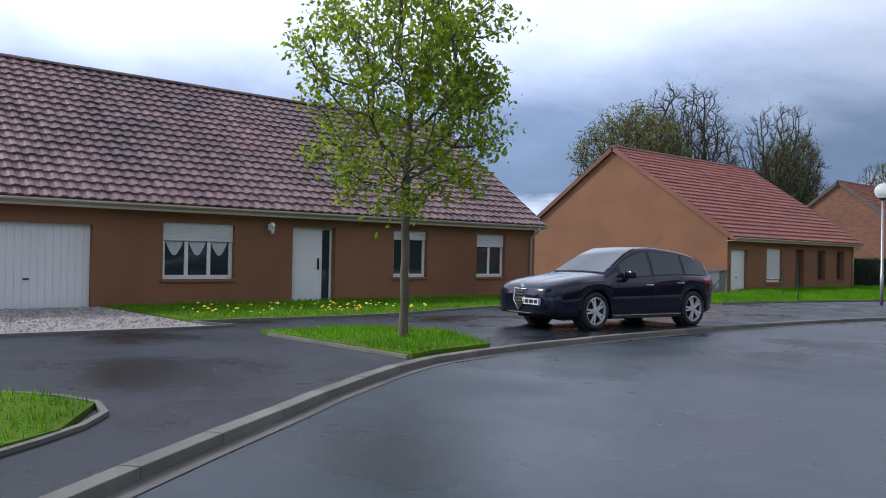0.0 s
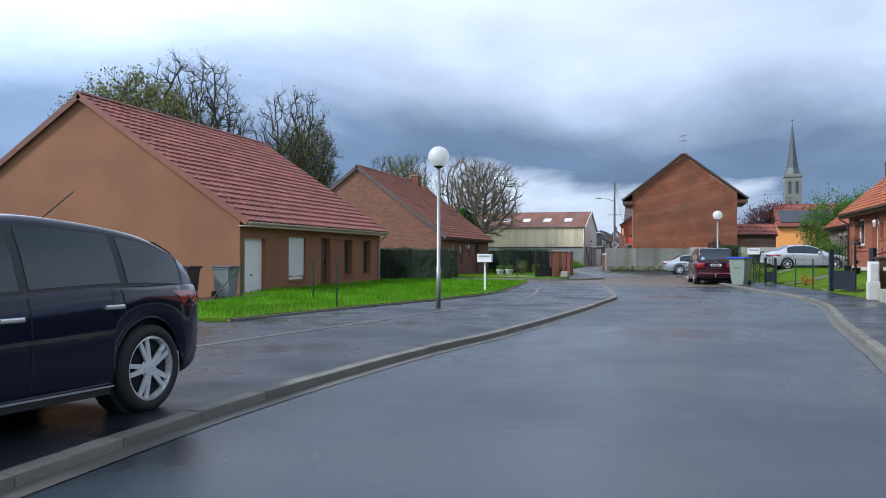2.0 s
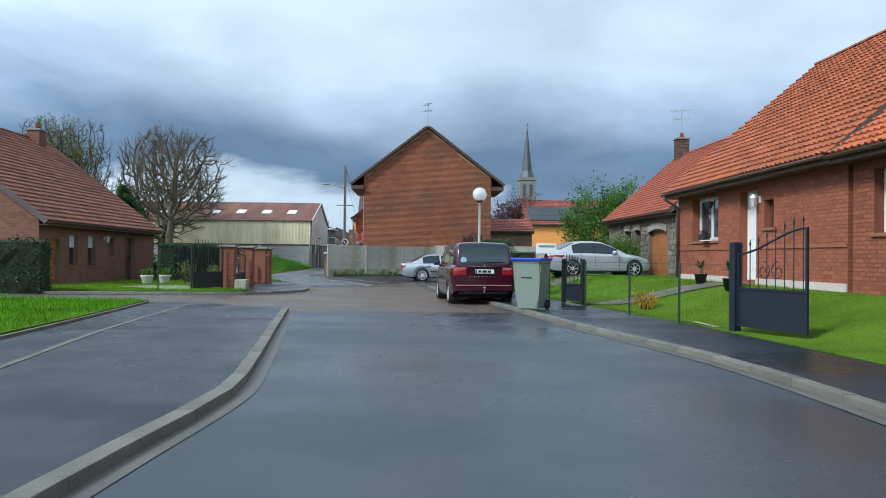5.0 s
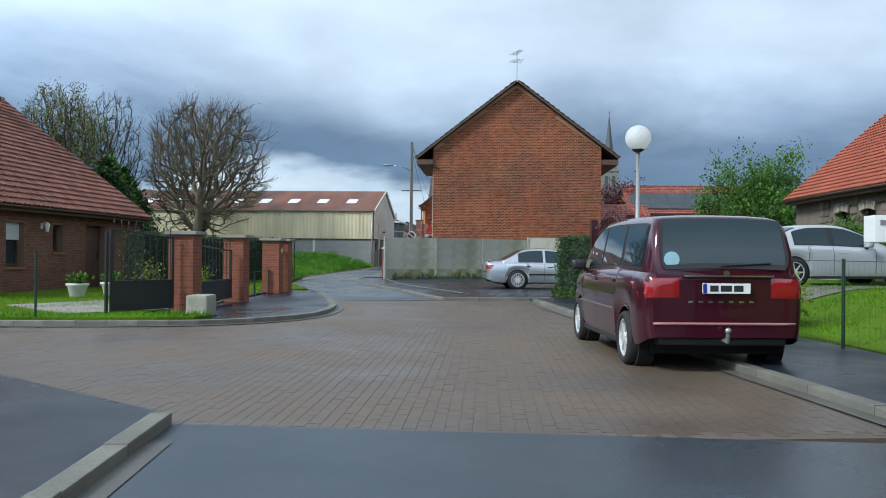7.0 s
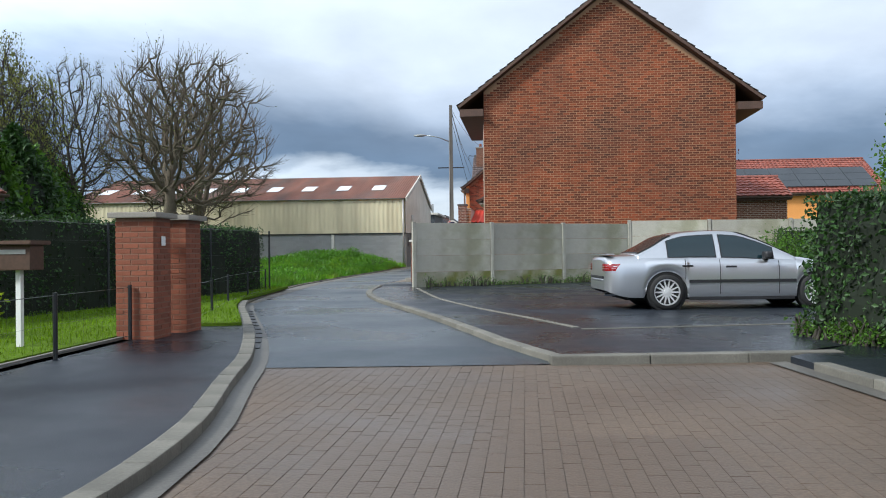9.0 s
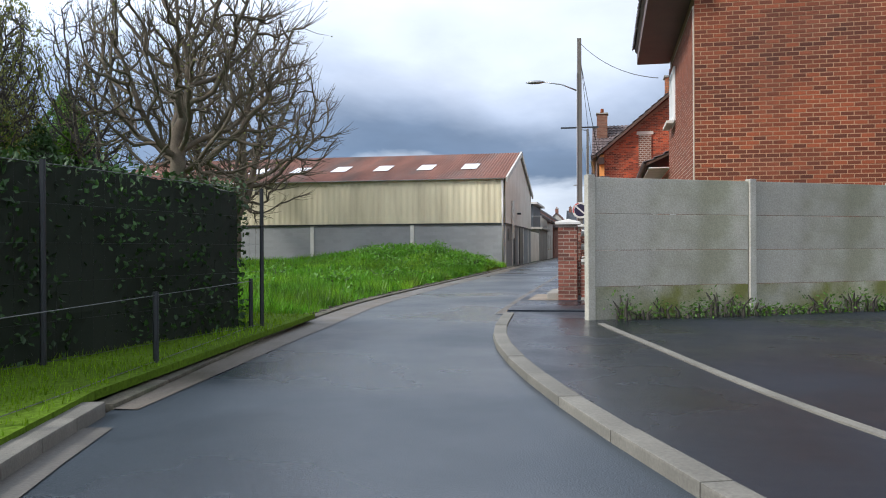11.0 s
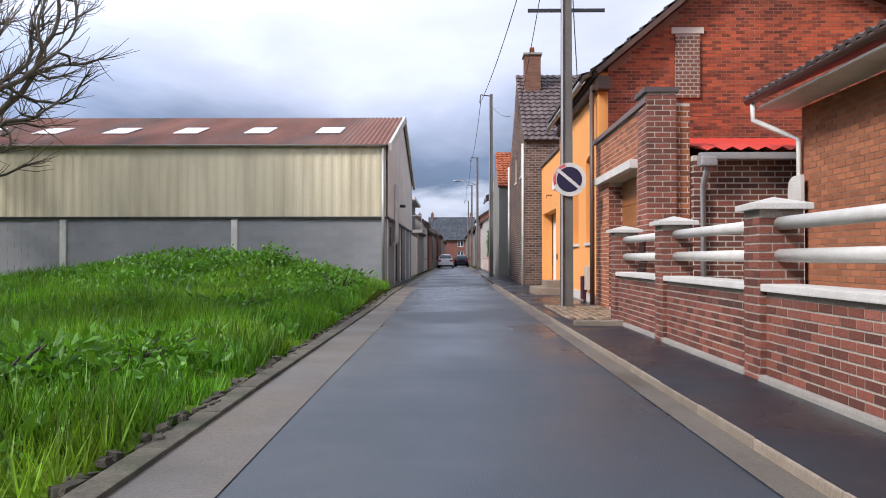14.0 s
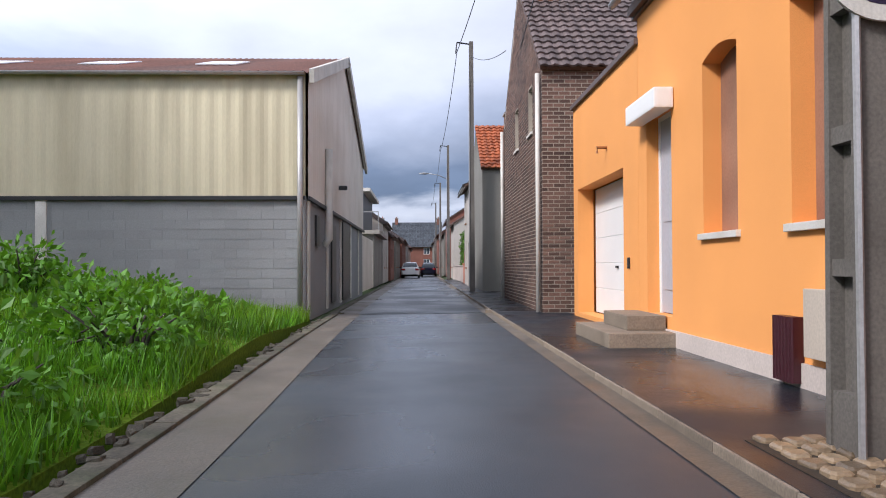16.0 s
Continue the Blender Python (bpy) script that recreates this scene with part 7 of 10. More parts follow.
# burgundy people carrier
burg = paint("burgundy_paint", (0.046, 0.005, 0.015), 0.2, 0.3)
VAN = dict(len_f=2.16, len_r=2.20, wb=2.74, r=0.31, sill=0.27, roof_top=1.74, roof_w=0.79, rim=0.74, lift=(0.12, 0.12), crease=False,
    top=[(-2.20, 1.02), (-2.16, 1.11), (-1.0, 1.13), (0.8, 1.12), (1.25, 1.08), (1.7, 0.97), (2.0, 0.85), (2.12, 0.74), (2.16, 0.58)],
    belt=[(-2.20, 1.0), (-2.16, 1.08), (-1.0, 1.10), (0.5, 1.08), (1.2, 1.03), (1.7, 0.90), (2.0, 0.78), (2.16, 0.52)],
    half=[(-2.20, 0.78), (-2.17, 0.84), (-2.1, 0.875), (-1.9, 0.905), (0, 0.92), (1.3, 0.90), (1.8, 0.84), (2.05, 0.70), (2.16, 0.5)],
    roof=[(-2.19, 1.12), (-2.13, 1.36), (-2.03, 1.62), (-1.93, 1.69), (-1.7, 1.72), (-0.5, 1.74), (0.2, 1.715), (0.6, 1.60), (1.05, 1.32), (1.5, 1.03)],
    windows=[(0.02, 1.05), (-0.98, -0.06), (-1.86, -1.10)], screens=[(1.40, 0.42), (-2.178, -2.0)], doors=(0.95, 0.0, -1.02), handles=(0.15, -0.85), mirror=0.98, mirror_mat=M["black_plastic"], strip=(0.62, 0.022, CHROME))
van, v_body, v_cab, V = car("people_carrier", pose(53.43, 1.73, 0.0, 0, 0, 4.8), "burgundy people carrier parked half on the pavement", "van", burg, VAN, 7)
for s in (-1, 1):
    wrap_light(v_body, "tail_light", V, s, 0.50, 0.895, 0.82, 1.03, LAMP_RED, "red wrap-round tail light", out=0.012)
    part("headlight", boxes((1.95, 2.06, min(s * 0.42, s * 0.76), max(s * 0.42, s * 0.76), 0.68, 0.82), bevel=0.03), LAMP_GLASS, v_body)
part("sticker", lathe(bmesh.new(), [(0.001, -2.192), (0.085, -2.190), (0.085, -2.184)], 20, axis="x", centre=(0, 0.58, 1.235)), mat("pale_blue_sticker", (0.35, 0.55, 0.62), 0.4), v_cab, "round pale blue sticker on the glass")
plate(v_body, -2.235, 0.925, -1)
part("boot_trim", boxes((-2.235, -2.205, -0.52, 0.46, 1.05, 1.066)), CHROME, v_body)
part("badge", lathe(bmesh.new(), [(0.035, -2.24), (0.035, -2.225)], 14, axis="x", centre=(0, 0, 1.085)), CHROME, v_body)
part("bumper_strip", tube(bmesh.new(), [(V["end_x"](abs(y), 0.54, -1) - 0.004, y, 0.54) for y in [-0.86 + 0.0956 * k for k in range(19)]], 0.017, 6), mat("pink_strip", (0.38, 0.16, 0.17), 0.4), v_body, "thin pale pink strip on the bumper", smooth=True)
part("lower_valance", boxes((-2.13, -1.95, -0.7, 0.7, 0.30, 0.38), bevel=0.02), M["black_plastic"], v_body)
part("tow_bar", tube(bmesh.new(), [(-2.0, 0, 0.36), (-2.28, 0, 0.36), (-2.3, 0, 0.44)], 0.025, 8), M["steel"], v_body)
part("tow_ball", lathe(bmesh.new(), [(0.01, 0.44), (0.035, 0.46), (0.035, 0.49), (0.01, 0.51)], 12, centre=(-2.3, 0, 0)), M["steel"], v_body, smooth=True)
part("rear_wiper", tube(bmesh.new(), [(-2.215, 0.05, 1.17), (-2.20, -0.5, 1.2)], 0.01, 5), M["iron"], v_cab)
for k in range(7):
    part("maker_bar", boxes((-2.232, -2.226, 0.36 - 0.11 * k, 0.41 - 0.11 * k, 0.77, 0.79)), CHROME, v_body)

# silver saloon
silver = paint("silver_paint", (0.62, 0.63, 0.65), 0.8, 0.28)
SAL = dict(len_f=2.20, len_r=2.42, wb=2.70, r=0.315, sill=0.22, roof_top=1.41, roof_w=0.66, rim=0.76, lift=(0.12, 0.13), pale_pillars=True,
    top=[(-2.42, 0.90), (-2.38, 0.955), (-2.2, 0.985), (-1.7, 0.995), (0.4, 0.95), (0.9, 0.95), (1.5, 0.875), (2.0, 0.75), (2.14, 0.66), (2.20, 0.55)],
    belt=[(-2.42, 0.83), (-2.38, 0.88), (-1.2, 0.915), (0.0, 0.89), (0.8, 0.87), (1.6, 0.77), (2.1, 0.62), (2.20, 0.50)],
    half=[(-2.42, 0.60), (-2.40, 0.69), (-2.32, 0.77), (-2.1, 0.82), (-1.2, 0.868), (0, 0.88), (1.2, 0.87), (1.8, 0.82), (2.05, 0.74), (2.15, 0.62), (2.20, 0.45)],
    roof=[(-1.86, 0.985), (-1.55, 1.14), (-1.24, 1.31), (-0.92, 1.385), (-0.42, 1.41), (-0.07, 1.39), (0.28, 1.28), (0.63, 1.12), (1.0, 0.93)],
    windows=[(-0.34, 0.58), (-1.30, -0.46)], screens=[(0.90, 0.02), (-1.80, -1.20)], doors=(0.66, -0.40, -1.02), handles=(-0.20, -0.98), mirror=0.42, strip=(0.48, 0.055, M["black_plastic"]), handle_mat=M["black_plastic"], mirror_mat=M["black_plastic"])
saloon, s_body, s_cab, S = car("saloon_car", pose(71.95, 1.80, 0.05, 0, 0, -83), "silver saloon car parked before the concrete wall", "car", silver, SAL, 14)
for s in (-1, 1):
    tl = wrap_light(s_body, "tail_light", S, s, 0.46, 0.79, 0.70, 0.83, LAMP_RED, "striped red tail light", out=0.012)
    for k in range(2):
        wrap_light(tl, "stripe", S, s, 0.49, 0.788, 0.738 + 0.042 * k, 0.746 + 0.042 * k, silver, out=0.034, rows=1)
    wrap_light(s_body, "bumper_strip", S, s, 0.0, 0.83, 0.555, 0.605, M["black_plastic"], out=0.016, rows=2)
part("bumper_step", tube(bmesh.new(), [(S["end_x"](abs(y), 0.53, -1) + 0.012, y, 0.53) for y in [-0.81 + 0.09 * k for k in range(19)]], 0.028, 8), silver, s_body, smooth=True)
plate(s_body, -2.40, 0.46, -1)
part("spoiler", boxes((-2.40, -2.24, -0.66, 0.66, 0.985, 1.012), bevel=0.012), silver, s_body)
part("exhaust", tube(bmesh.new(), [(-2.2, -0.5, 0.27), (-2.40, -0.5, 0.27)], 0.03, 10), CHROME, s_body)

# silver saloon in the stone house's drive
silver2 = paint("pale_silver_paint", (0.55, 0.57, 0.59), 0.4, 0.3)
coupe, c_body, c_cab, C2 = car("saloon_car", pose(62.3, -4.0, 0.60, 0, 0, -78), "silver saloon car in the drive of the stone house", "car", silver2, dict(SAL, roof=[(-2.0, 0.985), (-1.6, 1.16), (-1.24, 1.32), (-0.92, 1.39), (-0.42, 1.41), (-0.07, 1.39), (0.28, 1.28), (0.63, 1.12), (1.0, 0.93)], strip=None, pale_pillars=False, handle_mat=silver2, mirror_mat=silver2), 7)
for s in (-1, 1):
    wrap_light(c_body, "tail_light", C2, s, 0.44, 0.835, 0.73, 0.85, LAMP_RED, out=0.012)
    wrap_light(c_body, "headlight", C2, s, 0.42, 0.78, 0.58, 0.68, LAMP_GLASS, end=1)

# cars far down the street
white_p = paint("white_car_paint", (0.70, 0.70, 0.70), 0.0, 0.3)
for x, y, turn, pnt, lab in ((174.0, 12.95, 0, white_p, "white hatchback far down the street"), (186.0, 11.2, 0, navy, "dark car far down the street")):
    far, f_body, f_cab, FC = car("hatchback", pose(x, y, 0, 0, 0, turn), lab, "car", pnt, dict(SAL, roof=[(-2.3, 0.98), (-2.0, 1.2), (-1.4, 1.40), (-0.8, 1.44), (-0.4, 1.44), (-0.07, 1.40), (0.28, 1.28), (0.63, 1.12), (1.0, 0.93)], roof_top=1.44, screens=[(0.90, 0.02), (-2.25, -1.6)], strip=None, handle_mat=pnt), 5)
    for s in (-1, 1):
        wrap_light(f_body, "tail_light", FC, s, 0.44, 0.83, 0.70, 0.88, LAMP_RED, out=0.012)


# ---- wheelie bins ----
def wheelie_bin(x, y, z, turn, label, body_mat, lid_mat, h=1.0):
    b = thing("wheelie_bin", pose(x, y, z, 0, 0, turn), label, "bin", "wheelie bins")
    bm = bmesh.new()
    rings = []
    for zz, a, c in ((0.03, 0.225, 0.235), (0.3, 0.248, 0.262), (0.64, 0.276, 0.29), (h - 0.12, 0.298, 0.315), (h - 0.1, 0.31, 0.33), (h - 0.05, 0.31, 0.33)):
        rings.append([bm.verts.new((sx * a, sy * c, zz)) for sx, sy in ((-1, -1), (1, -1), (1, 1), (-1, 1))])
    for p, q in zip(rings, rings[1:]):
        for i in range(4):
            bm.faces.new((p[i], p[(i + 1) % 4], q[(i + 1) % 4], q[i]))
    bm.faces.new(rings[0][::-1]); bm.faces.new(rings[-1])
    bmesh.ops.bevel(bm, geom=[e for e in bm.edges if abs(e.verts[0].co.z - e.verts[1].co.z) > 0.02], offset=0.035, segments=2, affect="EDGES")
    part("body", bm, body_mat, b)
    lid = boxes((-0.33, 0.36, -0.35, 0.35, h - 0.05, h), bevel=0.02)
    for v in lid.verts:
        if v.co.z > h - 0.02:
            v.co.z += 0.05 * (1 - (v.co.y / 0.35) ** 2)
    part("lid", lid, lid_mat, b)
    part("handle", tube(bmesh.new(), [(-0.36, -0.25, h - 0.06), (-0.40, -0.25, h - 0.03), (-0.40, 0.25, h - 0.03), (-0.36, 0.25, h - 0.06)], 0.018, 8), body_mat, b)
    for s in (-1, 1):
        part("wheel", lathe(bmesh.new(), [(0.03, s * 0.24), (0.10, s * 0.24), (0.10, s * 0.30), (0.03, s * 0.30)], 20, axis="y", centre=(-0.23, 0, 0.10)), M["rubber"], b, "black bin wheel")
    part("grip_slot", boxes((0.27, 0.286, -0.12, 0.12, 0.66, 0.685)), M["black_plastic"], b)
    return b


grey_bin = mat("grey_green_plastic", (0.205, 0.245, 0.205), 0.45, 0.05, 1.5, 60, 0.04, 0.03)
blue_lid = mat("blue_plastic", (0.012, 0.05, 0.55), 0.4, 0.06, 2.0)
big_bin = wheelie_bin(48.3, 0.66, 0.085, 150, "grey-green wheelie bin with blue lid on the kerb", grey_bin, blue_lid, 1.08)
big_bin.scale = (1.13, 1.13, 1.13)
wheelie_bin(32.75, 16.6, 0.075, -90, "grey wheelie bin with dark lid beside the gable", mat("grey_plastic", (0.20, 0.22, 0.22), 0.5), M["slate"], 0.95)
wheelie_bin(32.0, 17.5, 0.075, -90, "dark wheelie bin beside the gable", mat("brown_plastic", (0.05, 0.035, 0.03), 0.5), M["black_plastic"], 0.95)


# ---- plants ----
def in_outline(px, py, outline):
    inside = np.zeros(len(px), bool)
    for (x0, y0), (x1, y1) in zip(outline, outline[1:] + outline[:1]):
        cross = (y0 > py) != (y1 > py)
        inside ^= cross & (px < (x1 - x0) * (py - y0) / (y1 - y0 + 1e-12) + x0)
    return inside


def grass(name, outline, z, density, height, width, label, material=None, seed=1, parent=None, patch=0.35):
    """Loose blades, bent and leaning, strewn over an outline. z: a height or a function of x and y."""
    rs = np.random.RandomState(seed)
    xs, ys = [p[0] for p in outline], [p[1] for p in outline]
    n = int((max(xs) - min(xs)) * (max(ys) - min(ys)) * density)
    px, py = rs.uniform(min(xs), max(xs), n), rs.uniform(min(ys), max(ys), n)
    keep = in_outline(px, py, outline)
    px, py = px[keep], py[keep]
    n = len(px)
    tuft = 1 + patch * (np.sin(px * 1.7 + 1.3 * np.sin(py * 1.1)) * np.sin(py * 2.1 + 0.7) + 0.6 * np.sin(px * 4.3 + py * 3.1))
    h = height * rs.uniform(0.55, 1.25, n) * np.clip(tuft, 0.35, 1.9)
    a, lean = rs.uniform(0, 2 * np.pi, n), h * rs.uniform(0.1, 0.6, n)
    b = rs.uniform(0, 2 * np.pi, n)
    w = width * rs.uniform(0.6, 1.3, n)
    pz = np.array([z(x, y) for x, y in zip(px, py)]) if callable(z) else np.full(n, float(z))
    v = np.empty((n, 3, 3))
    v[:, 0] = np.stack([px - w * np.cos(a) / 2, py - w * np.sin(a) / 2, pz], 1)
    v[:, 1] = np.stack([px + w * np.cos(a) / 2, py + w * np.sin(a) / 2, pz], 1)
    v[:, 2] = np.stack([px + lean * np.cos(b), py + lean * np.sin(b), pz + h], 1)
    me = bpy.data.meshes.new(name)
    me.from_pydata(v.reshape(-1, 3), [], np.arange(3 * n).reshape(-1, 3).tolist())
    me.materials.append(material or M["grass"])
    ob = new(name, me)
    ob.parent = parent
    return tagged(ob, label, "grass", kind="stuff")


def leaf_mesh(name, centres, size, material, seed, droop=0.2, ratio=0.55, flat=None):
    """Small folded leaves, four-cornered, one at each centre, turned at random."""
    rs = np.random.RandomState(seed)
    c = np.asarray(centres, float)
    n = len(c)
    d = rs.normal(size=(n, 3)); d[:, 2] -= droop
    if flat is not None:
        d[:, 2] *= flat
    d /= np.linalg.norm(d, axis=1)[:, None] + 1e-9
    s = np.cross(d, rs.normal(size=(n, 3)))
    s /= np.linalg.norm(s, axis=1)[:, None] + 1e-9
    l = (size * rs.uniform(0.6, 1.3, n))[:, None]
    up = np.cross(s, d)
    v = np.stack([c, c + d * l * 0.55 + s * l * ratio / 2 + up * l * 0.08, c + d * l, c + d * l * 0.55 - s * l * ratio / 2 + up * l * 0.08], 1)
    me = bpy.data.meshes.new(name)
    me.from_pydata(v.reshape(-1, 3), [], np.arange(4 * n).reshape(-1, 4).tolist())
    me.materials.append(material)
    return me


def grow(rng, start, way, length, radius, level, levels, out, tips, spread, kids, up, wander, shrink, leafy=False):
    """One branch as a bent, tapering tube, then its side branches."""
    steps = 4 if level < 2 else 3
    path, p, d = [start.copy()], start.copy(), way.normalized()
    for k in range(steps):
        d = (d + Vector((rng.gauss(0, wander), rng.gauss(0, wander), rng.gauss(0, wander) + up))).normalized()
        p = p + d * (length / steps)
        path.append(p.copy())
    end = 0.45 if level < levels else 0.25
    out.append((path, [radius * (1 - (1 - end) * k / steps) for k in range(steps + 1)], 7 if level == 0 else (5 if level < 3 else 3)))
    if level >= levels:
        tips += path[1:]
        return
    n = kids[min(level, len(kids) - 1)]
    for k in range(n):
        t = 0.35 + 0.65 * (k + rng.random()) / n if level else 0.45 + 0.55 * (k + rng.random() * 0.6) / n
        t = min(t, 0.999) * steps
        i = int(t)
        base = path[i].lerp(path[i + 1], t - i)
        axis = (path[i + 1] - path[i]).normalized()
        side = axis.cross(Vector((rng.gauss(0, 1), rng.gauss(0, 1), rng.gauss(0, 1)))).normalized()
        ang = radians(rng.uniform(*spread))
        grow(rng, base, axis * math.cos(ang) + side * math.sin(ang), length * shrink * rng.uniform(0.7, 1.15), max(radius * (1 - (1 - end) * t / steps) * 0.60, 0.007 if leafy else 0.015), level + 1, levels, out, tips, spread, kids, up, wander, shrink, leafy)


def skeleton_mesh(name, branches, material):
    verts, faces = [], []
    for path, radii, sides in branches:
        first = len(verts)
        for i, p in enumerate(path):
            d = (path[min(i + 1, len(path) - 1)] - path[max(i - 1, 0)]).normalized()
            s = d.cross(Vector((0.3, 0.9, 0.2)))
            s.normalize()
            u = s.cross(d)
            for k in range(sides):
                a = 2 * math.pi * k / sides
                verts.append(p + radii[i] * (math.cos(a) * s + math.sin(a) * u))
        for i in range(len(path) - 1):
            for k in range(sides):
                a, b = first + i * sides + k, first + i * sides + (k + 1) % sides
                faces.append((a, b, b + sides, a + sides))
    return mesh_of(name, verts, faces, material, smooth=True)


def tree_meshes(seed, height, trunk_h, radius, levels=4, kids=(6, 5, 4, 4), spread=(25, 60), up=0.03, wander=0.12, shrink=0.62, bark="bark", leaves=0, leaf=0.12, leaf_mat=None, leaders=4, puff=0.12):
    """Trunk with limbs, fine twigs, and leaves if any: three meshes."""
    rng = random.Random(seed)
    out, tips = [], []
    base = [Vector((0, 0, -0.1))]
    lean = Vector((rng.gauss(0, 0.03), rng.gauss(0, 0.03), 1))
    trunk = [Vector((0, 0, -0.1)), Vector((0, 0, 0.15)), lean * trunk_h * 0.5, lean * trunk_h]
    out.append((trunk, [radius * 1.45, radius * 1.12, radius * 0.95, radius * 0.85], 10))
    first = (height - trunk_h) / (1 + shrink * 0.75 + shrink ** 2 * 0.35)
    for k in range(leaders):
        a = 2 * math.pi * (k + rng.random() * 0.5) / leaders
        tilt = radians(rng.uniform(12, 48)) if k else radians(5)
        way = Vector((math.sin(tilt) * math.cos(a), math.sin(tilt) * math.sin(a), math.cos(tilt)))
        grow(rng, lean * trunk_h * rng.uniform(0.72, 0.99), way, first * rng.uniform(0.75, 1.05), radius * 0.55, 1, levels, out, tips, spread, kids, up, wander, shrink, leaves > 4000)
    top = max(p.z for path, _, _ in out for p in path)
    k = height / top
    for path, _, _ in out:
        for p in path:
            p.z *= k if p.z > 0 else 1
    limbs, twigs = [b for b in out if b[2] > 3], [b for b in out if b[2] == 3]
    res = [skeleton_mesh("trunk", limbs, M[bark]), skeleton_mesh("twigs", twigs, M[bark])]
    if leaves:
        rs = np.random.RandomState(seed)
        t = np.array([(p.x, p.y, p.z) for p in tips])
        pick = t[rs.randint(0, len(t), leaves)] + rs.normal(0, puff, (leaves, 3))
        res.append(leaf_mesh("crown", pick, leaf, leaf_mat, seed))
    else:
        res.append(None)
    return res


def crown_tree(seed, height, trunk_h, radius, crown_r, lean=(0.0, 0.0), bark="bark", attract=1000, fork=0, leaves=0, leaf=0.1, leaf_mat=None, step=0.42, fine=1.0):
    """A tree whose limbs grow towards points strewn in a rounded crown, so that they share the room evenly; limbs thicken where they join."""
    rs = np.random.RandomState(seed)
    zc, rz = (trunk_h * 0.72 + height) / 2, (height - trunk_h * 0.72) / 2
    d = rs.normal(size=(attract, 3))
    d /= np.linalg.norm(d, axis=1)[:, None]
    lump = 1 + 0.10 * np.sin(3 * np.arctan2(d[:, 1], d[:, 0]) + seed) * (1 - d[:, 2] ** 2) + 0.07 * np.sin(5 * d[:, 2] + 2 * d[:, 0] + seed)
    pts = d * (rs.rand(attract) ** (1 / 2.4) * lump)[:, None] * [crown_r, crown_r, rz] + [lean[0] * zc, lean[1] * zc, zc]
    nodes, parent = [], []
    n0 = max(int(trunk_h / step), 2)
    for k in range(n0 + 1):
        z = -0.1 + (trunk_h + 0.1) * k / n0
        bow = 0.10 * radius * math.sin(k * 1.9 + seed)
        nodes.append(np.array([lean[0] * z + bow, lean[1] * z - bow, z])); parent.append(k - 1)
    top = n0
    for q in range(fork):
        # strong limbs leave together where the trunk divides
        a = 2 * math.pi * (q + 0.3 * rs.rand()) / fork + seed
        last = top
        for k in range(6):
            nodes.append(nodes[last] + step * np.array([math.cos(a) * (0.75 - 0.05 * k), math.sin(a) * (0.75 - 0.05 * k), 0.55 + 0.07 * k])); parent.append(last)
            last = len(nodes) - 1
    near = np.full(attract, 1e9); who = np.zeros(attract, int)
    live = np.ones(attract, bool)
    fresh = list(range(n0 // 2, len(nodes)))
    reach = max(crown_r, rz) * 1.2
    for turn in range(110):
        if fresh:
            p = np.array([nodes[i] for i in fresh])
            dist = np.linalg.norm(pts[:, None] - p[None], axis=2)
            j = dist.argmin(1)
            better = dist[np.arange(attract), j] < near
            near = np.where(better, dist[np.arange(attract), j], near); who = np.where(better, np.array(fresh)[j], who)
        live &= near > step * 1.35
        use = live & (near < reach)
        if not use.any():
            break
        reach = max(reach * 0.93, step * 7)
        fresh = []
        for i in np.unique(who[use]):
            v = pts[use & (who == i)] - nodes[i]
            v = (v / np.linalg.norm(v, axis=1)[:, None]).mean(0)
            v += np.array([0, 0, 0.10]) + rs.normal(0, 0.16, 3)
            if parent[i] >= 0:
                back = nodes[i] - nodes[parent[i]]
                v += 0.35 * back / (np.linalg.norm(back) + 1e-9)
            q = nodes[i] + step * v / (np.linalg.norm(v) + 1e-9)
            nodes.append(q); parent.append(i); fresh.append(len(nodes) - 1)
    n = len(nodes)
    load = np.zeros(n)
    kids = [[] for _ in range(n)]
    for i in range(n - 1, 0, -1):
        if not kids[i]:
            load[i] = 1.0
        load[parent[i]] += load[i]
        kids[parent[i]].append(i)
    rad = 0.017 * fine + radius * 0.85 * (load / load[0]) ** 0.46
    rad[:2] *= (1.5, 1.15)
    limbs, twigs, tips = [], [], []
    starts = [(0, None)]
    while starts:
        i, root = starts.pop()
        chain = [] if root is None else [root]
        while True:
            chain.append(i)
            if not kids[i]:
                break
            ks = sorted(kids[i], key=lambda c: -load[c])
            starts += [(c, i) for c in ks[1:]]
            i = ks[0]
        own = chain[1] if root is not None and len(chain) > 1 else chain[0]
        limbs.append(([Vector(nodes[c]) for c in chain], [float(min(rad[c], rad[own]) if c == root else rad[c]) for c in chain], 10 if rad[own] > 0.2 else (6 if rad[own] > 0.06 else 4)))
    out_c = np.array([lean[0] * zc, lean[1] * zc, zc - rz * 0.6])
    for i in range(n0 + 1, n):
        m = 7 if not kids[i] else (2 if load[i] < 4 else (1 if load[i] < 10 else 0))
        for k in range(m):
            back = nodes[i] - nodes[parent[i]]
            away = nodes[i] - out_c
            v = 0.9 * back / step + 0.7 * away / (np.linalg.norm(away) + 1e-9) + rs.normal(0, 0.5, 3) + [0, 0, 0.12]
            v /= np.linalg.norm(v)
            L = fine * rs.uniform(0.45, 1.15)
            bendv = rs.normal(0, 0.12, 3) + [0, 0, 0.1]
            path = [Vector(nodes[i]), Vector(nodes[i] + v * L * 0.5), Vector(nodes[i] + v * L + bendv * L)]
            twigs.append((path, [0.016 * fine, 0.013 * fine, 0.007 * fine], 3))
            tips.append(path[2])
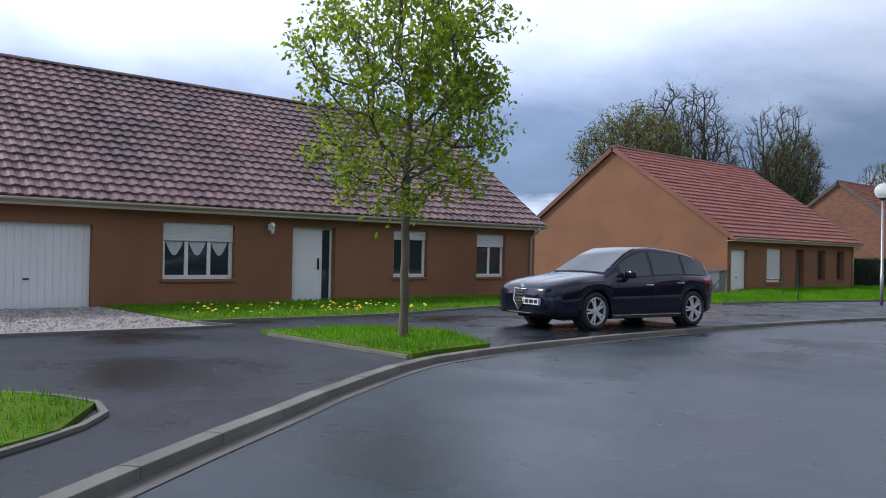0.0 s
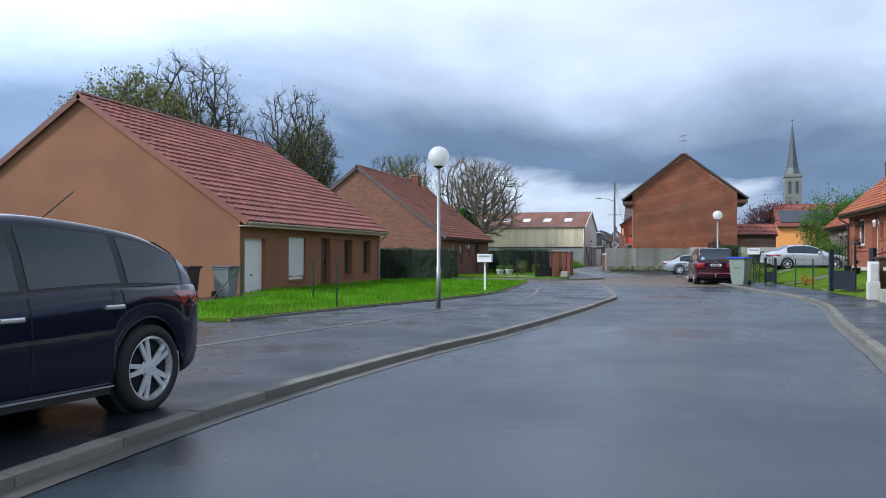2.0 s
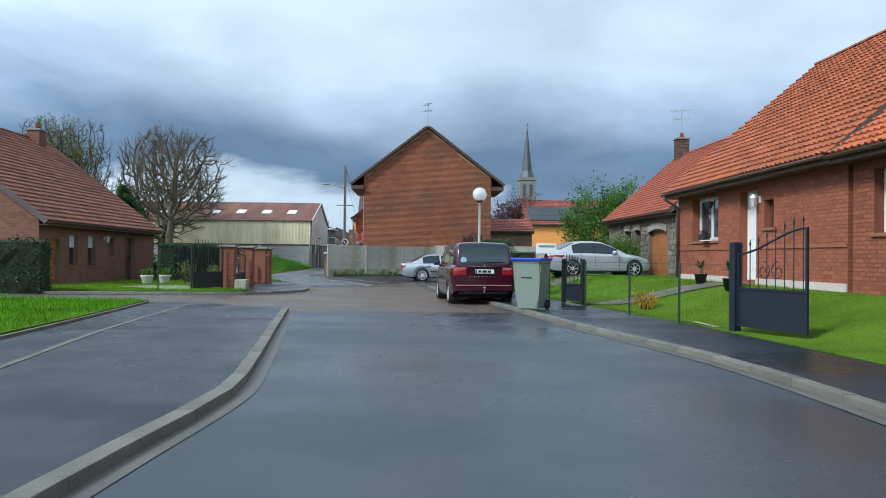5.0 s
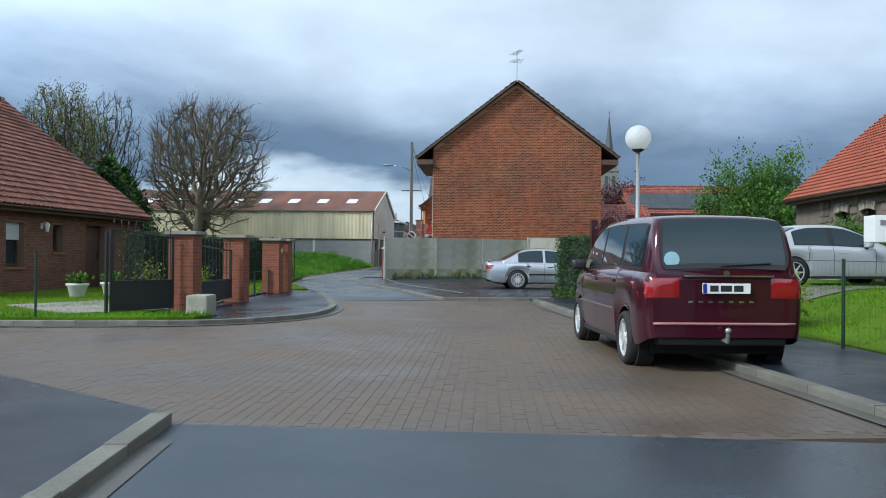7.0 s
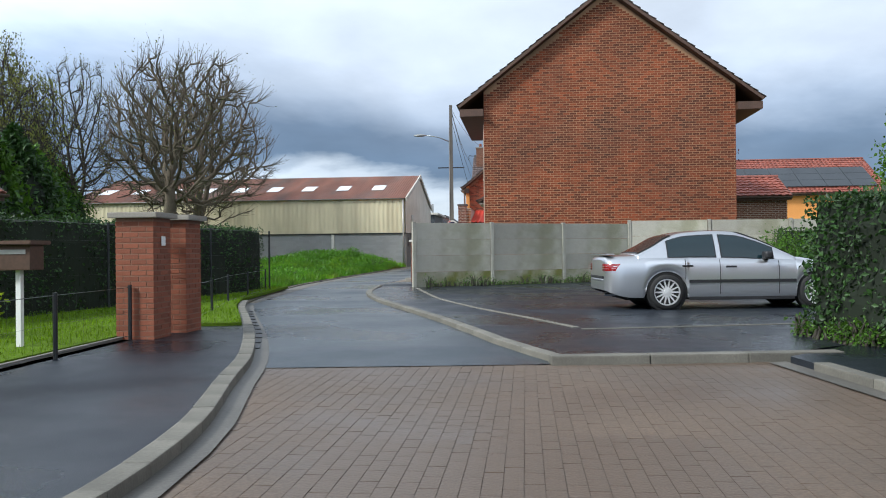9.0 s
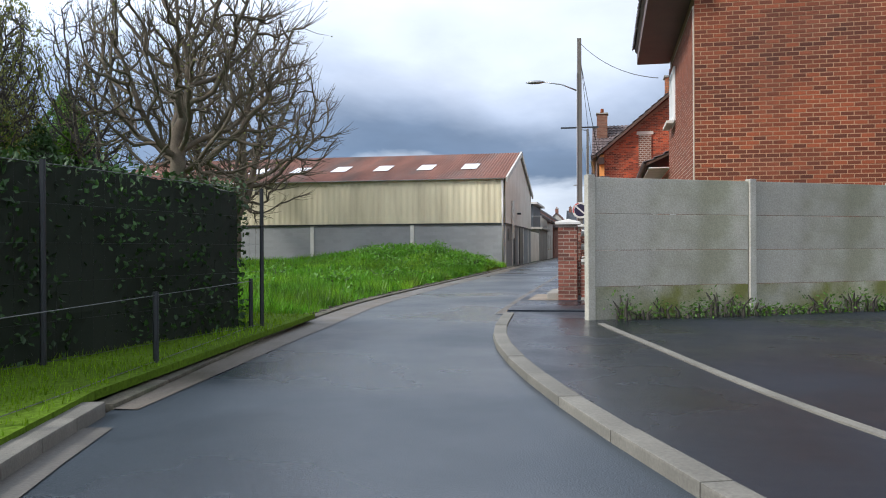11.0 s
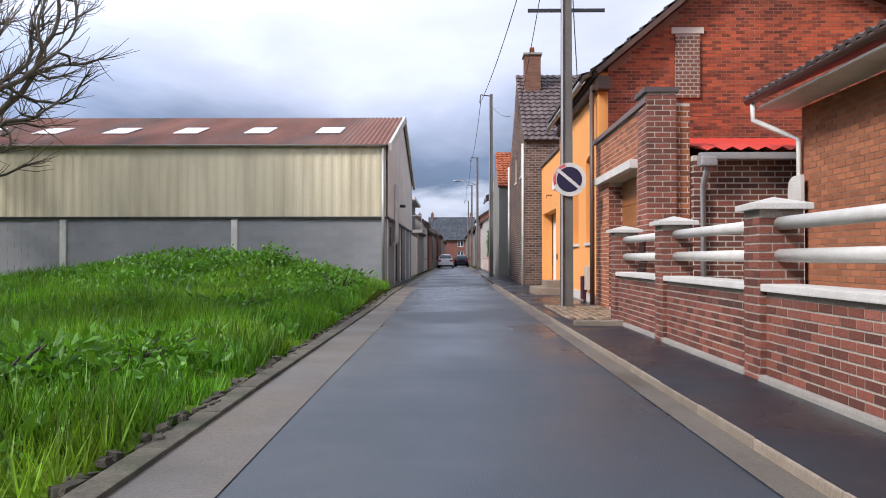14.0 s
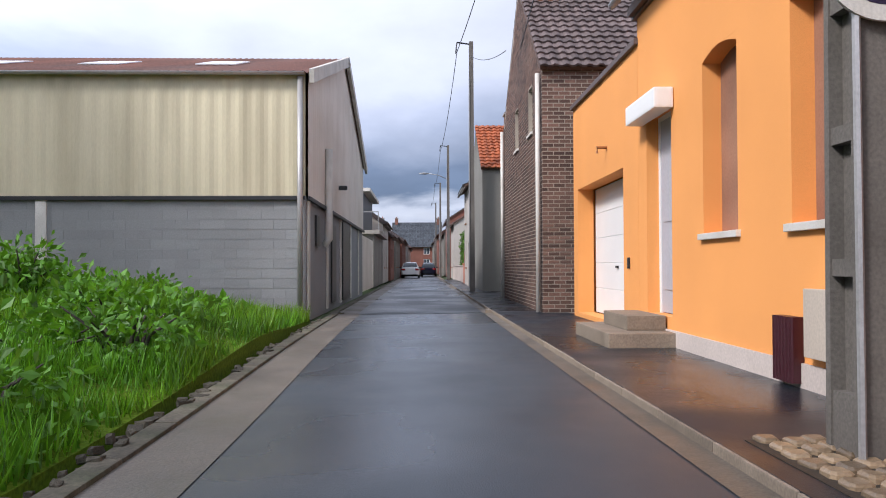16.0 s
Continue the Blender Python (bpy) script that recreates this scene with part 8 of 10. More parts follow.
    res = [skeleton_mesh("trunk", limbs, M[bark]), skeleton_mesh("twigs", twigs, M[bark])]
    if leaves:
        t = np.array([tuple(p) for p in tips])
        res.append(leaf_mesh("foliage", t[rs.randint(0, len(t), leaves)] + rs.normal(0, 0.22 * max(fine, 0.45), (leaves, 3)), leaf, leaf_mat, seed))
    else:
        res.append(None)
    return res


def plant_tree(name, x, y, z, meshes, label, turn=0, scale=1.0, wide=1.0, group=""):
    t = thing(name, pose(x, y, z, 0, 0, turn) @ Matrix.Diagonal((scale * wide, scale * wide, scale, 1)), label, "tree", group)
    for nm, me in zip(("trunk", "crown", "foliage"), meshes):
        if me:
            link_part(nm, me, t, kind="" if nm == "trunk" else "stuff")
    return t


def hedge(name, p0, p1, width, height, label, material="hedge", density=260, leaf=0.06, z=0.0, seed=1, round_top=0.12):
    """A clipped hedge: a solid core, coloured near-black for the shade inside, and a skin of small leaves."""
    a, b = Vector((*p0, z)), Vector((*p1, z))
    L = (b - a).length
    ang = math.degrees(math.atan2(b.y - a.y, b.x - a.x))
    h = thing(name, pose(a.x, a.y, z, 0, 0, ang), label, "hedge")
    rs = np.random.RandomState(seed)
    nx, prof = max(int(L / 0.35), 2), 11
    verts, faces = [], []
    ring = []
    for k in range(prof):
        u = k / (prof - 1)
        if u < 0.38:
            ring.append((-width / 2, height * u / 0.38))
        elif u > 0.62:
            ring.append((width / 2, height * (1 - u) / 0.38))
        else:
            ring.append((-width / 2 + width * (u - 0.38) / 0.24, height))
    for i in range(nx + 1):
        for k, (y, zz) in enumerate(ring):
            j = rs.uniform(-1, 1) * 0.05
            edge = 0.94 if i in (0, nx) else 1.0
            verts.append((L * i / nx * 0.98 + 0.01 * L, (y * 0.86 + j) * edge, max(zz * 0.955 + j * (zz > 0), 0)))
    for i in range(nx):
        for k in range(prof - 1):
            a0 = i * prof + k
            faces.append((a0, a0 + 1, a0 + prof + 1, a0 + prof))
    faces += [tuple(range(prof)), tuple(range(nx * prof + prof - 1, nx * prof - 1, -1))]
    link_part("core", mesh_of("core", verts, faces, M["leaf_shade_core"]), h)
    # leaves on the four visible faces
    pts = []
    for area, f in ((L * height, 0), (L * height, 1), (L * width, 2), (width * height, 3), (width * height, 4)):
        n = int(area * density)
        r, s, d = rs.rand(n), rs.rand(n), rs.normal(0, 0.035, n)
        if f < 2:
            sg = -1 if f == 0 else 1
            bulge = 0.05 * np.sin(r * L * 2.3 + s * 3.0) + 0.03 * np.sin(r * L * 6.1 + 4 * s)
            yy = sg * (width / 2 * 0.93 - round_top * np.clip(s - 0.85, 0, 1) * 3) + sg * (d + bulge)
            pts.append(np.stack([r * L, yy, s * height], 1))
        elif f == 2:
            pts.append(np.stack([r * L, (s - 0.5) * width, np.full(n, height * 0.97) + d * 1.3 + 0.03 * np.sin(r * L * 3.1) + 0.02 * np.sin(r * L * 7.7)], 1))
        else:
            pts.append(np.stack([np.full(n, 0.0 if f == 3 else L) + d, (r - 0.5) * width, s * height], 1))
    link_part("leaves", leaf_mesh("leaves", np.concatenate(pts), leaf, M[material], seed, ratio=0.6), h, kind="stuff")
    return h


def bush(name, x, y, z, wx, wy, h, label, material="bush", n=2500, leaf=0.08, seed=1, category="bush", stems=9):
    """A loose bush: stems from the ground and lumpy clumps of leaves."""
    rng = random.Random(seed)
    rs = np.random.RandomState(seed)
    b = thing(name, (x, y, z), label, category)
    out, pts = [], []
    for k in range(stems):
        a = 2 * math.pi * (k + rng.random()) / stems
        q = Vector((math.cos(a) * wx / 2 * rng.uniform(0.3, 0.9), math.sin(a) * wy / 2 * rng.uniform(0.3, 0.9), h * rng.uniform(0.6, 0.95)))
        path = [Vector((0.1 * math.cos(a), 0.1 * math.sin(a), -0.05)), q * 0.5 + Vector((0, 0, 0.1 * h)), q]
        out.append((path, [0.03, 0.02, 0.008], 4))
        for t in (0.45, 0.7, 0.95):
            c = path[0].lerp(q, t)
            m = max(n // (stems * 3), 4)
            pts.append(rs.normal(0, 1, (m, 3)) * np.array([wx, wy, h]) * 0.13 + np.array(c))
    pts = np.concatenate(pts)
    pts[:, 2] = np.abs(pts[:, 2])
    link_part("stem", skeleton_mesh("stem", out, M["bark_dark"]), b, kind="stuff")
    link_part("leaves", leaf_mesh("leaves", pts, leaf, M[material], seed), b, kind="stuff")
    return b


def verge(name, outline, z, label, density=260, height=0.07, width=0.012, seed=1, thick=0.06, blades="grass blades on the verge", material=None):
    v = flat_mesh(name, outline, z, M["turf"], label, thick=thick)
    grass("grass", outline, z - 0.01, density, height, width, blades, material, seed=seed)
    return v


# ---- verges and lawns on the bungalow side ----
verge("lawn_tree", [(8.05, 10.5), (8.1, 6.62), (8.6, 6.82), (9.9, 7.0), (10.9, 9.3), (10.2, 10.25)], 0.13, "bright green grass triangle under a young tree", 700, 0.075, 0.013, 3)
verge("lawn_house", [(8.0, 12.9), (12.2, 12.75), (16.0, 13.6), (20.0, 14.3), (24.5, 15.0), (24.5, 17.6), (7.9, 17.6)], 0.115, "strip of lawn with dandelions before the bungalow", 330, 0.09, 0.014, 4)
verge("lawn_corner", [(-9.0, 2.0), (-4.0, 2.4), (1.2, 3.3), (3.2, 4.6), (3.75, 5.5), (3.4, 6.4), (2.6, 6.75), (-2.0, 7.2), (-9.0, 7.0)], 0.12, "lawn corner beside the drive", 420, 0.07, 0.014, 5)
verge("lawn_bungalow", [(24.2, 15.4), (24.6, 11.75), (28.3, 11.05), (32.8, 10.0), (37.4, 9.3), (44.0, 9.7), (50.0, 10.3), (50.1, 16.9), (34.3, 16.95), (34.3, 15.2), (29.0, 15.2)], 0.135, "bright uneven lawn before the bungalow", 260, 0.12, 0.017, 6)
verge("lawn_gate", [(56.3, 10.55), (62.0, 10.55), (67.5, 10.72), (67.75, 9.72), (69.6, 10.42), (71.7, 11.24), (74.0, 11.92), (79.0, 12.56), (80.2, 12.7), (80.2, 14.8), (62.0, 16.9), (56.2, 16.9)], 0.12, "mown lawn behind low wire fence", 330, 0.06, 0.014, 7, blades="short mown grass by the wire fence", material=M["lawn_sun"])
flat_mesh("path_drive", [(56.6, 11.6), (58.1, 10.3), (60.6, 12.8), (58.6, 14.0)], 0.140, M["concrete_pole"], "pale concrete drive to a garage", thick=0.05)
verge("lawn_kerb", [(56.85, 9.1), (56.4, 9.25), (56.16, 9.85), (56.0, 10.7), (55.75, 12.6), (56.3, 12.6), (56.6, 11.4), (57.1, 10.5), (57.5, 9.75), (57.3, 9.3)], 0.125, "grass strip between kerb and drive gate", 500, 0.08, 0.014, 10, blades="grass blades between kerb and gate")
gravel = tagged(part("gravel_patch", prism([(2.9, 12.1), (7.85, 11.75), (7.9, 17.6), (2.7, 17.6)], 0.05, 0.095), M["gravel"]), "pale gravel patch before the garage door", "gravel", kind="structure")
rs = np.random.RandomState(8)
verts, faces = [], []
for k in range(2600):
    x, y, r = rs.uniform(2.95, 7.8), rs.uniform(12.15, 17.5), rs.uniform(0.02, 0.055)
    i = len(verts)
    for dx, dy, dz in ((1, 0, 0), (0, 1, 0), (-1, 0, 0), (0, -1, 0), (0, 0, 0.7)):
        verts.append((x + r * dx * rs.uniform(0.6, 1.2), y + r * dy * rs.uniform(0.6, 1.2), 0.09 + r * dz))
    faces += [(i, i + 1, i + 4), (i + 1, i + 2, i + 4), (i + 2, i + 3, i + 4), (i + 3, i, i + 4)]
link_part("pebbles", mesh_of("pebbles", verts, faces, M["gravel"]), gravel, kind="stuff")
# thin concrete edgings along the verges
EDGE = M["kerb"]


def edging(name, pts, label, width=0.06, z0=0.0, z1=0.14):
    bm = bmesh.new()
    where, way = glide(pts, 0.5)
    prev = None
    for p, d in zip(where, way):
        n = Vector((-d.y, d.x, 0)) * width / 2
        cur = [bm.verts.new((p + s * n).xy.to_3d() + Vector((0, 0, h))) for s, h in ((-1, z0), (-1, z1), (1, z1), (1, z0))]
        if prev:
            for i in range(4):
                bm.faces.new((prev[i], prev[(i + 1) % 4], cur[(i + 1) % 4], cur[i]))
        else:
            bm.faces.new(cur)
        prev = cur
    bm.faces.new(prev[::-1])
    return tagged(part(name, bm, EDGE), label, "edging", kind="structure")


edging("trim_lawn_tree", [(8.03, 6.62), (8.0, 8.5), (7.98, 10.52)], "thin concrete edging along the grass triangle", width=0.05, z1=0.122)
edging("trim_lawn_house", [(2.85, 12.05), (8.0, 11.75), (8.05, 12.85), (12.2, 12.7), (16.0, 13.55), (24.5, 14.95)], "thin concrete edging along the lawn", z1=0.12)
edging("trim_lawn_corner", [(-2.0, 7.25), (2.65, 6.8), (3.45, 6.4), (3.8, 5.5), (3.25, 4.6), (1.2, 3.25)], "thin edging round the lawn corner", z1=0.11)
edging("trim_lawn_bungalow", [(24.55, 11.7), (28.3, 11.0), (32.8, 9.95), (37.4, 9.25), (44.0, 9.65), (50.05, 10.25)], "thin concrete edging along the lawn", z1=0.12)
edging("trim_lane", [(19.0, 10.05), (21.6, 9.7), (25.5, 9.0), (28.5, 8.6), (34.7, 7.7), (42.3, 8.5), (50.0, 9.1)], "pale concrete strip set into the pavement", width=0.09, z1=0.084)
edging("trim_parking", [(80.0, 8.75), (78.0, 8.3), (74.6, 7.5), (71.6, 6.47), (69.4, 5.55), (67.42, 4.76)], "pale concrete strip between parking bay and pavement", width=0.085, z1=0.062)
edging("trim_parking_end", [(67.38, 4.78), (67.7, 3.5), (68.08, 2.06), (68.4, 0.8)], "pale concrete strip closing the parking bay", width=0.085, z1=0.060)
edging("trim_lawn_gate", [(58.3, 9.9), (62.0, 10.45), (67.4, 10.65)], "thin concrete edging by the wire fence", z1=0.11)

# dandelions in the strip of lawn
rng = random.Random(9)
flower_me = mesh_of("dandelion", [(0, 0, 0), (0.006, 0, 0), (0.003, 0, 0.09)] + [(0.035 * math.cos(a), 0.035 * math.sin(a), 0.1) for a in [math.pi * k / 3 for k in range(6)]] + [(0, 0, 0.125)], [(0, 1, 2)] + [(3 + k, 3 + (k + 1) % 6, 9) for k in range(6)] + [(8, 7, 6, 5, 4, 3)], mat("dandelion_yellow", (0.75, 0.55, 0.01), 0.7))
for k in range(70):
    ob = tagged(new("dandelion", flower_me), "yellow dandelion in the lawn", "flower", "dandelions in the lawn")
    ob.location = (rng.uniform(8.2, 14.0), rng.uniform(12.9, 15.5), 0.12)
    ob.scale = (rng.uniform(0.8, 1.5),) * 3

# ---- raised gardens on the other side ----
BORDER = [(12.0, -3.1), (16.0, -2.4), (24.0, -2.2), (30.0, -2.9), (36.6, -3.4), (37.4, -2.2), (44.6, -1.75), (50.0, -1.05), (55.0, -0.55), (61.0, -0.1), (66.5, 0.95), (71.0, 1.3)]


def border_y(x):
    for (x0, y0), (x1, y1) in zip(BORDER, BORDER[1:]):
        if x <= x1:
            return y0 + (y1 - y0) * max(x - x0, 0) / (x1 - x0)
    return BORDER[-1][1]


def garden_z(x, y):
    """The garden rises from the pavement to the level of the houses."""
    t = min(max((border_y(x) - y - 0.3) / 2.7, 0), 1)
    s = min(max((x - 56) / 4, 0), 1)
    low = 0.10 if x > 36 else 0.16
    return low + (0.725 - 0.12 * s - low) * t * t * (3 - 2 * t)


verts, faces = [], []
NX, NV = 60, 16
for i in range(NX):
    x = 12 + 54.6 * i / (NX - 1)
    for k in range(NV):
        y = border_y(x) - 0.02 - (0.35 * k if k < 10 else 3.15 + (k - 9) * 2.6)
        verts.append((x, y, garden_z(x, y)))
    verts.append((x, border_y(x) - 18.8, -0.5))
    verts.append((x, border_y(x) - 0.02, -0.2))
R = NV + 2
for i in range(NX - 1):
    for k in range(R):
        a, b = i * R + k, i * R + (k + 1) % R
        faces.append((a, b, b + R, a + R))
faces += [tuple(range(R)), tuple(range(NX * R - 1, NX * R - 1 - R, -1))]
link = new("lawn_garden", mesh_of("lawn_garden", verts, faces, M["turf"]))
tagged(link, "sloping mown lawn rising to the brick house", "lawn", kind="structure")
front = [(44.4, -1.9), (50.0, -1.15), (55.0, -0.65), (61.5, -0.15), (61.5, -3.0), (54.2, -4.5), (43.0, -4.6)]
grass("grass", front, lambda x, y: garden_z(x, y) - 0.012, 420, 0.055, 0.013, "short mown grass blades", M["lawn_sun"], seed=12)
grass("grass", [(54.5, -0.9), (61.5, -0.4), (62.5, -6.5), (54.5, -6.5)], lambda x, y: garden_z(x, y) - 0.012, 150, 0.07, 0.014, "grass blades beside the drive", seed=13)
# garden path across the lawn
bm = bmesh.new()
prev = None
for k in range(21):
    t = k / 20
    x, y = 50.5 - 2.4 * t, -1.1 - 3.4 * t
    cur = [bm.verts.new((x + s * 0.45, y - s * 0.1, garden_z(x + s * 0.45, y - s * 0.1) + 0.03)) for s in (-1, 1)]
    if prev:
        bm.faces.new((prev[0], prev[1], cur[1], cur[0]))
    prev = cur
bmesh.ops.solidify(bm, geom=bm.faces[:], thickness=0.05)
tagged(part("path_garden", bm, M["concrete_pole"]), "grey concrete garden path to the front door", "path", kind="structure")
bm = bmesh.new()
prev = None
for k in range(21):
    x, y = 59.6 + 0.02 * k, -0.4 - 0.33 * k
    cur = [bm.verts.new((x + s * 1.3, y, garden_z(x + s * 1.3, y) + 0.02)) for s in (-1, 1)]
    if prev:
        bm.faces.new((prev[0], prev[1], cur[1], cur[0]))
    prev = cur
bmesh.ops.solidify(bm, geom=bm.faces[:], thickness=0.04)
tagged(part("path_drive_stone", bm, M["concrete_pole"]), "grey drive up to the arched garage", "drive", kind="structure")

# ---- hedges ----
hedge("hedge", (50.9, 19.6), (50.9, 16.6), 0.9, 1.75, "dark clipped hedge beside the bungalow", seed=21, density=120, leaf=0.09)
hedge("hedge", (55.7, 18.6), (55.7, 15.4), 0.9, 1.75, "dark clipped hedge along the side lane", seed=22, density=120, leaf=0.09)
hedge("hedge", (66.0, 14.62), (78.3, 13.2), 0.8, 1.72, "long dark clipped hedge behind a wire fence", seed=23, density=260, leaf=0.065, z=0.1)
hedge("hedge", (78.3, 13.25), (80.9, 19.0), 0.8, 1.72, "dark clipped hedge turning away along the grass", seed=24, density=140, leaf=0.08, z=0.1)
hedge("hedge", (64.1, 0.98), (66.7, 1.62), 0.95, 1.70, "dark shaggy hedge beside the burgundy gate", seed=25, density=560, leaf=0.07, z=0.05)
rng = random.Random(29)
for k in range(14):
    t = rng.random()
    bush("weed", 64.2 + 2.5 * t, 1.50 + 0.60 * t + rng.uniform(0, 0.1), 0.075, 0.4, 0.3, rng.uniform(0.12, 0.3), "tuft of bright weeds at the foot of the hedge", "bush", 110, 0.05, 241 + k, "weed", 5)
hedge("hedge", (58.5, 0.36), (60.78, 0.66), 0.95, 1.88, "shaggy dark hedge between lawn and burgundy gate", seed=31, density=560, leaf=0.075, z=0.05)
hedge("hedge", (83.5, -2.6), (83.5, -9.4), 1.0, 1.72, "dark green hedge in front of the concrete panel wall", seed=32, density=150, leaf=0.085)
hedge("hedge", (148.0, 8.5), (158.8, 8.5), 1.1, 3.4, "tall green hedge behind a low white wall", "bush", seed=33, density=60, leaf=0.16)
hedge("hedge", (13.5, -2.75), (24.0, -2.2), 0.9, 2.3, "tall dark green hedge behind the fence", seed=26, density=160, leaf=0.08, z=0.3)
hedge("hedge", (24.0, -2.2), (36.2, -3.6), 0.9, 2.35, "tall green hedge behind the fence", seed=27, density=200, leaf=0.08, z=0.3)
hedge("hedge", (56.2, -8.2), (60.6, -8.2), 1.0, 1.7, "low hedge between two houses", seed=28, density=100, leaf=0.09, z=0.6)
bush("bush", 64.6, -5.7, 0.6, 2.0, 1.4, 1.5, "bright green rounded bush by the stone house", "bush", 8000, 0.09, 31, stems=16)
bush("bush", 81.6, 8.45, 0.03, 0.9, 0.6, 0.35, "low weeds at the foot of the wall", "bush", 500, 0.06, 32, stems=6)
bush("bush", 83.2, 5.2, 0.03, 0.8, 0.6, 0.28, "low weeds at the foot of the wall", "bush", 400, 0.05, 33, stems=6)
bush("bush", 78.5, -1.5, 0.03, 3.0, 1.4, 1.5, "overgrown green bushes by the parked car", "bush", 3000, 0.09, 34)
bush("bush", 47.9, -1.98, 0.12, 0.5, 0.5, 0.40, "small shrub with yellow leaves in the lawn", "leaf_yellow", 420, 0.07, 35, stems=6)
bush("bush", 56.0, -0.75, 0.1, 0.7, 0.7, 0.75, "spiky pale green shrub behind the fence", "leaf", 600, 0.10, 36)
bush("bush", 57.7, -0.6, 0.1, 0.6, 0.6, 0.6, "pale green shrub behind the fence", "leaf", 400, 0.09, 37)
bush("bush", 63.5, 13.0, 0.12, 0.7, 0.7, 0.9, "thin shrub before the hedge", "leaf_pale", 350, 0.10, 38)
bush("bush", 65.6, 12.4, 0.12, 0.6, 0.6, 0.7, "thin shrub before the hedge", "leaf", 300, 0.09, 39)
rng = random.Random(40)
for k in range(26):
    t = k / 25
    x, y = (80.75 + 3.75 * t, 8.45 - 6.6 * t)
    bush("weed", x + rng.uniform(-0.1, 0.0), y, 0.03, 0.5, 0.5, rng.uniform(0.12, 0.42), "tuft of weeds at the foot of the wall", "bush", 120, 0.05, 41 + k, "weed", 5)

# ---- trees ----
young = crown_tree(5, 5.7, 2.75, 0.075, 1.55, bark="bark", attract=460, leaves=10500, leaf=0.105, leaf_mat=M["leaf"], step=0.2, fine=0.36)
plant_tree("tree", 9.3, 8.3, 0.12, young, "young street tree with fresh yellow-green leaves", 200)
bare_a = crown_tree(11, 10.8, 4.2, 0.34, 4.1, lean=(0.16, -0.05), bark="bark", attract=900, leaves=1500, leaf=0.10, leaf_mat=M["leaf_pale"])
bare_b = crown_tree(23, 13.0, 2.6, 0.42, 4.7, bark="bark", attract=1300, fork=3)
bare_c = crown_tree(37, 15.0, 4.2, 0.34, 5.4, bark="bark_dark", attract=900, leaves=8500, leaf=0.24, leaf_mat=M["leaf_pale"])
tall = crown_tree(71, 15.0, 4.6, 0.33, 4.6, bark="bark_dark", attract=1050, fork=2, leaves=2600, leaf=0.15, leaf_mat=M["leaf_pale"], fine=0.75)
plant_tree("tree", 94.0, 23.0, 0.0, bare_a, "bare spreading tree with a thick leaning trunk in long grass", 0, 1.0, 0.95, "bare trees by the warehouse")
plant_tree("tree", 110.0, 28.2, 0.0, bare_b, "large bare tree with a rounded crown before the warehouse", 100, 1.03, 1.0, "bare trees by the warehouse")
for x, y, hh, me, base, turn, wide, lab in (
        (80.5, 48.8, 20.8, tall, 15, 10, 1.0, "tall bare tree with forked limbs behind the roofs"), (84.0, 50.5, 18.6, tall, 15, 160, 1.0, "tall bare tree behind the roofs"),
        (70, 48, 16.6, bare_c, 15, 60, 0.9, "tall tree with first pale leaves behind the roofs"), (74.5, 50.5, 17.6, bare_c, 15, 200, 0.9, "tree with first pale leaves behind the roofs"),
        (87.0, 41.1, 18.2, tall, 15, 230, 0.9, "tall dark bare tree behind the bungalows"), (88.5, 40.5, 15.6, bare_c, 15, 90, 0.62, "tree with pale young leaves"),
        (95.0, 44.0, 15.2, bare_c, 15, 20, 0.6, "tree with pale young leaves"), (106.3, 34.5, 13.8, tall, 15, 250, 0.75, "bare tree with forked limbs behind the bungalows"),
        (101.0, 36.0, 13.0, tall, 15, 130, 0.7, "bare tree with forked limbs behind the bungalows"),
        (94.5, 31.5, 12.0, bare_c, 15, 310, 0.66, "tree with pale young leaves"), (121, 52, 13, bare_b, 13, 70, 0.8, "bare tree far behind the hall")):
    plant_tree("tree", x, y, -0.1, me, lab, turn, hh / base, wide, "trees behind the roofs")
green = tree_meshes(51, 7.4, 1.6, 0.16, 4, (7, 6, 5, 4), (28, 60), 0.03, 0.12, 0.62, "bark", 16000, 0.2, M["bush"], leaders=8, puff=0.28)
plant_tree("tree", 87.5, -10.5, -0.1, green, "round green leafy tree behind the wall", 0, 1.0, 0.8)
plant_tree("tree", 97.0, -14.0, -0.1, green, "green leafy tree behind the wall", 90, 0.8, 0.9)
copper = tree_meshes(61, 9.0, 1.8, 0.2, 4, (7, 6, 5, 4), (28, 60), 0.02, 0.12, 0.62, "bark_dark", 9000, 0.26, M["leaf_red"], leaders=7, puff=0.3)
plant_tree("tree", 121.0, -8.0, -0.1, copper, "dark copper-leaved tree behind the houses", 0, 1.0, 0.9)


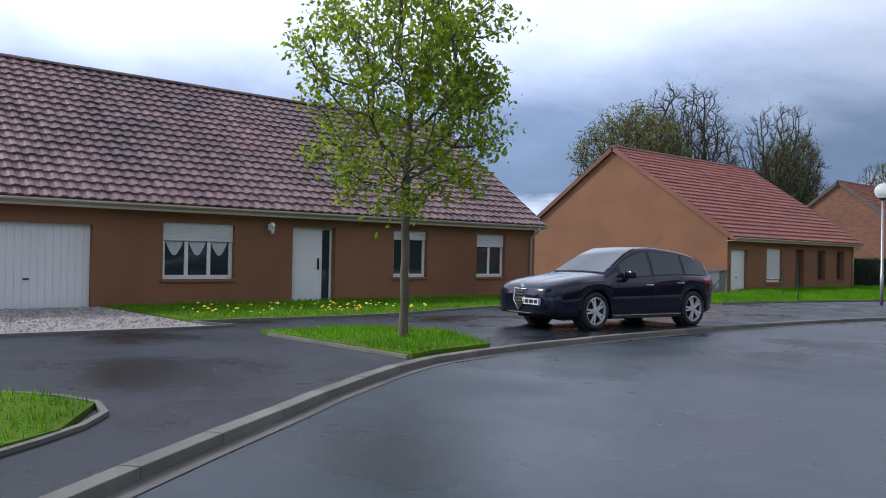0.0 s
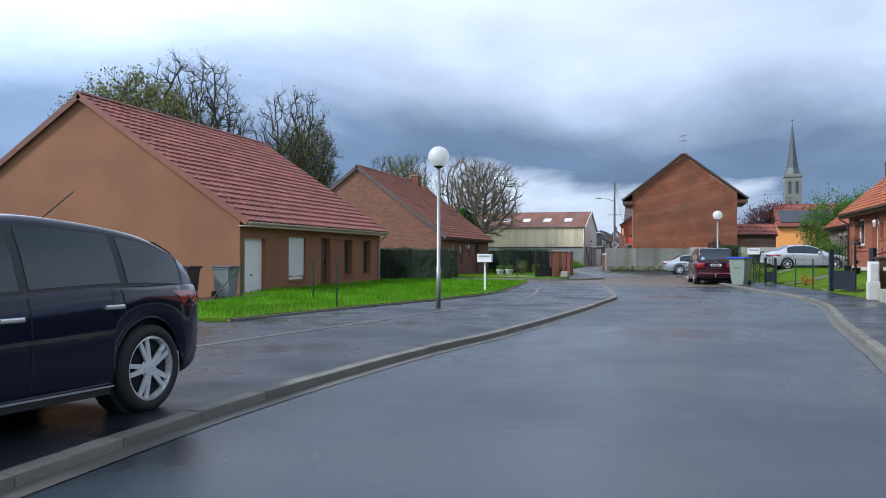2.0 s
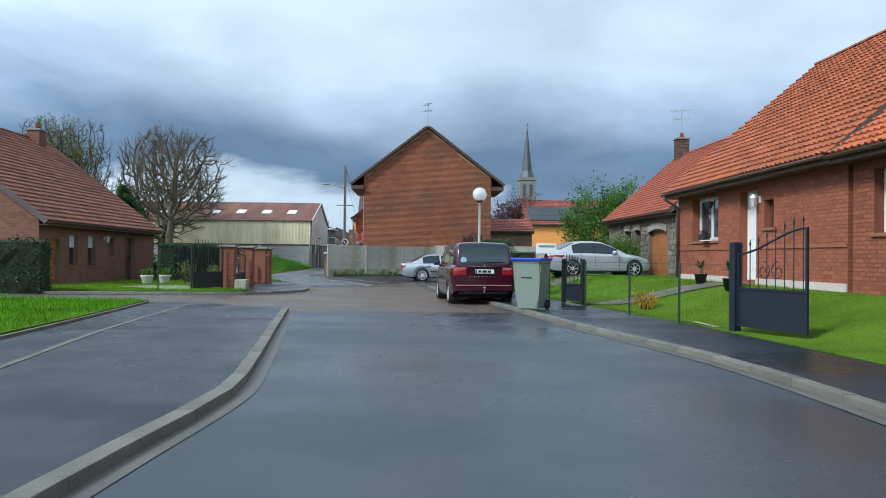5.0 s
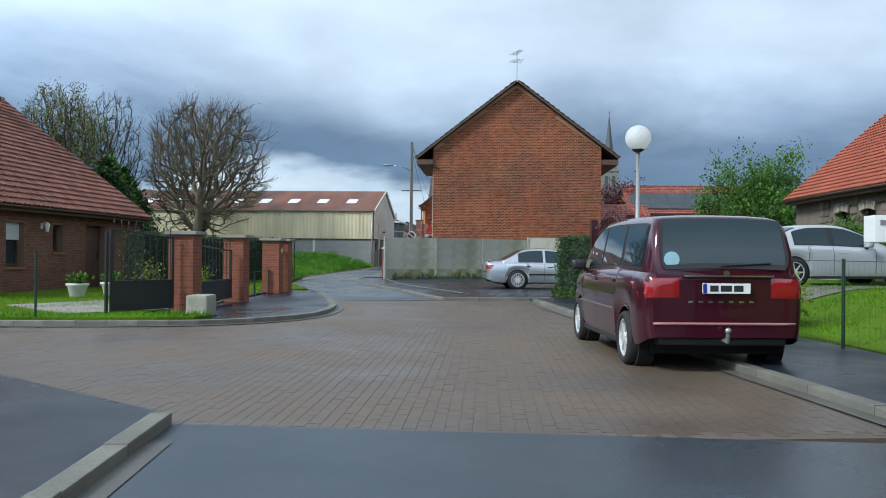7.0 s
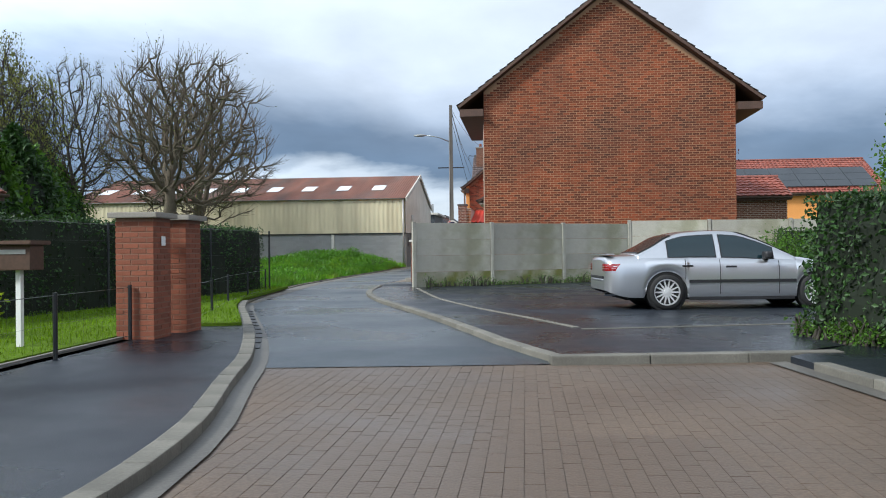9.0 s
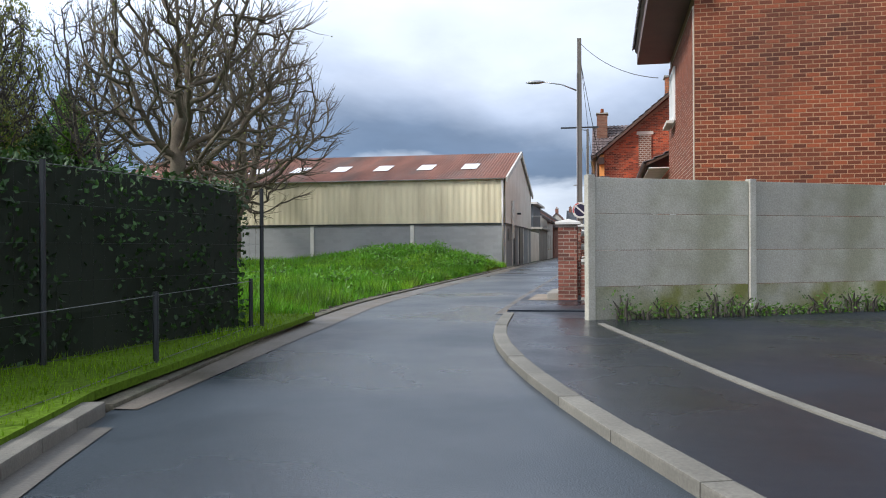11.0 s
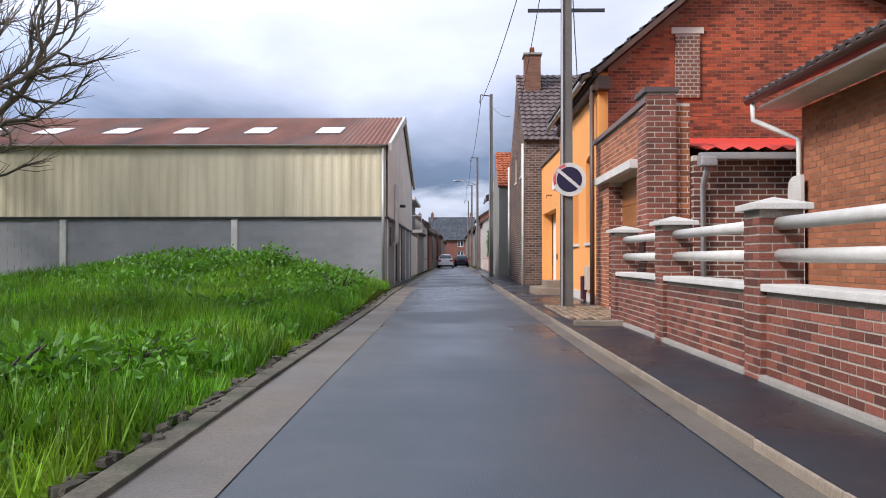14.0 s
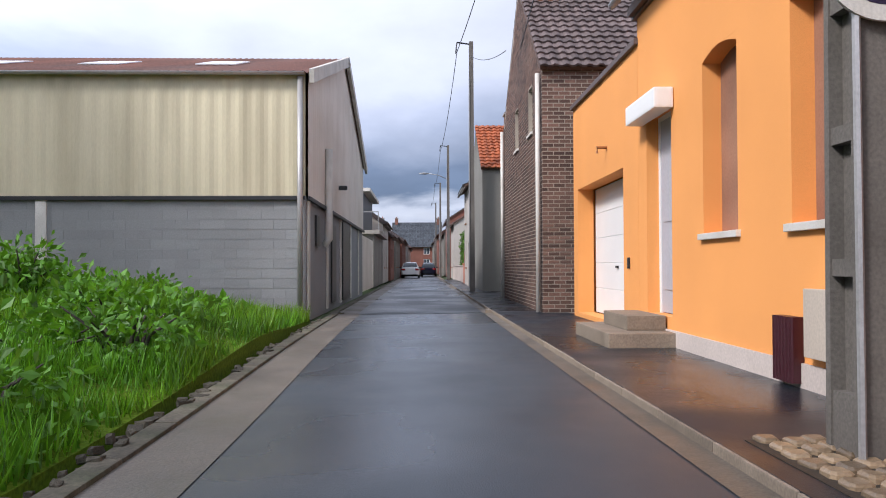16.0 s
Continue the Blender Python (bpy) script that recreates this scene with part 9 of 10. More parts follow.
def evergreen(x, y, h, w, label, seed, n=5200):
    rng = np.random.RandomState(seed)
    t = thing("conifer", (x, y, 0.0), label, "tree")
    part("trunk", tube(bmesh.new(), [(0, 0, -0.1), (0, 0, h * 0.6), (0, 0, h * 0.96)], [0.14, 0.08, 0.01], 8), M["bark_dark"], t)
    zz = rng.rand(n) ** 0.8 * h
    a = rng.uniform(0, 2 * np.pi, n)
    lump = 1 + 0.22 * np.sin(3 * a + zz * 1.4) + 0.15 * np.sin(7 * a - zz * 2.1)
    r = w / 2 * lump * np.clip(1.02 - (zz / h) ** 1.8, 0.03, 1) * rng.uniform(0.75, 1.05, n)
    link_part("crown", leaf_mesh("crown", np.stack([r * np.cos(a), r * np.sin(a), zz + 0.05], 1), 0.22, M["bush"] if seed % 2 else M["hedge"], seed, droop=0.4, ratio=0.45), t, kind="stuff")
    # solid filling whose near-black colour stands for shade within the crown
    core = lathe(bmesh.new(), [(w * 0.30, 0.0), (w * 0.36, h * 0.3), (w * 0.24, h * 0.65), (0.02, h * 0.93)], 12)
    part("inner_core", core, M["leaf_shade_core"], t)
    return t


for k, (x, y, h, w) in enumerate(((122.0, 47.0, 12.6, 8.5), (127.5, 50.0, 12.4, 8.5), (117.0, 48.5, 11.6, 8.0), (111.5, 49.0, 12.0, 8.0), (106.5, 47.5, 10.6, 7.0), (74.5, 19.5, 4.9, 3.2), (77.0, 20.5, 5.2, 3.2), (79.5, 21.0, 5.0, 3.4), (82.0, 22.0, 4.7, 3.2), (85.0, 25.0, 4.8, 3.4), (89.0, 28.0, 5.2, 4.0), (93.0, 30.5, 5.6, 4.4), (97.0, 31.5, 5.8, 4.6), (101.0, 33.0, 6.4, 5.0), (105.5, 35.0, 6.8, 5.2), (90.0, 35.0, 5.5, 4.4))):
    evergreen(x, y, h, w, "dark green conifer in a row behind the hedge" if h < 8 else "tall dark green conifer behind the warehouse", 71 + k, 5200 if h < 8 else 12000)

# ---- long grass beside the street ----

def lot_z(x, y):
    """A low bank along the lot, with a mound of tipped soil before the hall."""
    m = 0.62 * math.exp(-(((x - 109) / 3.2) ** 2 + ((y - 18.0) / 3.4) ** 2)) + 0.3 * math.exp(-(((x - 111) / 2.5) ** 2 + ((y - 22.5) / 3.0) ** 2))
    edge = 13.1 + (x - 80.4) * 0.095 if x < 85 else 13.5 + (x - 85) * 0.022
    rim = 0.11 * min(max((y - edge) / 0.7, 0), 1) - 0.01
    return rim + 0.10 * min(max((y - 14) / 4, 0), 1) + m + 0.04 * math.sin(x * 0.9) * math.sin(y * 0.8) * min(max(y - edge, 0), 1)


verts, faces = [], []
n = 60
for i in range(n + 1):
    x = 80.4 + 34.4 * i / n
    edge = 13.1 + (x - 80.4) * 0.095 if x < 85 else 13.5 + (x - 85) * 0.022
    for k in range(31):
        y = edge + (41.0 - edge) * (k / 30) ** 1.4
        verts.append((x, y, lot_z(x, y)))
    verts.append((x, 41.0, -0.3)); verts.append((x, edge, -0.3))
for i in range(n):
    for k in range(33):
        a, b = i * 33 + k, i * 33 + (k + 1) % 33
        faces.append((a, b, b + 33, a + 33))
faces += [tuple(range(33)), tuple(range((n + 1) * 33 - 1, (n + 1) * 33 - 34, -1))]
tagged(new("lawn_lot", mesh_of("lawn_lot", verts, faces, M["turf"])), "rough lot of long lush grass before the warehouse", "grass", kind="structure")
M["grass_long"] = mat("long_grass_blades", (0.085, 0.235, 0.010), 0.5, 0.6, 0.5, 6, 0.3, 0, island=0.5, through=0.4, stain=(0.19, 0.33, 0.018), stain_amount=0.8, stain_scale=0.45)
M["weed"] = mat("weed_leaves", (0.085, 0.225, 0.014), 0.5, 0.3, 0.7, 8, 0.2, 0, island=0.4, through=0.35)
near = [(80.5, 13.1), (85.0, 13.5), (92.0, 13.66), (103.0, 13.9), (114.7, 14.15), (114.7, 17.5), (80.8, 17.5)]
grass("long_grass", near, lambda x, y: lot_z(x, y) - 0.02, 700, 0.22, 0.02, "long lush green grass beside the street", M["grass_long"], 81, patch=0.55)
mid = [(81.4, 17.5), (114.7, 17.5), (114.7, 23.0), (81.4, 23.0)]
grass("long_grass", mid, lambda x, y: lot_z(x, y) - 0.02, 300, 0.26, 0.028, "long lush green grass farther from the street", M["grass_long"], 82, patch=0.5)
grass("long_grass", [(81.6, 23.0), (114.7, 23.0), (114.7, 40.5), (81.6, 40.5)], lambda x, y: lot_z(x, y) - 0.02, 75, 0.34, 0.05, "long lush green grass far back", M["grass_long"], 83)
# broad weeds and seed heads among the grass
rs = np.random.RandomState(84)
c = np.stack([rs.uniform(103, 114.3, 9000), rs.uniform(14.6, 25, 9000), np.zeros(9000)], 1)
c[:, 2] = [lot_z(x, y) + 0.32 * rs.rand() * math.exp(-(((x - 109.3) / 3.6) ** 2 + ((y - 18.5) / 4.5) ** 2)) * 1.6 for x, y in c[:, :2]]
ob = new("weeds", leaf_mesh("weeds", c, 0.16, M["weed"], 85, droop=-0.6))
tagged(ob, "broad-leaved green weeds on the mound", "weeds", kind="stuff")
c = np.stack([rs.uniform(84, 104, 5000), 14.0 + rs.rand(5000) ** 2 * 7, np.zeros(5000)], 1)
c[:, 2] = [lot_z(x, y) + 0.05 for x, y in c[:, :2]]
tagged(new("weeds", leaf_mesh("weeds", c, 0.14, M["weed"], 86, droop=-0.8)), "low broad weeds between the grass", "weeds", kind="stuff")
rng = random.Random(88)
for k in range(34):
    t = rng.random()
    if k < 15:
        x, y, hh, nm = rng.gauss(109.0, 1.7), rng.gauss(17.6, 1.6), rng.uniform(0.35, 0.65), "leafy clump of nettles on the mound"
    else:
        x, y, hh, nm = rng.uniform(84, 106), 14.1 + 5 * rng.random() ** 1.5, rng.uniform(0.2, 0.42), "leafy clump of weeds in the long grass"
    bush("weed_clump", x, max(y, 14.6), lot_z(x, max(y, 14.6)) - 0.03, rng.uniform(0.9, 1.7), rng.uniform(0.9, 1.6), hh, nm, "weed", 620 if k < 15 else 420, 0.11, 300 + k, "weeds", 8)
# rough stones along the edge of the long grass
edge_stone = mat("mossy_edge_stone", (0.062, 0.055, 0.038), 0.9, 0.3, 4.0, 40, 0.3, 0.5, random=0.35)
rng = random.Random(87)
stones = []
for k in range(5):
    bm = boxes((-0.5, 0.5, -0.5, 0.5, 0, 1.0))
    bmesh.ops.bevel(bm, geom=list(bm.edges), offset=0.18, segments=1, affect="EDGES")
    for v in bm.verts:
        v.co += Vector((rng.uniform(-0.12, 0.12), rng.uniform(-0.12, 0.12), rng.uniform(-0.14, 0.1)))
    me = bpy.data.meshes.new("edge_stone"); bm.to_mesh(me); bm.free(); me.materials.append(edge_stone); stones.append(me)
stone_row = thing("edging_stones", (0, 0, 0), "rough broken stones edging the long grass", "edging", kind="structure")
where, way = glide([(80.0, 13.0), (82.0, 13.22), (85.0, 13.46), (92.0, 13.59), (103.0, 13.7), (114.5, 13.9)], 0.125)
for p, d in list(zip(where, way))[:285]:
    ob = link_part("edge_stone", stones[rng.randrange(5)], stone_row)
    ob.matrix_local = pose(p.x, p.y + rng.uniform(-0.06, 0.07), rng.uniform(-0.02, 0.01), rng.uniform(-10, 10), rng.uniform(-14, 14), rng.uniform(-35, 35)) @ Matrix.Diagonal((rng.uniform(0.05, 0.15), rng.uniform(0.04, 0.10), rng.uniform(0.02, 0.065), 1))


# ---- fences and gates ----
def wire_fence(name, label, pts, height, z=0.08, material="green_mesh", gap=0.14, post_r=0.025, zfun=None, posts=None):
    """Thin posts with woven wire between them."""
    f = thing(name, (0, 0, 0), label, "fence")
    for i, p in enumerate(pts):
        zz = zfun(*p) if zfun else z
        part("post", tube(bmesh.new(), [(p[0], p[1], zz - 0.1), (p[0], p[1], zz + height + 0.03)], post_r, 8), M[material], f)
        if i + 1 < len(pts):
            q = pts[i + 1]
            z2 = zfun(*q) if zfun else z
            L = math.hypot(q[0] - p[0], q[1] - p[1])
            bm = bmesh.new()
            n = max(int(L / gap), 1)
            for k in range(1, n):
                t = k / n
                x, y, zb = p[0] + (q[0] - p[0]) * t, p[1] + (q[1] - p[1]) * t, zz + (z2 - zz) * t
                tube(bm, [(x, y, zb + 0.02), (x, y, zb + height)], 0.0009, 3, cap=False)
            m = max(int(height / (gap * 2)), 1)
            for k in range(m + 1):
                h = 0.02 + (height - 0.02) * k / m
                tube(bm, [(p[0], p[1], zz + h), (q[0], q[1], z2 + h)], 0.0013 if 0 < k < m else 0.004, 3, cap=False)
            part("wire_mesh", bm, M[material], f, "woven green wire")
    return f


def iron_gate(name, label, p0, p1, z, low, mats=("iron", "iron"), panel_h=0.6, top0=1.3, top1=1.6, bars=10, spear=True, scroll=True, posts=(True, True), post_w=0.09, post_h=1.5):
    """A leaf of iron bars over a sheet panel, its top rail bowed from top0 to top1."""
    L = math.hypot(p1[0] - p0[0], p1[1] - p0[1])
    ang = math.degrees(math.atan2(p1[1] - p0[1], p1[0] - p0[0]))
    g = thing(name, pose(p0[0], p0[1], z, 0, 0, ang), label, "gate")
    fr, pm = M[mats[0]], M[mats[1]]
    for on, x in zip(posts, (0.0, L)):
        if on:
            part("post", boxes((x - post_w / 2, x + post_w / 2, -post_w / 2, post_w / 2, 0, post_h), bevel=0.006), fr, g)
    a, b = 0.07, L - 0.07

    def top(x):
        t = (x - a) / (b - a)
        return top0 + (top1 - top0) * (t * t * (3 - 2 * t))

    part("frame", boxes((a, a + 0.04, -0.02, 0.02, low, top(a)), (b - 0.04, b, -0.02, 0.02, low, top(b)), (a + 0.04, b - 0.04, -0.018, 0.018, low, low + 0.04), (a + 0.04, b - 0.04, -0.018, 0.018, panel_h, panel_h + 0.04)), fr, g)
    part("top_rail", tube(bmesh.new(), [(a + (b - a) * k / 12, 0, top(a + (b - a) * k / 12)) for k in range(13)], 0.018, 6), fr, g)
    part("panel", boxes((a + 0.04, b - 0.04, -0.006, 0.006, low + 0.04, panel_h)), pm, g)
    for k in range(bars):
        x = a + (b - a) * (k + 0.5) / bars
        bm = tube(bmesh.new(), [(x, 0, panel_h + 0.04), (x, 0, top(x) + (0.10 if spear else 0))], 0.0085, 6)
        if spear:
            tube(bm, [(x, 0, top(x) + 0.10), (x, 0, top(x) + 0.14), (x, 0, top(x) + 0.21)], [0.010, 0.018, 0.002], 6)
        part("bar", bm, fr, g)
    if scroll:
        bm = bmesh.new()
        for s in (-1, 1):
            pts = []
            for k in range(22):
                t = k / 21
                r = 0.16 * (1 - 0.8 * t)
                an = math.pi * 2.6 * t + math.pi / 2
                pts.append((L / 2 + s * (0.16 + r * math.cos(an)), -0.012, panel_h + 0.32 + r * math.sin(an)))
            tube(bm, pts, 0.009, 5)
        part("scroll", bm, fr, g)
    return g


# plinth wall with green fence before the hedge
plinth_wall = thing("wall_plinth", (0, 0, 0), "low weathered concrete plinth wall under a green fence", "wall", kind="structure")
PLINTH = [(12.5, -1.55), (16.0, -0.95), (20.0, -0.72), (24.0, -0.86), (28.0, -1.40), (32.0, -1.88), (36.6, -2.22)]
for p, q in zip(PLINTH, PLINTH[1:]):
    L = math.hypot(q[0] - p[0], q[1] - p[1])
    n = 2
    for k in range(n):
        ob = part("block", boxes((L * k / n + 0.004, L * (k + 1) / n - 0.004, -0.2, 0, 0.0, 0.36), bevel=0.012), M["concrete"], plinth_wall)
        ob.matrix_local = pose(p[0], p[1], 0.06, 0, 0, math.degrees(math.atan2(q[1] - p[1], q[0] - p[0])))
flat_mesh("soil_bed", [(x, y - 0.19) for x, y in PLINTH] + [(x, y - 1.9) for x, y in PLINTH[::-1]], 0.37, M["earth"], "bare soil bed between plinth and hedge", thick=0.45)
screen = mat("green_screen_net", (0.006, 0.024, 0.014), 0.7, 0.12, 1.0, 160, 0.3, 0.3)
net_fence = thing("net_fence", (0, 0, 0), "dark green screened garden fence on a plinth", "fence")
FENCE = [(p[0], p[1] - 0.42) for p in PLINTH]
for p, q in zip(FENCE, FENCE[1:]):
    L, ang = math.hypot(q[0] - p[0], q[1] - p[1]), math.degrees(math.atan2(q[1] - p[1], q[0] - p[0]))
    for k in range(2):
        ob = part("post", boxes((L * k / 2 - 0.03, L * k / 2 + 0.03, -0.03, 0.03, 0, 1.78), bevel=0.006), M["green_mesh"], net_fence)
        ob.matrix_local = pose(p[0], p[1], 0.26, 0, 0, ang)
        bm = bmesh.new()
        a, b = L * k / 2 + 0.032, L * (k + 1) / 2 - 0.032
        m = 34
        for i in range(m + 1):
            x = a + (b - a) * i / m
            tube(bm, [(x, 0.0, 0.05), (x, 0.0, 1.7)], 0.005, 4, cap=False)
        for i in range(44):
            zz = 0.05 + 1.65 * i / 43
            tube(bm, [(a, 0.005, zz), (b, 0.005, zz)], 0.006, 4, cap=False)
        ob = part("net", bm, screen, net_fence, "tight dark green netting", kind="stuff")
        ob.matrix_local = pose(p[0], p[1], 0.26, 0, 0, ang)
meter = thing("meter_pillar", (37.1, -2.2, 0.08), "white meter box on a pale pillar by the gate", "meter box")
part("pillar", boxes((-0.15, 0.15, -0.16, 0.16, 0, 0.52), bevel=0.01), M["white_old"], meter)
part("box", boxes((-0.15, 0.15, -0.13, 0.13, 0.52, 1.12), bevel=0.012), M["white"], meter)
part("door", boxes((-0.162, -0.152, -0.1, 0.1, 0.58, 1.05), bevel=0.003), M["white_old"], meter)
bin_shed = thing("gate_pillar", (37.6, -2.65, 0.08), "dark slatted gate pillar beside the meter box", "pillar")
part("core", boxes((-0.2, 0.2, -0.25, 0.25, 0, 1.2), bevel=0.01), M["wood_dark"], bin_shed)
part("cap", boxes((-0.24, 0.24, -0.29, 0.29, 1.2, 1.26), bevel=0.01), M["wood_dark"], bin_shed)
part("letter_slot", boxes((-0.212, -0.202, -0.12, 0.12, 0.85, 0.95)), M["white"], bin_shed)

# drive gate, open wire fence and small gate before the brick house
iron_gate("drive_gate", "dark blue iron drive gate with spears, standing open", (42.5, -1.99), (40.85, -2.5), 0.09, 0.1, ("iron_blue", "iron_blue"), 0.72, 1.32, 1.72, 8, posts=(True, False), post_w=0.14, post_h=1.52)
iron_gate("drive_gate", "dark blue iron drive gate leaf on a square post", (38.1, -2.4), (39.3, -3.9), 0.09, 0.1, ("iron_blue", "iron_blue"), 0.72, 1.32, 1.72, 8, posts=(True, False), post_w=0.14, post_h=1.52)
wire_fence("wire_fence", "thin green wire fence round the front lawn", [(42.65, -2.0), (44.5, -1.68), (47.2, -1.42), (49.9, -0.98)], 1.12, 0.1)
iron_gate("garden_gate", "narrow black iron garden gate with spears", (50.05, -0.95), (51.2, -0.66), 0.09, 0.08, ("iron", "iron_blue"), 0.5, 1.05, 1.15, 6, scroll=False, post_w=0.09, post_h=1.2)
wire_fence("wire_fence", "thin green wire fence round the front lawn", [(51.35, -0.64), (53.4, -0.62), (55.4, -0.62), (57.4, -0.45), (59.6, -0.3)], 1.12, 0.1)
tagged(part("edging_board", boxes((43.3, 44.5, -2.02, -1.94, 0.05, 0.11)), M["concrete"]), "low concrete board below the wire fence", "edging", kind="structure")
# burgundy gate
iron_gate("burgundy_gate", "burgundy metal gate leaf with arched top and scrolls", (60.95, 0.9), (62.42, 1.1), 0.08, 0.06, ("iron_red", "iron_red"), 1.05, 1.72, 2.12, 11, posts=(True, False), post_w=0.16, post_h=2.1)
iron_gate("burgundy_gate", "burgundy metal gate leaf with arched top and scrolls", (63.95, 1.31), (62.46, 1.105), 0.08, 0.06, ("iron_red", "iron_red"), 1.05, 1.72, 2.12, 11, posts=(True, False), post_w=0.16, post_h=2.1)

tagged(part("gate_sill", prism([(60.8, 0.7), (64.1, 1.15), (64.06, 1.5), (60.76, 1.05)], 0.03, 0.098), M["concrete_pole"]), "grey concrete strip below the burgundy gate", "sill", kind="structure")
# brick gate piers on the corner
for x, y in ((58.3, 10.13), (61.62, 10.13), (66.1, 10.42), (66.95, 10.36)):
    p = garden_pier(x, y, 1.55, "square pink brick gate pier with flat stone cap", w=0.49, mat_b="brick_p", cap=False, singles=60, group="gate piers on the corner", joints="mortar_pier")
    part("cap", boxes((-0.32, 0.32, -0.32, 0.32, 1.55, 1.62), bevel=0.015), M["concrete_pole"], p, "flat grey stone cap")
plate_t = thing("bell_plate", (66.1, 10.16, 1.25), "small pale plate on the gate pier", "plate")
part("plate", boxes((-0.05, 0.05, -0.012, 0, 0, 0.12), bevel=0.003), M["white"], plate_t)
iron_gate("drive_gate", "black iron drive gate with spear tops, standing open", (58.02, 10.2), (56.78, 11.02), 0.1, 0.06, ("iron", "iron"), 0.58, 1.44, 1.56, 9, posts=(False, True), post_w=0.05, post_h=1.5, spear=True, scroll=False)
iron_gate("garden_gate", "black iron gate between brick piers", (58.6, 10.15), (61.32, 10.13), 0.1, 0.08, ("iron", "iron_blue"), 0.5, 1.3, 1.2, 11, posts=(False, False), scroll=True)
wire_fence("wire_fence", "low dark wire fence between the gate piers", [(61.95, 10.22), (64.0, 10.36), (65.8, 10.46)], 0.62, 0.11, "iron")
wire_fence("wire_fence", "low green wire fence along the lawn", [(67.55, 10.5), (70.1, 11.1), (72.9, 11.85), (75.3, 12.25), (78.2, 12.75)], 0.55, 0.11, "iron", gap=0.7)
wire_fence("wire_fence", "tall wire fence before the dark hedge", [(66.0, 14.07), (67.0, 13.95), (71.0, 13.5), (75.0, 13.05), (78.4, 12.7)], 1.6, 0.12, "iron", gap=0.14)
tagged(part("concrete_block", boxes((56.95, 57.5, 9.22, 9.62, 0.07, 0.47), bevel=0.06), M["concrete"]), "pale weathered concrete block beside the gate pier", "block")


def planter(x, y, z, label, w=0.5):
    p = thing("planter", (x, y, z), label, "planter")
    part("pot", lathe(bmesh.new(), [(w * 0.3, 0), (w * 0.36, 0.05), (w * 0.46, 0.28), (w * 0.54, 0.32), (w * 0.54, 0.36), (w * 0.4, 0.36)], 20), M["white_old"], p, smooth=True)
    part("soil", lathe(bmesh.new(), [(w * 0.4, 0.33), (0.02, 0.365)], 12), M["earth"], p)
    link_part("leaves", leaf_mesh("leaves", np.random.RandomState(3).normal(0, 1, (90, 3)) * [w * 0.2, w * 0.2, 0.06] + [0, 0, 0.45], 0.16, M["bush"], 5, droop=-0.7), p, kind="stuff")
    return p


planter(61.75, 14.1, 0.1, "white stone planter before the brick bungalow", 0.5)
planter(62.7, 13.7, 0.1, "white stone planter before the brick bungalow", 0.5)
# slanting posts and a rail on the verge
for x, y, lean in ((30.5, 14.8, 0), (31.2, 13.0, 0), (28.4, 11.1, 0), (56.0, 11.9, 0)):
    tagged(part("thin_post", tube(bmesh.new(), [(x, y, 0.05), (x, y, 1.25)], 0.022, 8), M["green_mesh"]), "thin dark metal post in the lawn", "post", "thin posts in the lawn")
tagged(part("prop", tube(bmesh.new(), [(30.52, 14.8, 1.1), (29.7, 15.3, 0.08)], 0.018, 8), M["green_mesh"]), "slanting metal prop against a thin post", "prop")


def palm(x, y, z, label, seed, s=1.0):
    p = thing("potted_palm", (x, y, z), label, "potted plant", "potted palms by the door")
    part("pot", lathe(bmesh.new(), [(0.15 * s, 0), (0.22 * s, 0.34 * s), (0.24 * s, 0.34 * s), (0.24 * s, 0.38 * s), (0.18 * s, 0.38 * s)], 18), M["black_plastic"], p, smooth=True)
    part("trunk", tube(bmesh.new(), [(0, 0, 0.34 * s), (0.01, 0, 0.55 * s)], [0.06 * s, 0.05 * s], 8), M["bark"], p)
    rng = random.Random(seed)
    verts, faces = [], []
    for k in range(26):
        a, el, L = rng.uniform(0, 6.28), rng.uniform(0.1, 1.2), s * rng.uniform(0.3, 0.5)
        tip = Vector((math.cos(a) * math.cos(el), math.sin(a) * math.cos(el), math.sin(el))) * L + Vector((0, 0, 0.55 * s))
        root = Vector((0, 0, 0.54 * s))
        side = Vector((-math.sin(a), math.cos(a), 0)) * 0.03 * s
        mid = root.lerp(tip, 0.55) + Vector((0, 0, 0.06 * s))
        i = len(verts)
        verts += [root, mid + side, tip - Vector((0, 0, 0.08 * s)), mid - side]
        faces.append((i, i + 1, i + 2, i + 3))
    link_part("fronds", mesh_of("fronds", verts, faces, M["hedge"]), p, kind="stuff")
    return p


palm(49.15, -3.75, garden_z(49.15, -3.75), "small palm in a black pot by the front door", 1, 0.72)
palm(47.1, -3.7, garden_z(47.1, -3.7), "small palm in a black pot by the front door", 2, 0.75)


def wall_lamp(m, label):
    """A small carriage lamp: the wall lies at local y = 0, its face towards -y."""
    l = thing("wall_lamp", m, label, "wall lamp")
    part("bracket", boxes((-0.05, 0.05, -0.03, 0, -0.05, 0.12), bevel=0.01), M["white"], l)
    part("arm", tube(bmesh.new(), [(0, -0.02, 0.05), (0, -0.10, 0.16), (0, -0.18, 0.12)], 0.012, 6), M["white"], l)
    part("glass", lathe(bmesh.new(), [(0.045, -0.14), (0.075, 0.06), (0.02, 0.08)], 6, centre=(0, -0.18, 0.0)), M["lamp_globe"], l)
    part("hood", lathe(bmesh.new(), [(0.095, 0.06), (0.05, 0.12), (0.01, 0.16)], 6, centre=(0, -0.18, 0.0)), M["white"], l)
    return l


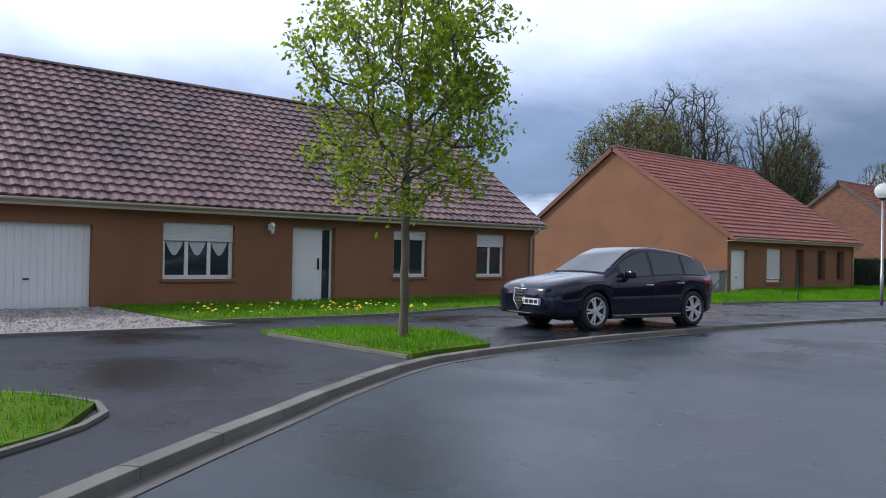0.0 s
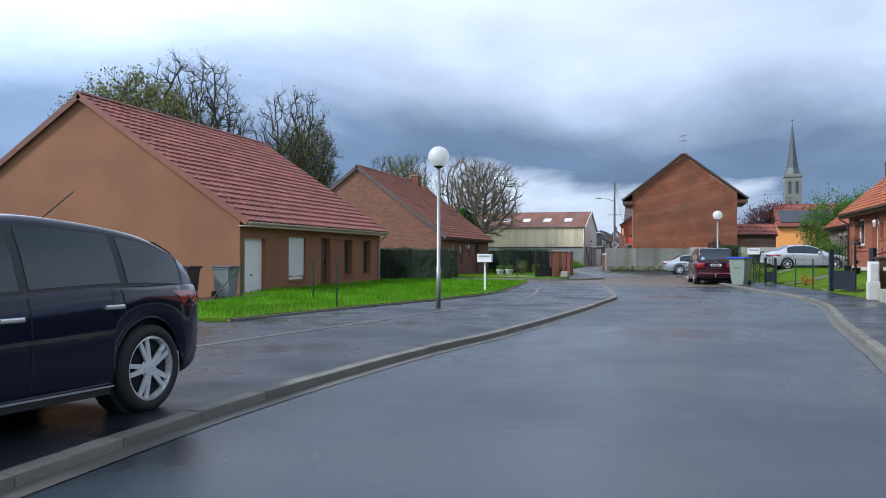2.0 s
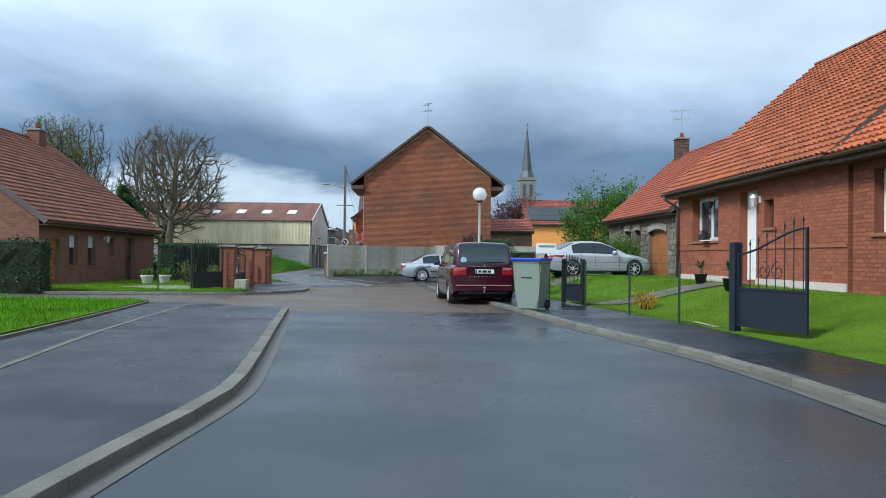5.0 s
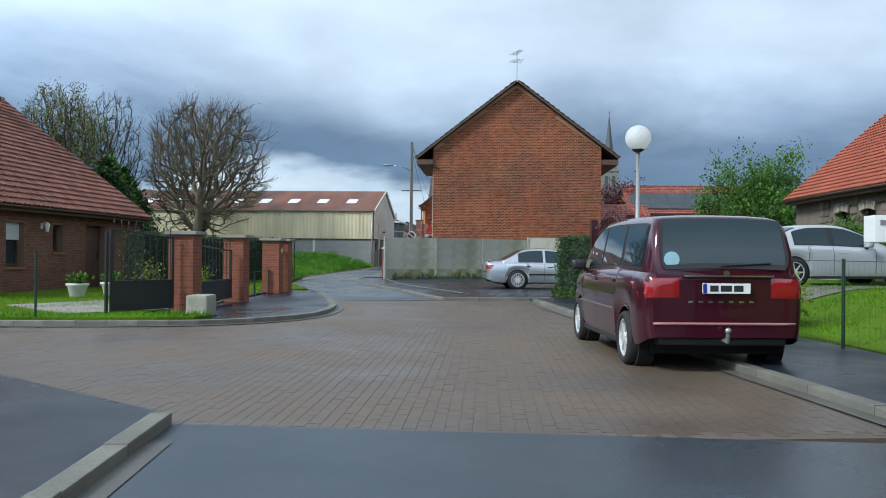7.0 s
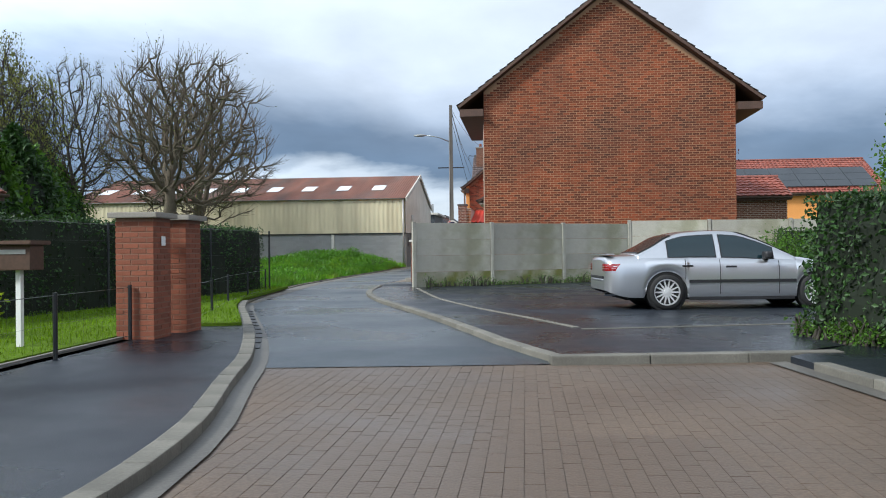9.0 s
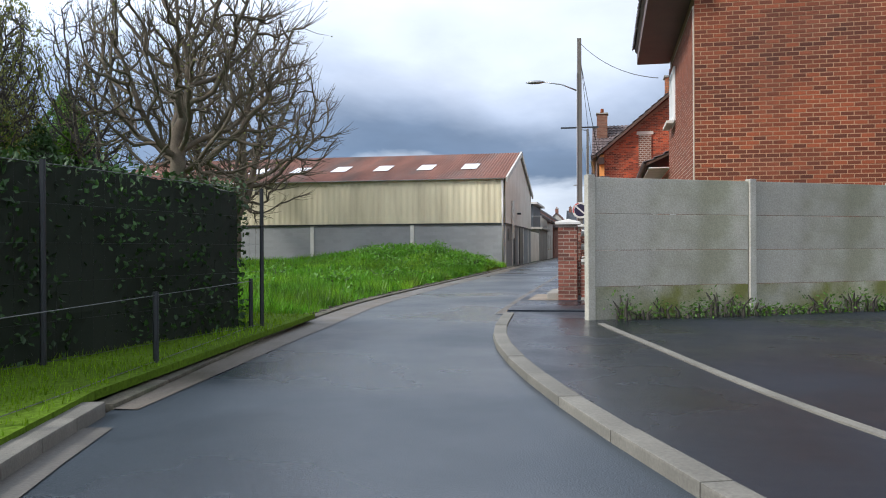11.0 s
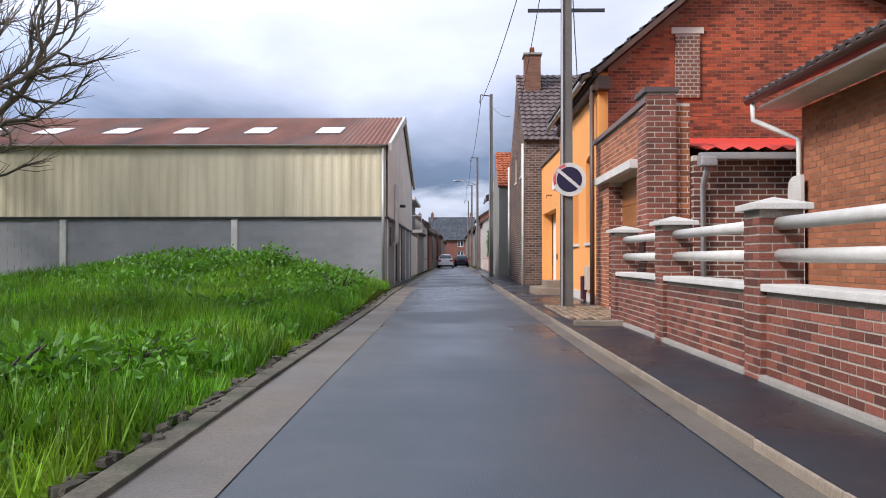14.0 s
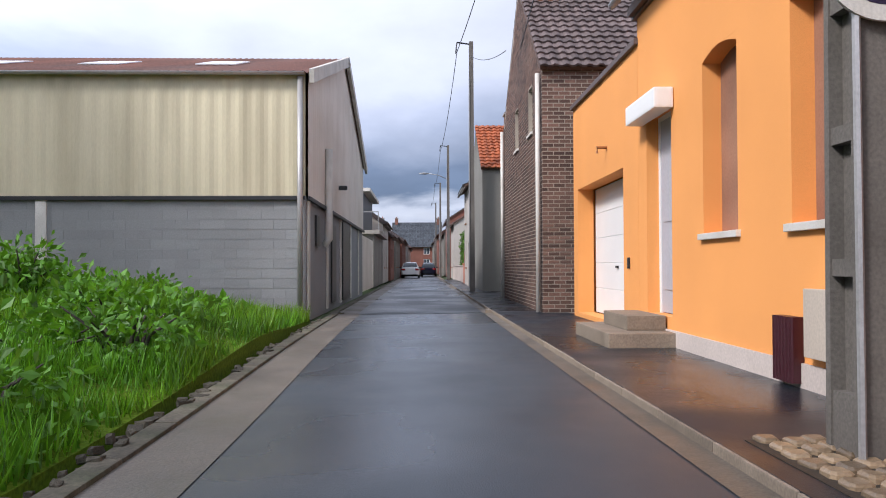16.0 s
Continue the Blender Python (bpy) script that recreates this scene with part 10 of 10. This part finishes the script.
wall_lamp(facing(12.2, 17.65, 2.04), "white carriage lamp on the brown wall")
wall_lamp(facing(66.0, 17.4, 1.95), "white carriage lamp on the brick wall")
wall_lamp(facing(47.82, -4.7, 2.72, 180), "white carriage lamp beside the front door")
box_f = thing("flower_box", facing(51.2, -4.63, 1.86, 180), "dark flower box with a small plant on the sill", "flower box")
part("box", boxes((-0.22, 0.22, -0.16, 0.02, 0, 0.15), bevel=0.01), M["black_plastic"], box_f)
link_part("bloom", leaf_mesh("bloom", np.random.RandomState(4).normal(0, 1, (60, 3)) * [0.1, 0.05, 0.05] + [0, -0.07, 0.2], 0.08, M["leaf_red"], 6, droop=-0.5), box_f, kind="stuff")
pot_h = thing("hanging_pot", facing(50.6, -4.62, 2.7, 180), "dark hanging flower pot before the window", "flower pot")
part("pot", lathe(bmesh.new(), [(0.08, 0), (0.14, 0.18), (0.12, 0.18)], 14, centre=(0, -0.15, 0)), M["black_plastic"], pot_h)
part("cord", tube(bmesh.new(), [(0, -0.15, 0.18), (0, -0.03, 0.45)], 0.006, 4), M["iron"], pot_h)


# ---- aerials, far buildings, church ----
def aerial(x, y, z, h, label, turn=0):
    a = thing("tv_aerial", pose(x, y, z, 0, 0, turn), label, "aerial")
    part("mast", tube(bmesh.new(), [(0, 0, 0), (0, 0, h)], 0.02, 6), M["steel"], a)
    for zz, L, n, w in ((h - 0.1, 1.1, 8, 0.5), (h - 0.55, 0.8, 5, 0.8)):
        bm = tube(bmesh.new(), [(-L / 2, 0, zz), (L / 2, 0, zz)], 0.012, 5)
        for k in range(n):
            x0 = -L / 2 + L * k / (n - 1)
            tube(bm, [(x0, -w / 2 * (0.6 + 0.4 * k / n), zz), (x0, w / 2 * (0.6 + 0.4 * k / n), zz)], 0.008, 4)
        part("array", bm, M["steel"], a)
    return a


aerial(85.95, 2.6, 8.6, 3.5, "tall television aerial on the brick gable", 20)
aerial(71.5, -10.6, 7.6, 1.7, "television aerial on a chimney", 60)
chimney("chimney", "sooty brick chimney at the end of the red roof", 71.5, -10.6, 6.2, 7.65, 0.65, 0.6, "brick_k")
chimney("chimney", "brown brick chimney on the bungalow roof", 71.0, 22.7, 6.2, 7.5, 0.8, 0.6, "brick_h")
church = thing("church", (323.0, -37.0, 0), "distant stone church tower with slate spire", "church")
part("tower", boxes((-2.8, 2.8, -2.8, 2.8, 0, 30.0), bevel=0.15), M["spire_stone"], church)
part("cornice", boxes((-3.1, 3.1, -3.1, 3.1, 29.2, 30.2), bevel=0.1), M["spire_stone"], church)
for k in range(2):
    for y in (-1.2, 1.2):
        part("louvre", boxes((-2.86, -2.7, y - 0.55, y + 0.55, 23.3 - 7 * k, 27.6 - 7 * k)), M["slate"], church, "dark louvred bell opening")
part("spire", lathe(bmesh.new(), [(2.9, 30.2), (2.0, 32.6), (1.0, 40.2), (0.08, 48.5)], 8), M["slate"], church)
part("cross", boxes((-0.06, 0.06, -0.06, 0.06, 48.4, 50.2), (-0.06, 0.06, -0.5, 0.5, 49.3, 49.45)), M["iron"], church)
part("nave", boxes((2.8, 34, -7, 7, 0, 14)), M["spire_stone"], church)

pink = mat("pink_render", (0.60, 0.25, 0.16), 0.9, 0.1, 0.4)
M["pink"] = pink
salmon = row_house("house", "salmon rendered house with red tile roof", 141.0, 156.0, -12.5, 10.0, 6.0, "pink", openings=[("W", 2 + 3 * k, 3.1 + 3 * k, 3.6, 5.2, dict(depth=0.15)) for k in range(4)], roof_rise=3.0, tile_mat="tile_red")
gable_house("house", "low house with red tiles and a row of solar panels", pose(116.0, -8.6, 0, 0, 0, -90), 11.0, 9.0, 5.1, 2.6, "render_orange", "tile_red", [("W", 2, 3.2, 1, 2.4, dict(depth=0.12)), ("W", 6, 7.2, 1, 2.4, dict(depth=0.12))], gutter_mat="gutter_brown")
solar = thing("solar_panels", pose(116.0, -8.6, 5.1, 0, 0, -90) @ pose(0, 0, 0, math.degrees(math.atan2(2.6, 4.5)), 0, 0), "dark blue solar panels on a red roof", "solar panels")
for i in range(6):
    for j in range(3):
        part("panel", boxes((0.3 + i * 1.7, 1.97 + i * 1.7, 0.3 + j * 1.05, 1.32 + j * 1.05, 0.17, 0.21)), M["slate"], solar)
gable_end("house", "pale rendered house with red tile gable", 131.0, -16.0, -9.0, 4.4, 4.4, -12.5, 6.9, 10.0, "pink", "pink", "tile_red", over=0.3)
shed = gable_house("shed", "low brick shed with red tile roof behind the wall", pose(93.0, -0.6, 0, 0, 0, -90), 5.2, 3.6, 3.45, 0.85, "brick_r", "tile_red", bricks="brick_h", mortar="mortar", gutter_mat="gutter_brown", overhang=0.25)
far_wood = np.random.RandomState(91)
pts = []
for k in range(90):
    a = far_wood.uniform(-0.2, 3.4)
    R0 = far_wood.uniform(230, 420)
    cx, cy, hh = 60 + R0 * math.cos(a), R0 * math.sin(a), far_wood.uniform(7, 15)
    if abs(cy - 12) < 30 and cx > 60:
        continue
    m = 160
    pts.append(far_wood.normal(0, 1, (m, 3)) * [4.5, 4.5, hh * 0.26] + [cx, cy, hh * 0.55])
tagged(new("far_wood", leaf_mesh("far_wood", np.concatenate(pts), 2.2, M["leaf_pale"], 92)), "distant belt of trees round the village", "wood", kind="stuff")

# slots for the water in the corner kerb
where, way = glide([(65.6, 8.86), (67.4, 9.43), (69.6, 10.27), (71.6, 11.0)], 0.62)
slots = thing("drain_slots", (0, 0, 0), "row of dark drain slots along the corner kerb", "drain")
for p, d in zip(where, way):
    ob = part("slot", boxes((-0.19, 0.19, -0.085, 0.0, 0.0, 0.022), bevel=0.004), M["iron"], slots)
    ob.matrix_local = pose(p.x + d.y * 0.04, p.y - d.x * 0.04, 0.0, 0, 0, math.degrees(math.atan2(d.y, d.x)))

# covers and drains
def cover(x, y, r, label, z=0.0):
    c = thing("manhole_cover", (x, y, z), label, "manhole cover", "covers in the road")
    part("rim", lathe(bmesh.new(), [(r, -0.01), (r, 0.006), (r * 0.93, 0.006), (r * 0.93, -0.01)], 28), M["iron"], c)
    part("lid", lathe(bmesh.new(), [(r * 0.92, -0.01), (r * 0.92, 0.004), (0.01, 0.006)], 28), M["iron"], c)
    return c


cover(32.5, 6.5, 0.32, "round iron manhole cover in the pavement", 0.076)
cover(58.34, 8.74, 0.37, "round iron manhole cover on the corner pavement", 0.076)


# ---- rubble stones on the stone house ----
rng = random.Random(95)
stone_me = []
for k in range(6):
    bm = boxes((-0.5, 0.5, -0.5, 0.5, -0.5, 0.5))
    bmesh.ops.bevel(bm, geom=list(bm.edges), offset=0.1, segments=1, affect="EDGES")
    for v in bm.verts:
        v.co += Vector((rng.uniform(-0.08, 0.08), 0, rng.uniform(-0.1, 0.1)))
    me = bpy.data.meshes.new("stone"); bm.to_mesh(me); bm.free(); me.materials.append(M["stone"]); stone_me.append(me)
spots = []
z = 0.12
while z < 2.85:
    x = 2.0 + rng.uniform(0, 0.2)
    row = rng.uniform(0.18, 0.28)
    while x < 11.0:
        w = rng.uniform(0.25, 0.5)
        if not any(a - 0.02 < x + w and x < b + 0.02 and c - 0.02 < z + row and z < d + 0.02 for a, b, c, d in ((7.35, 10.2, -1, 2.35), (3.35, 4.45, 0.85, 2.3), (5.15, 6.15, 0.85, 2.3))):
            spots.append((x + w / 2, z + row / 2, w, row))
        x += w + 0.02
    z += row + 0.02
for x, z, w, row in spots[:300]:
    ob = link_part("stone", stone_me[rng.randrange(6)], house_5)
    ob.matrix_local = Matrix.Translation((x, -0.005, z)) @ Matrix.Diagonal((w, 0.07, row, 1))
# arched stone heads over the garage and windows
for xc, zc, wide, rise in ((8.775, 1.95, 2.65, 0.38), (3.9, 2.1, 1.0, 0.18), (5.65, 2.1, 0.9, 0.18)):
    n = int(wide / 0.11)
    arch_me = mesh_of("arch_stone", [(sx * 0.045, sy, sz * 0.13) for sz in (-1, 1) for sy in (-0.07, 0.02) for sx in (-1, 1)], [(0, 1, 5, 4), (0, 4, 6, 2), (1, 3, 7, 5), (4, 5, 7, 6), (0, 2, 3, 1)], M["arch_stone"])
    for k in range(n + 1):
        t = 2 * k / n - 1
        ob = link_part("arch_stone", arch_me, house_5)
        ob.matrix_local = Matrix.Translation((xc + t * wide / 2, -0.01, zc + rise * (1 - t * t) * 0.35 + 0.06)) @ pose(0, 0, 0, 0, t * 22, 0)

# ---- clay pavers of the crossing ----
paver_area = [(47.6, 6.43), (48.35, 0.92), (52.0, 1.46), (58.0, 2.2), (64.7, 3.03), (64.25, 5.3), (64.25, 8.3), (62.7, 7.86), (60.9, 7.42), (59.2, 7.27), (57.85, 7.44), (56.86, 7.95), (56.24, 8.62), (55.93, 9.14), (55.75, 9.8), (55.55, 10.7), (55.25, 12.4), (55.2, 16.0), (50.35, 16.0), (50.35, 9.2), (48.3, 6.6)]
bed = bpy.data.objects["road_junction"]
rng = random.Random(97)
rs = np.random.RandomState(98)
cells = []
for i in range(int(17.6 / 0.2045)):
    for j in range(int(15.2 / 0.1035)):
        cells.append((47.4 + 0.2045 * i + (0.102 if j % 2 else 0), 0.9 + 0.1035 * j))
cx, cy = np.array([c[0] for c in cells]), np.array([c[1] for c in cells])
keep = in_outline(cx, cy, paver_area) & in_outline(cx + 0.05, cy + 0.05, paver_area)
cells = [c for c, k in zip(cells, keep) if k]
brick_form = [(x, y, z) for z, s in ((0.0, 0.0), (0.034, 0.0015)) for y in (s, 0.1026 - s) for x in (s, 0.2036 - s)]
brick_faces = [(4, 5, 7, 6), (0, 1, 5, 4), (2, 6, 7, 3), (0, 4, 6, 2), (1, 3, 7, 5)]
paver_me = mesh_of("paver", brick_form, brick_faces, M["paver"])
near_cells = [c for c in cells if 58.2 < c[0] < 61.0 and 4.4 < c[1] < 6.6][:300]
chosen = set(near_cells)
for x, y in near_cells:
    ob = link_part("paver", paver_me, bed)
    ob.matrix_local = pose(x, y, -0.041 + rng.uniform(-0.001, 0.001), rng.uniform(-0.25, 0.25), rng.uniform(-0.2, 0.2), rng.uniform(-0.4, 0.4))
rest = [c for c in cells if c not in chosen]
form = np.array(brick_form)
n = len(rest)
v = form[None] + np.stack([np.array([c[0] for c in rest]), np.array([c[1] for c in rest]), rs.uniform(-0.0418, -0.0402, n)], 1)[:, None]
v[:, 4:, 2] += rs.uniform(-0.0008, 0.0008, (n, 4))
f = (np.array(brick_faces)[None] + 8 * np.arange(n)[:, None, None]).reshape(-1, 4)
me = bpy.data.meshes.new("pavers")
me.from_pydata(v.reshape(-1, 3), [], f.tolist())
me.materials.append(M["paver"])
link_part("pavers", me, bed, kind="stuff")
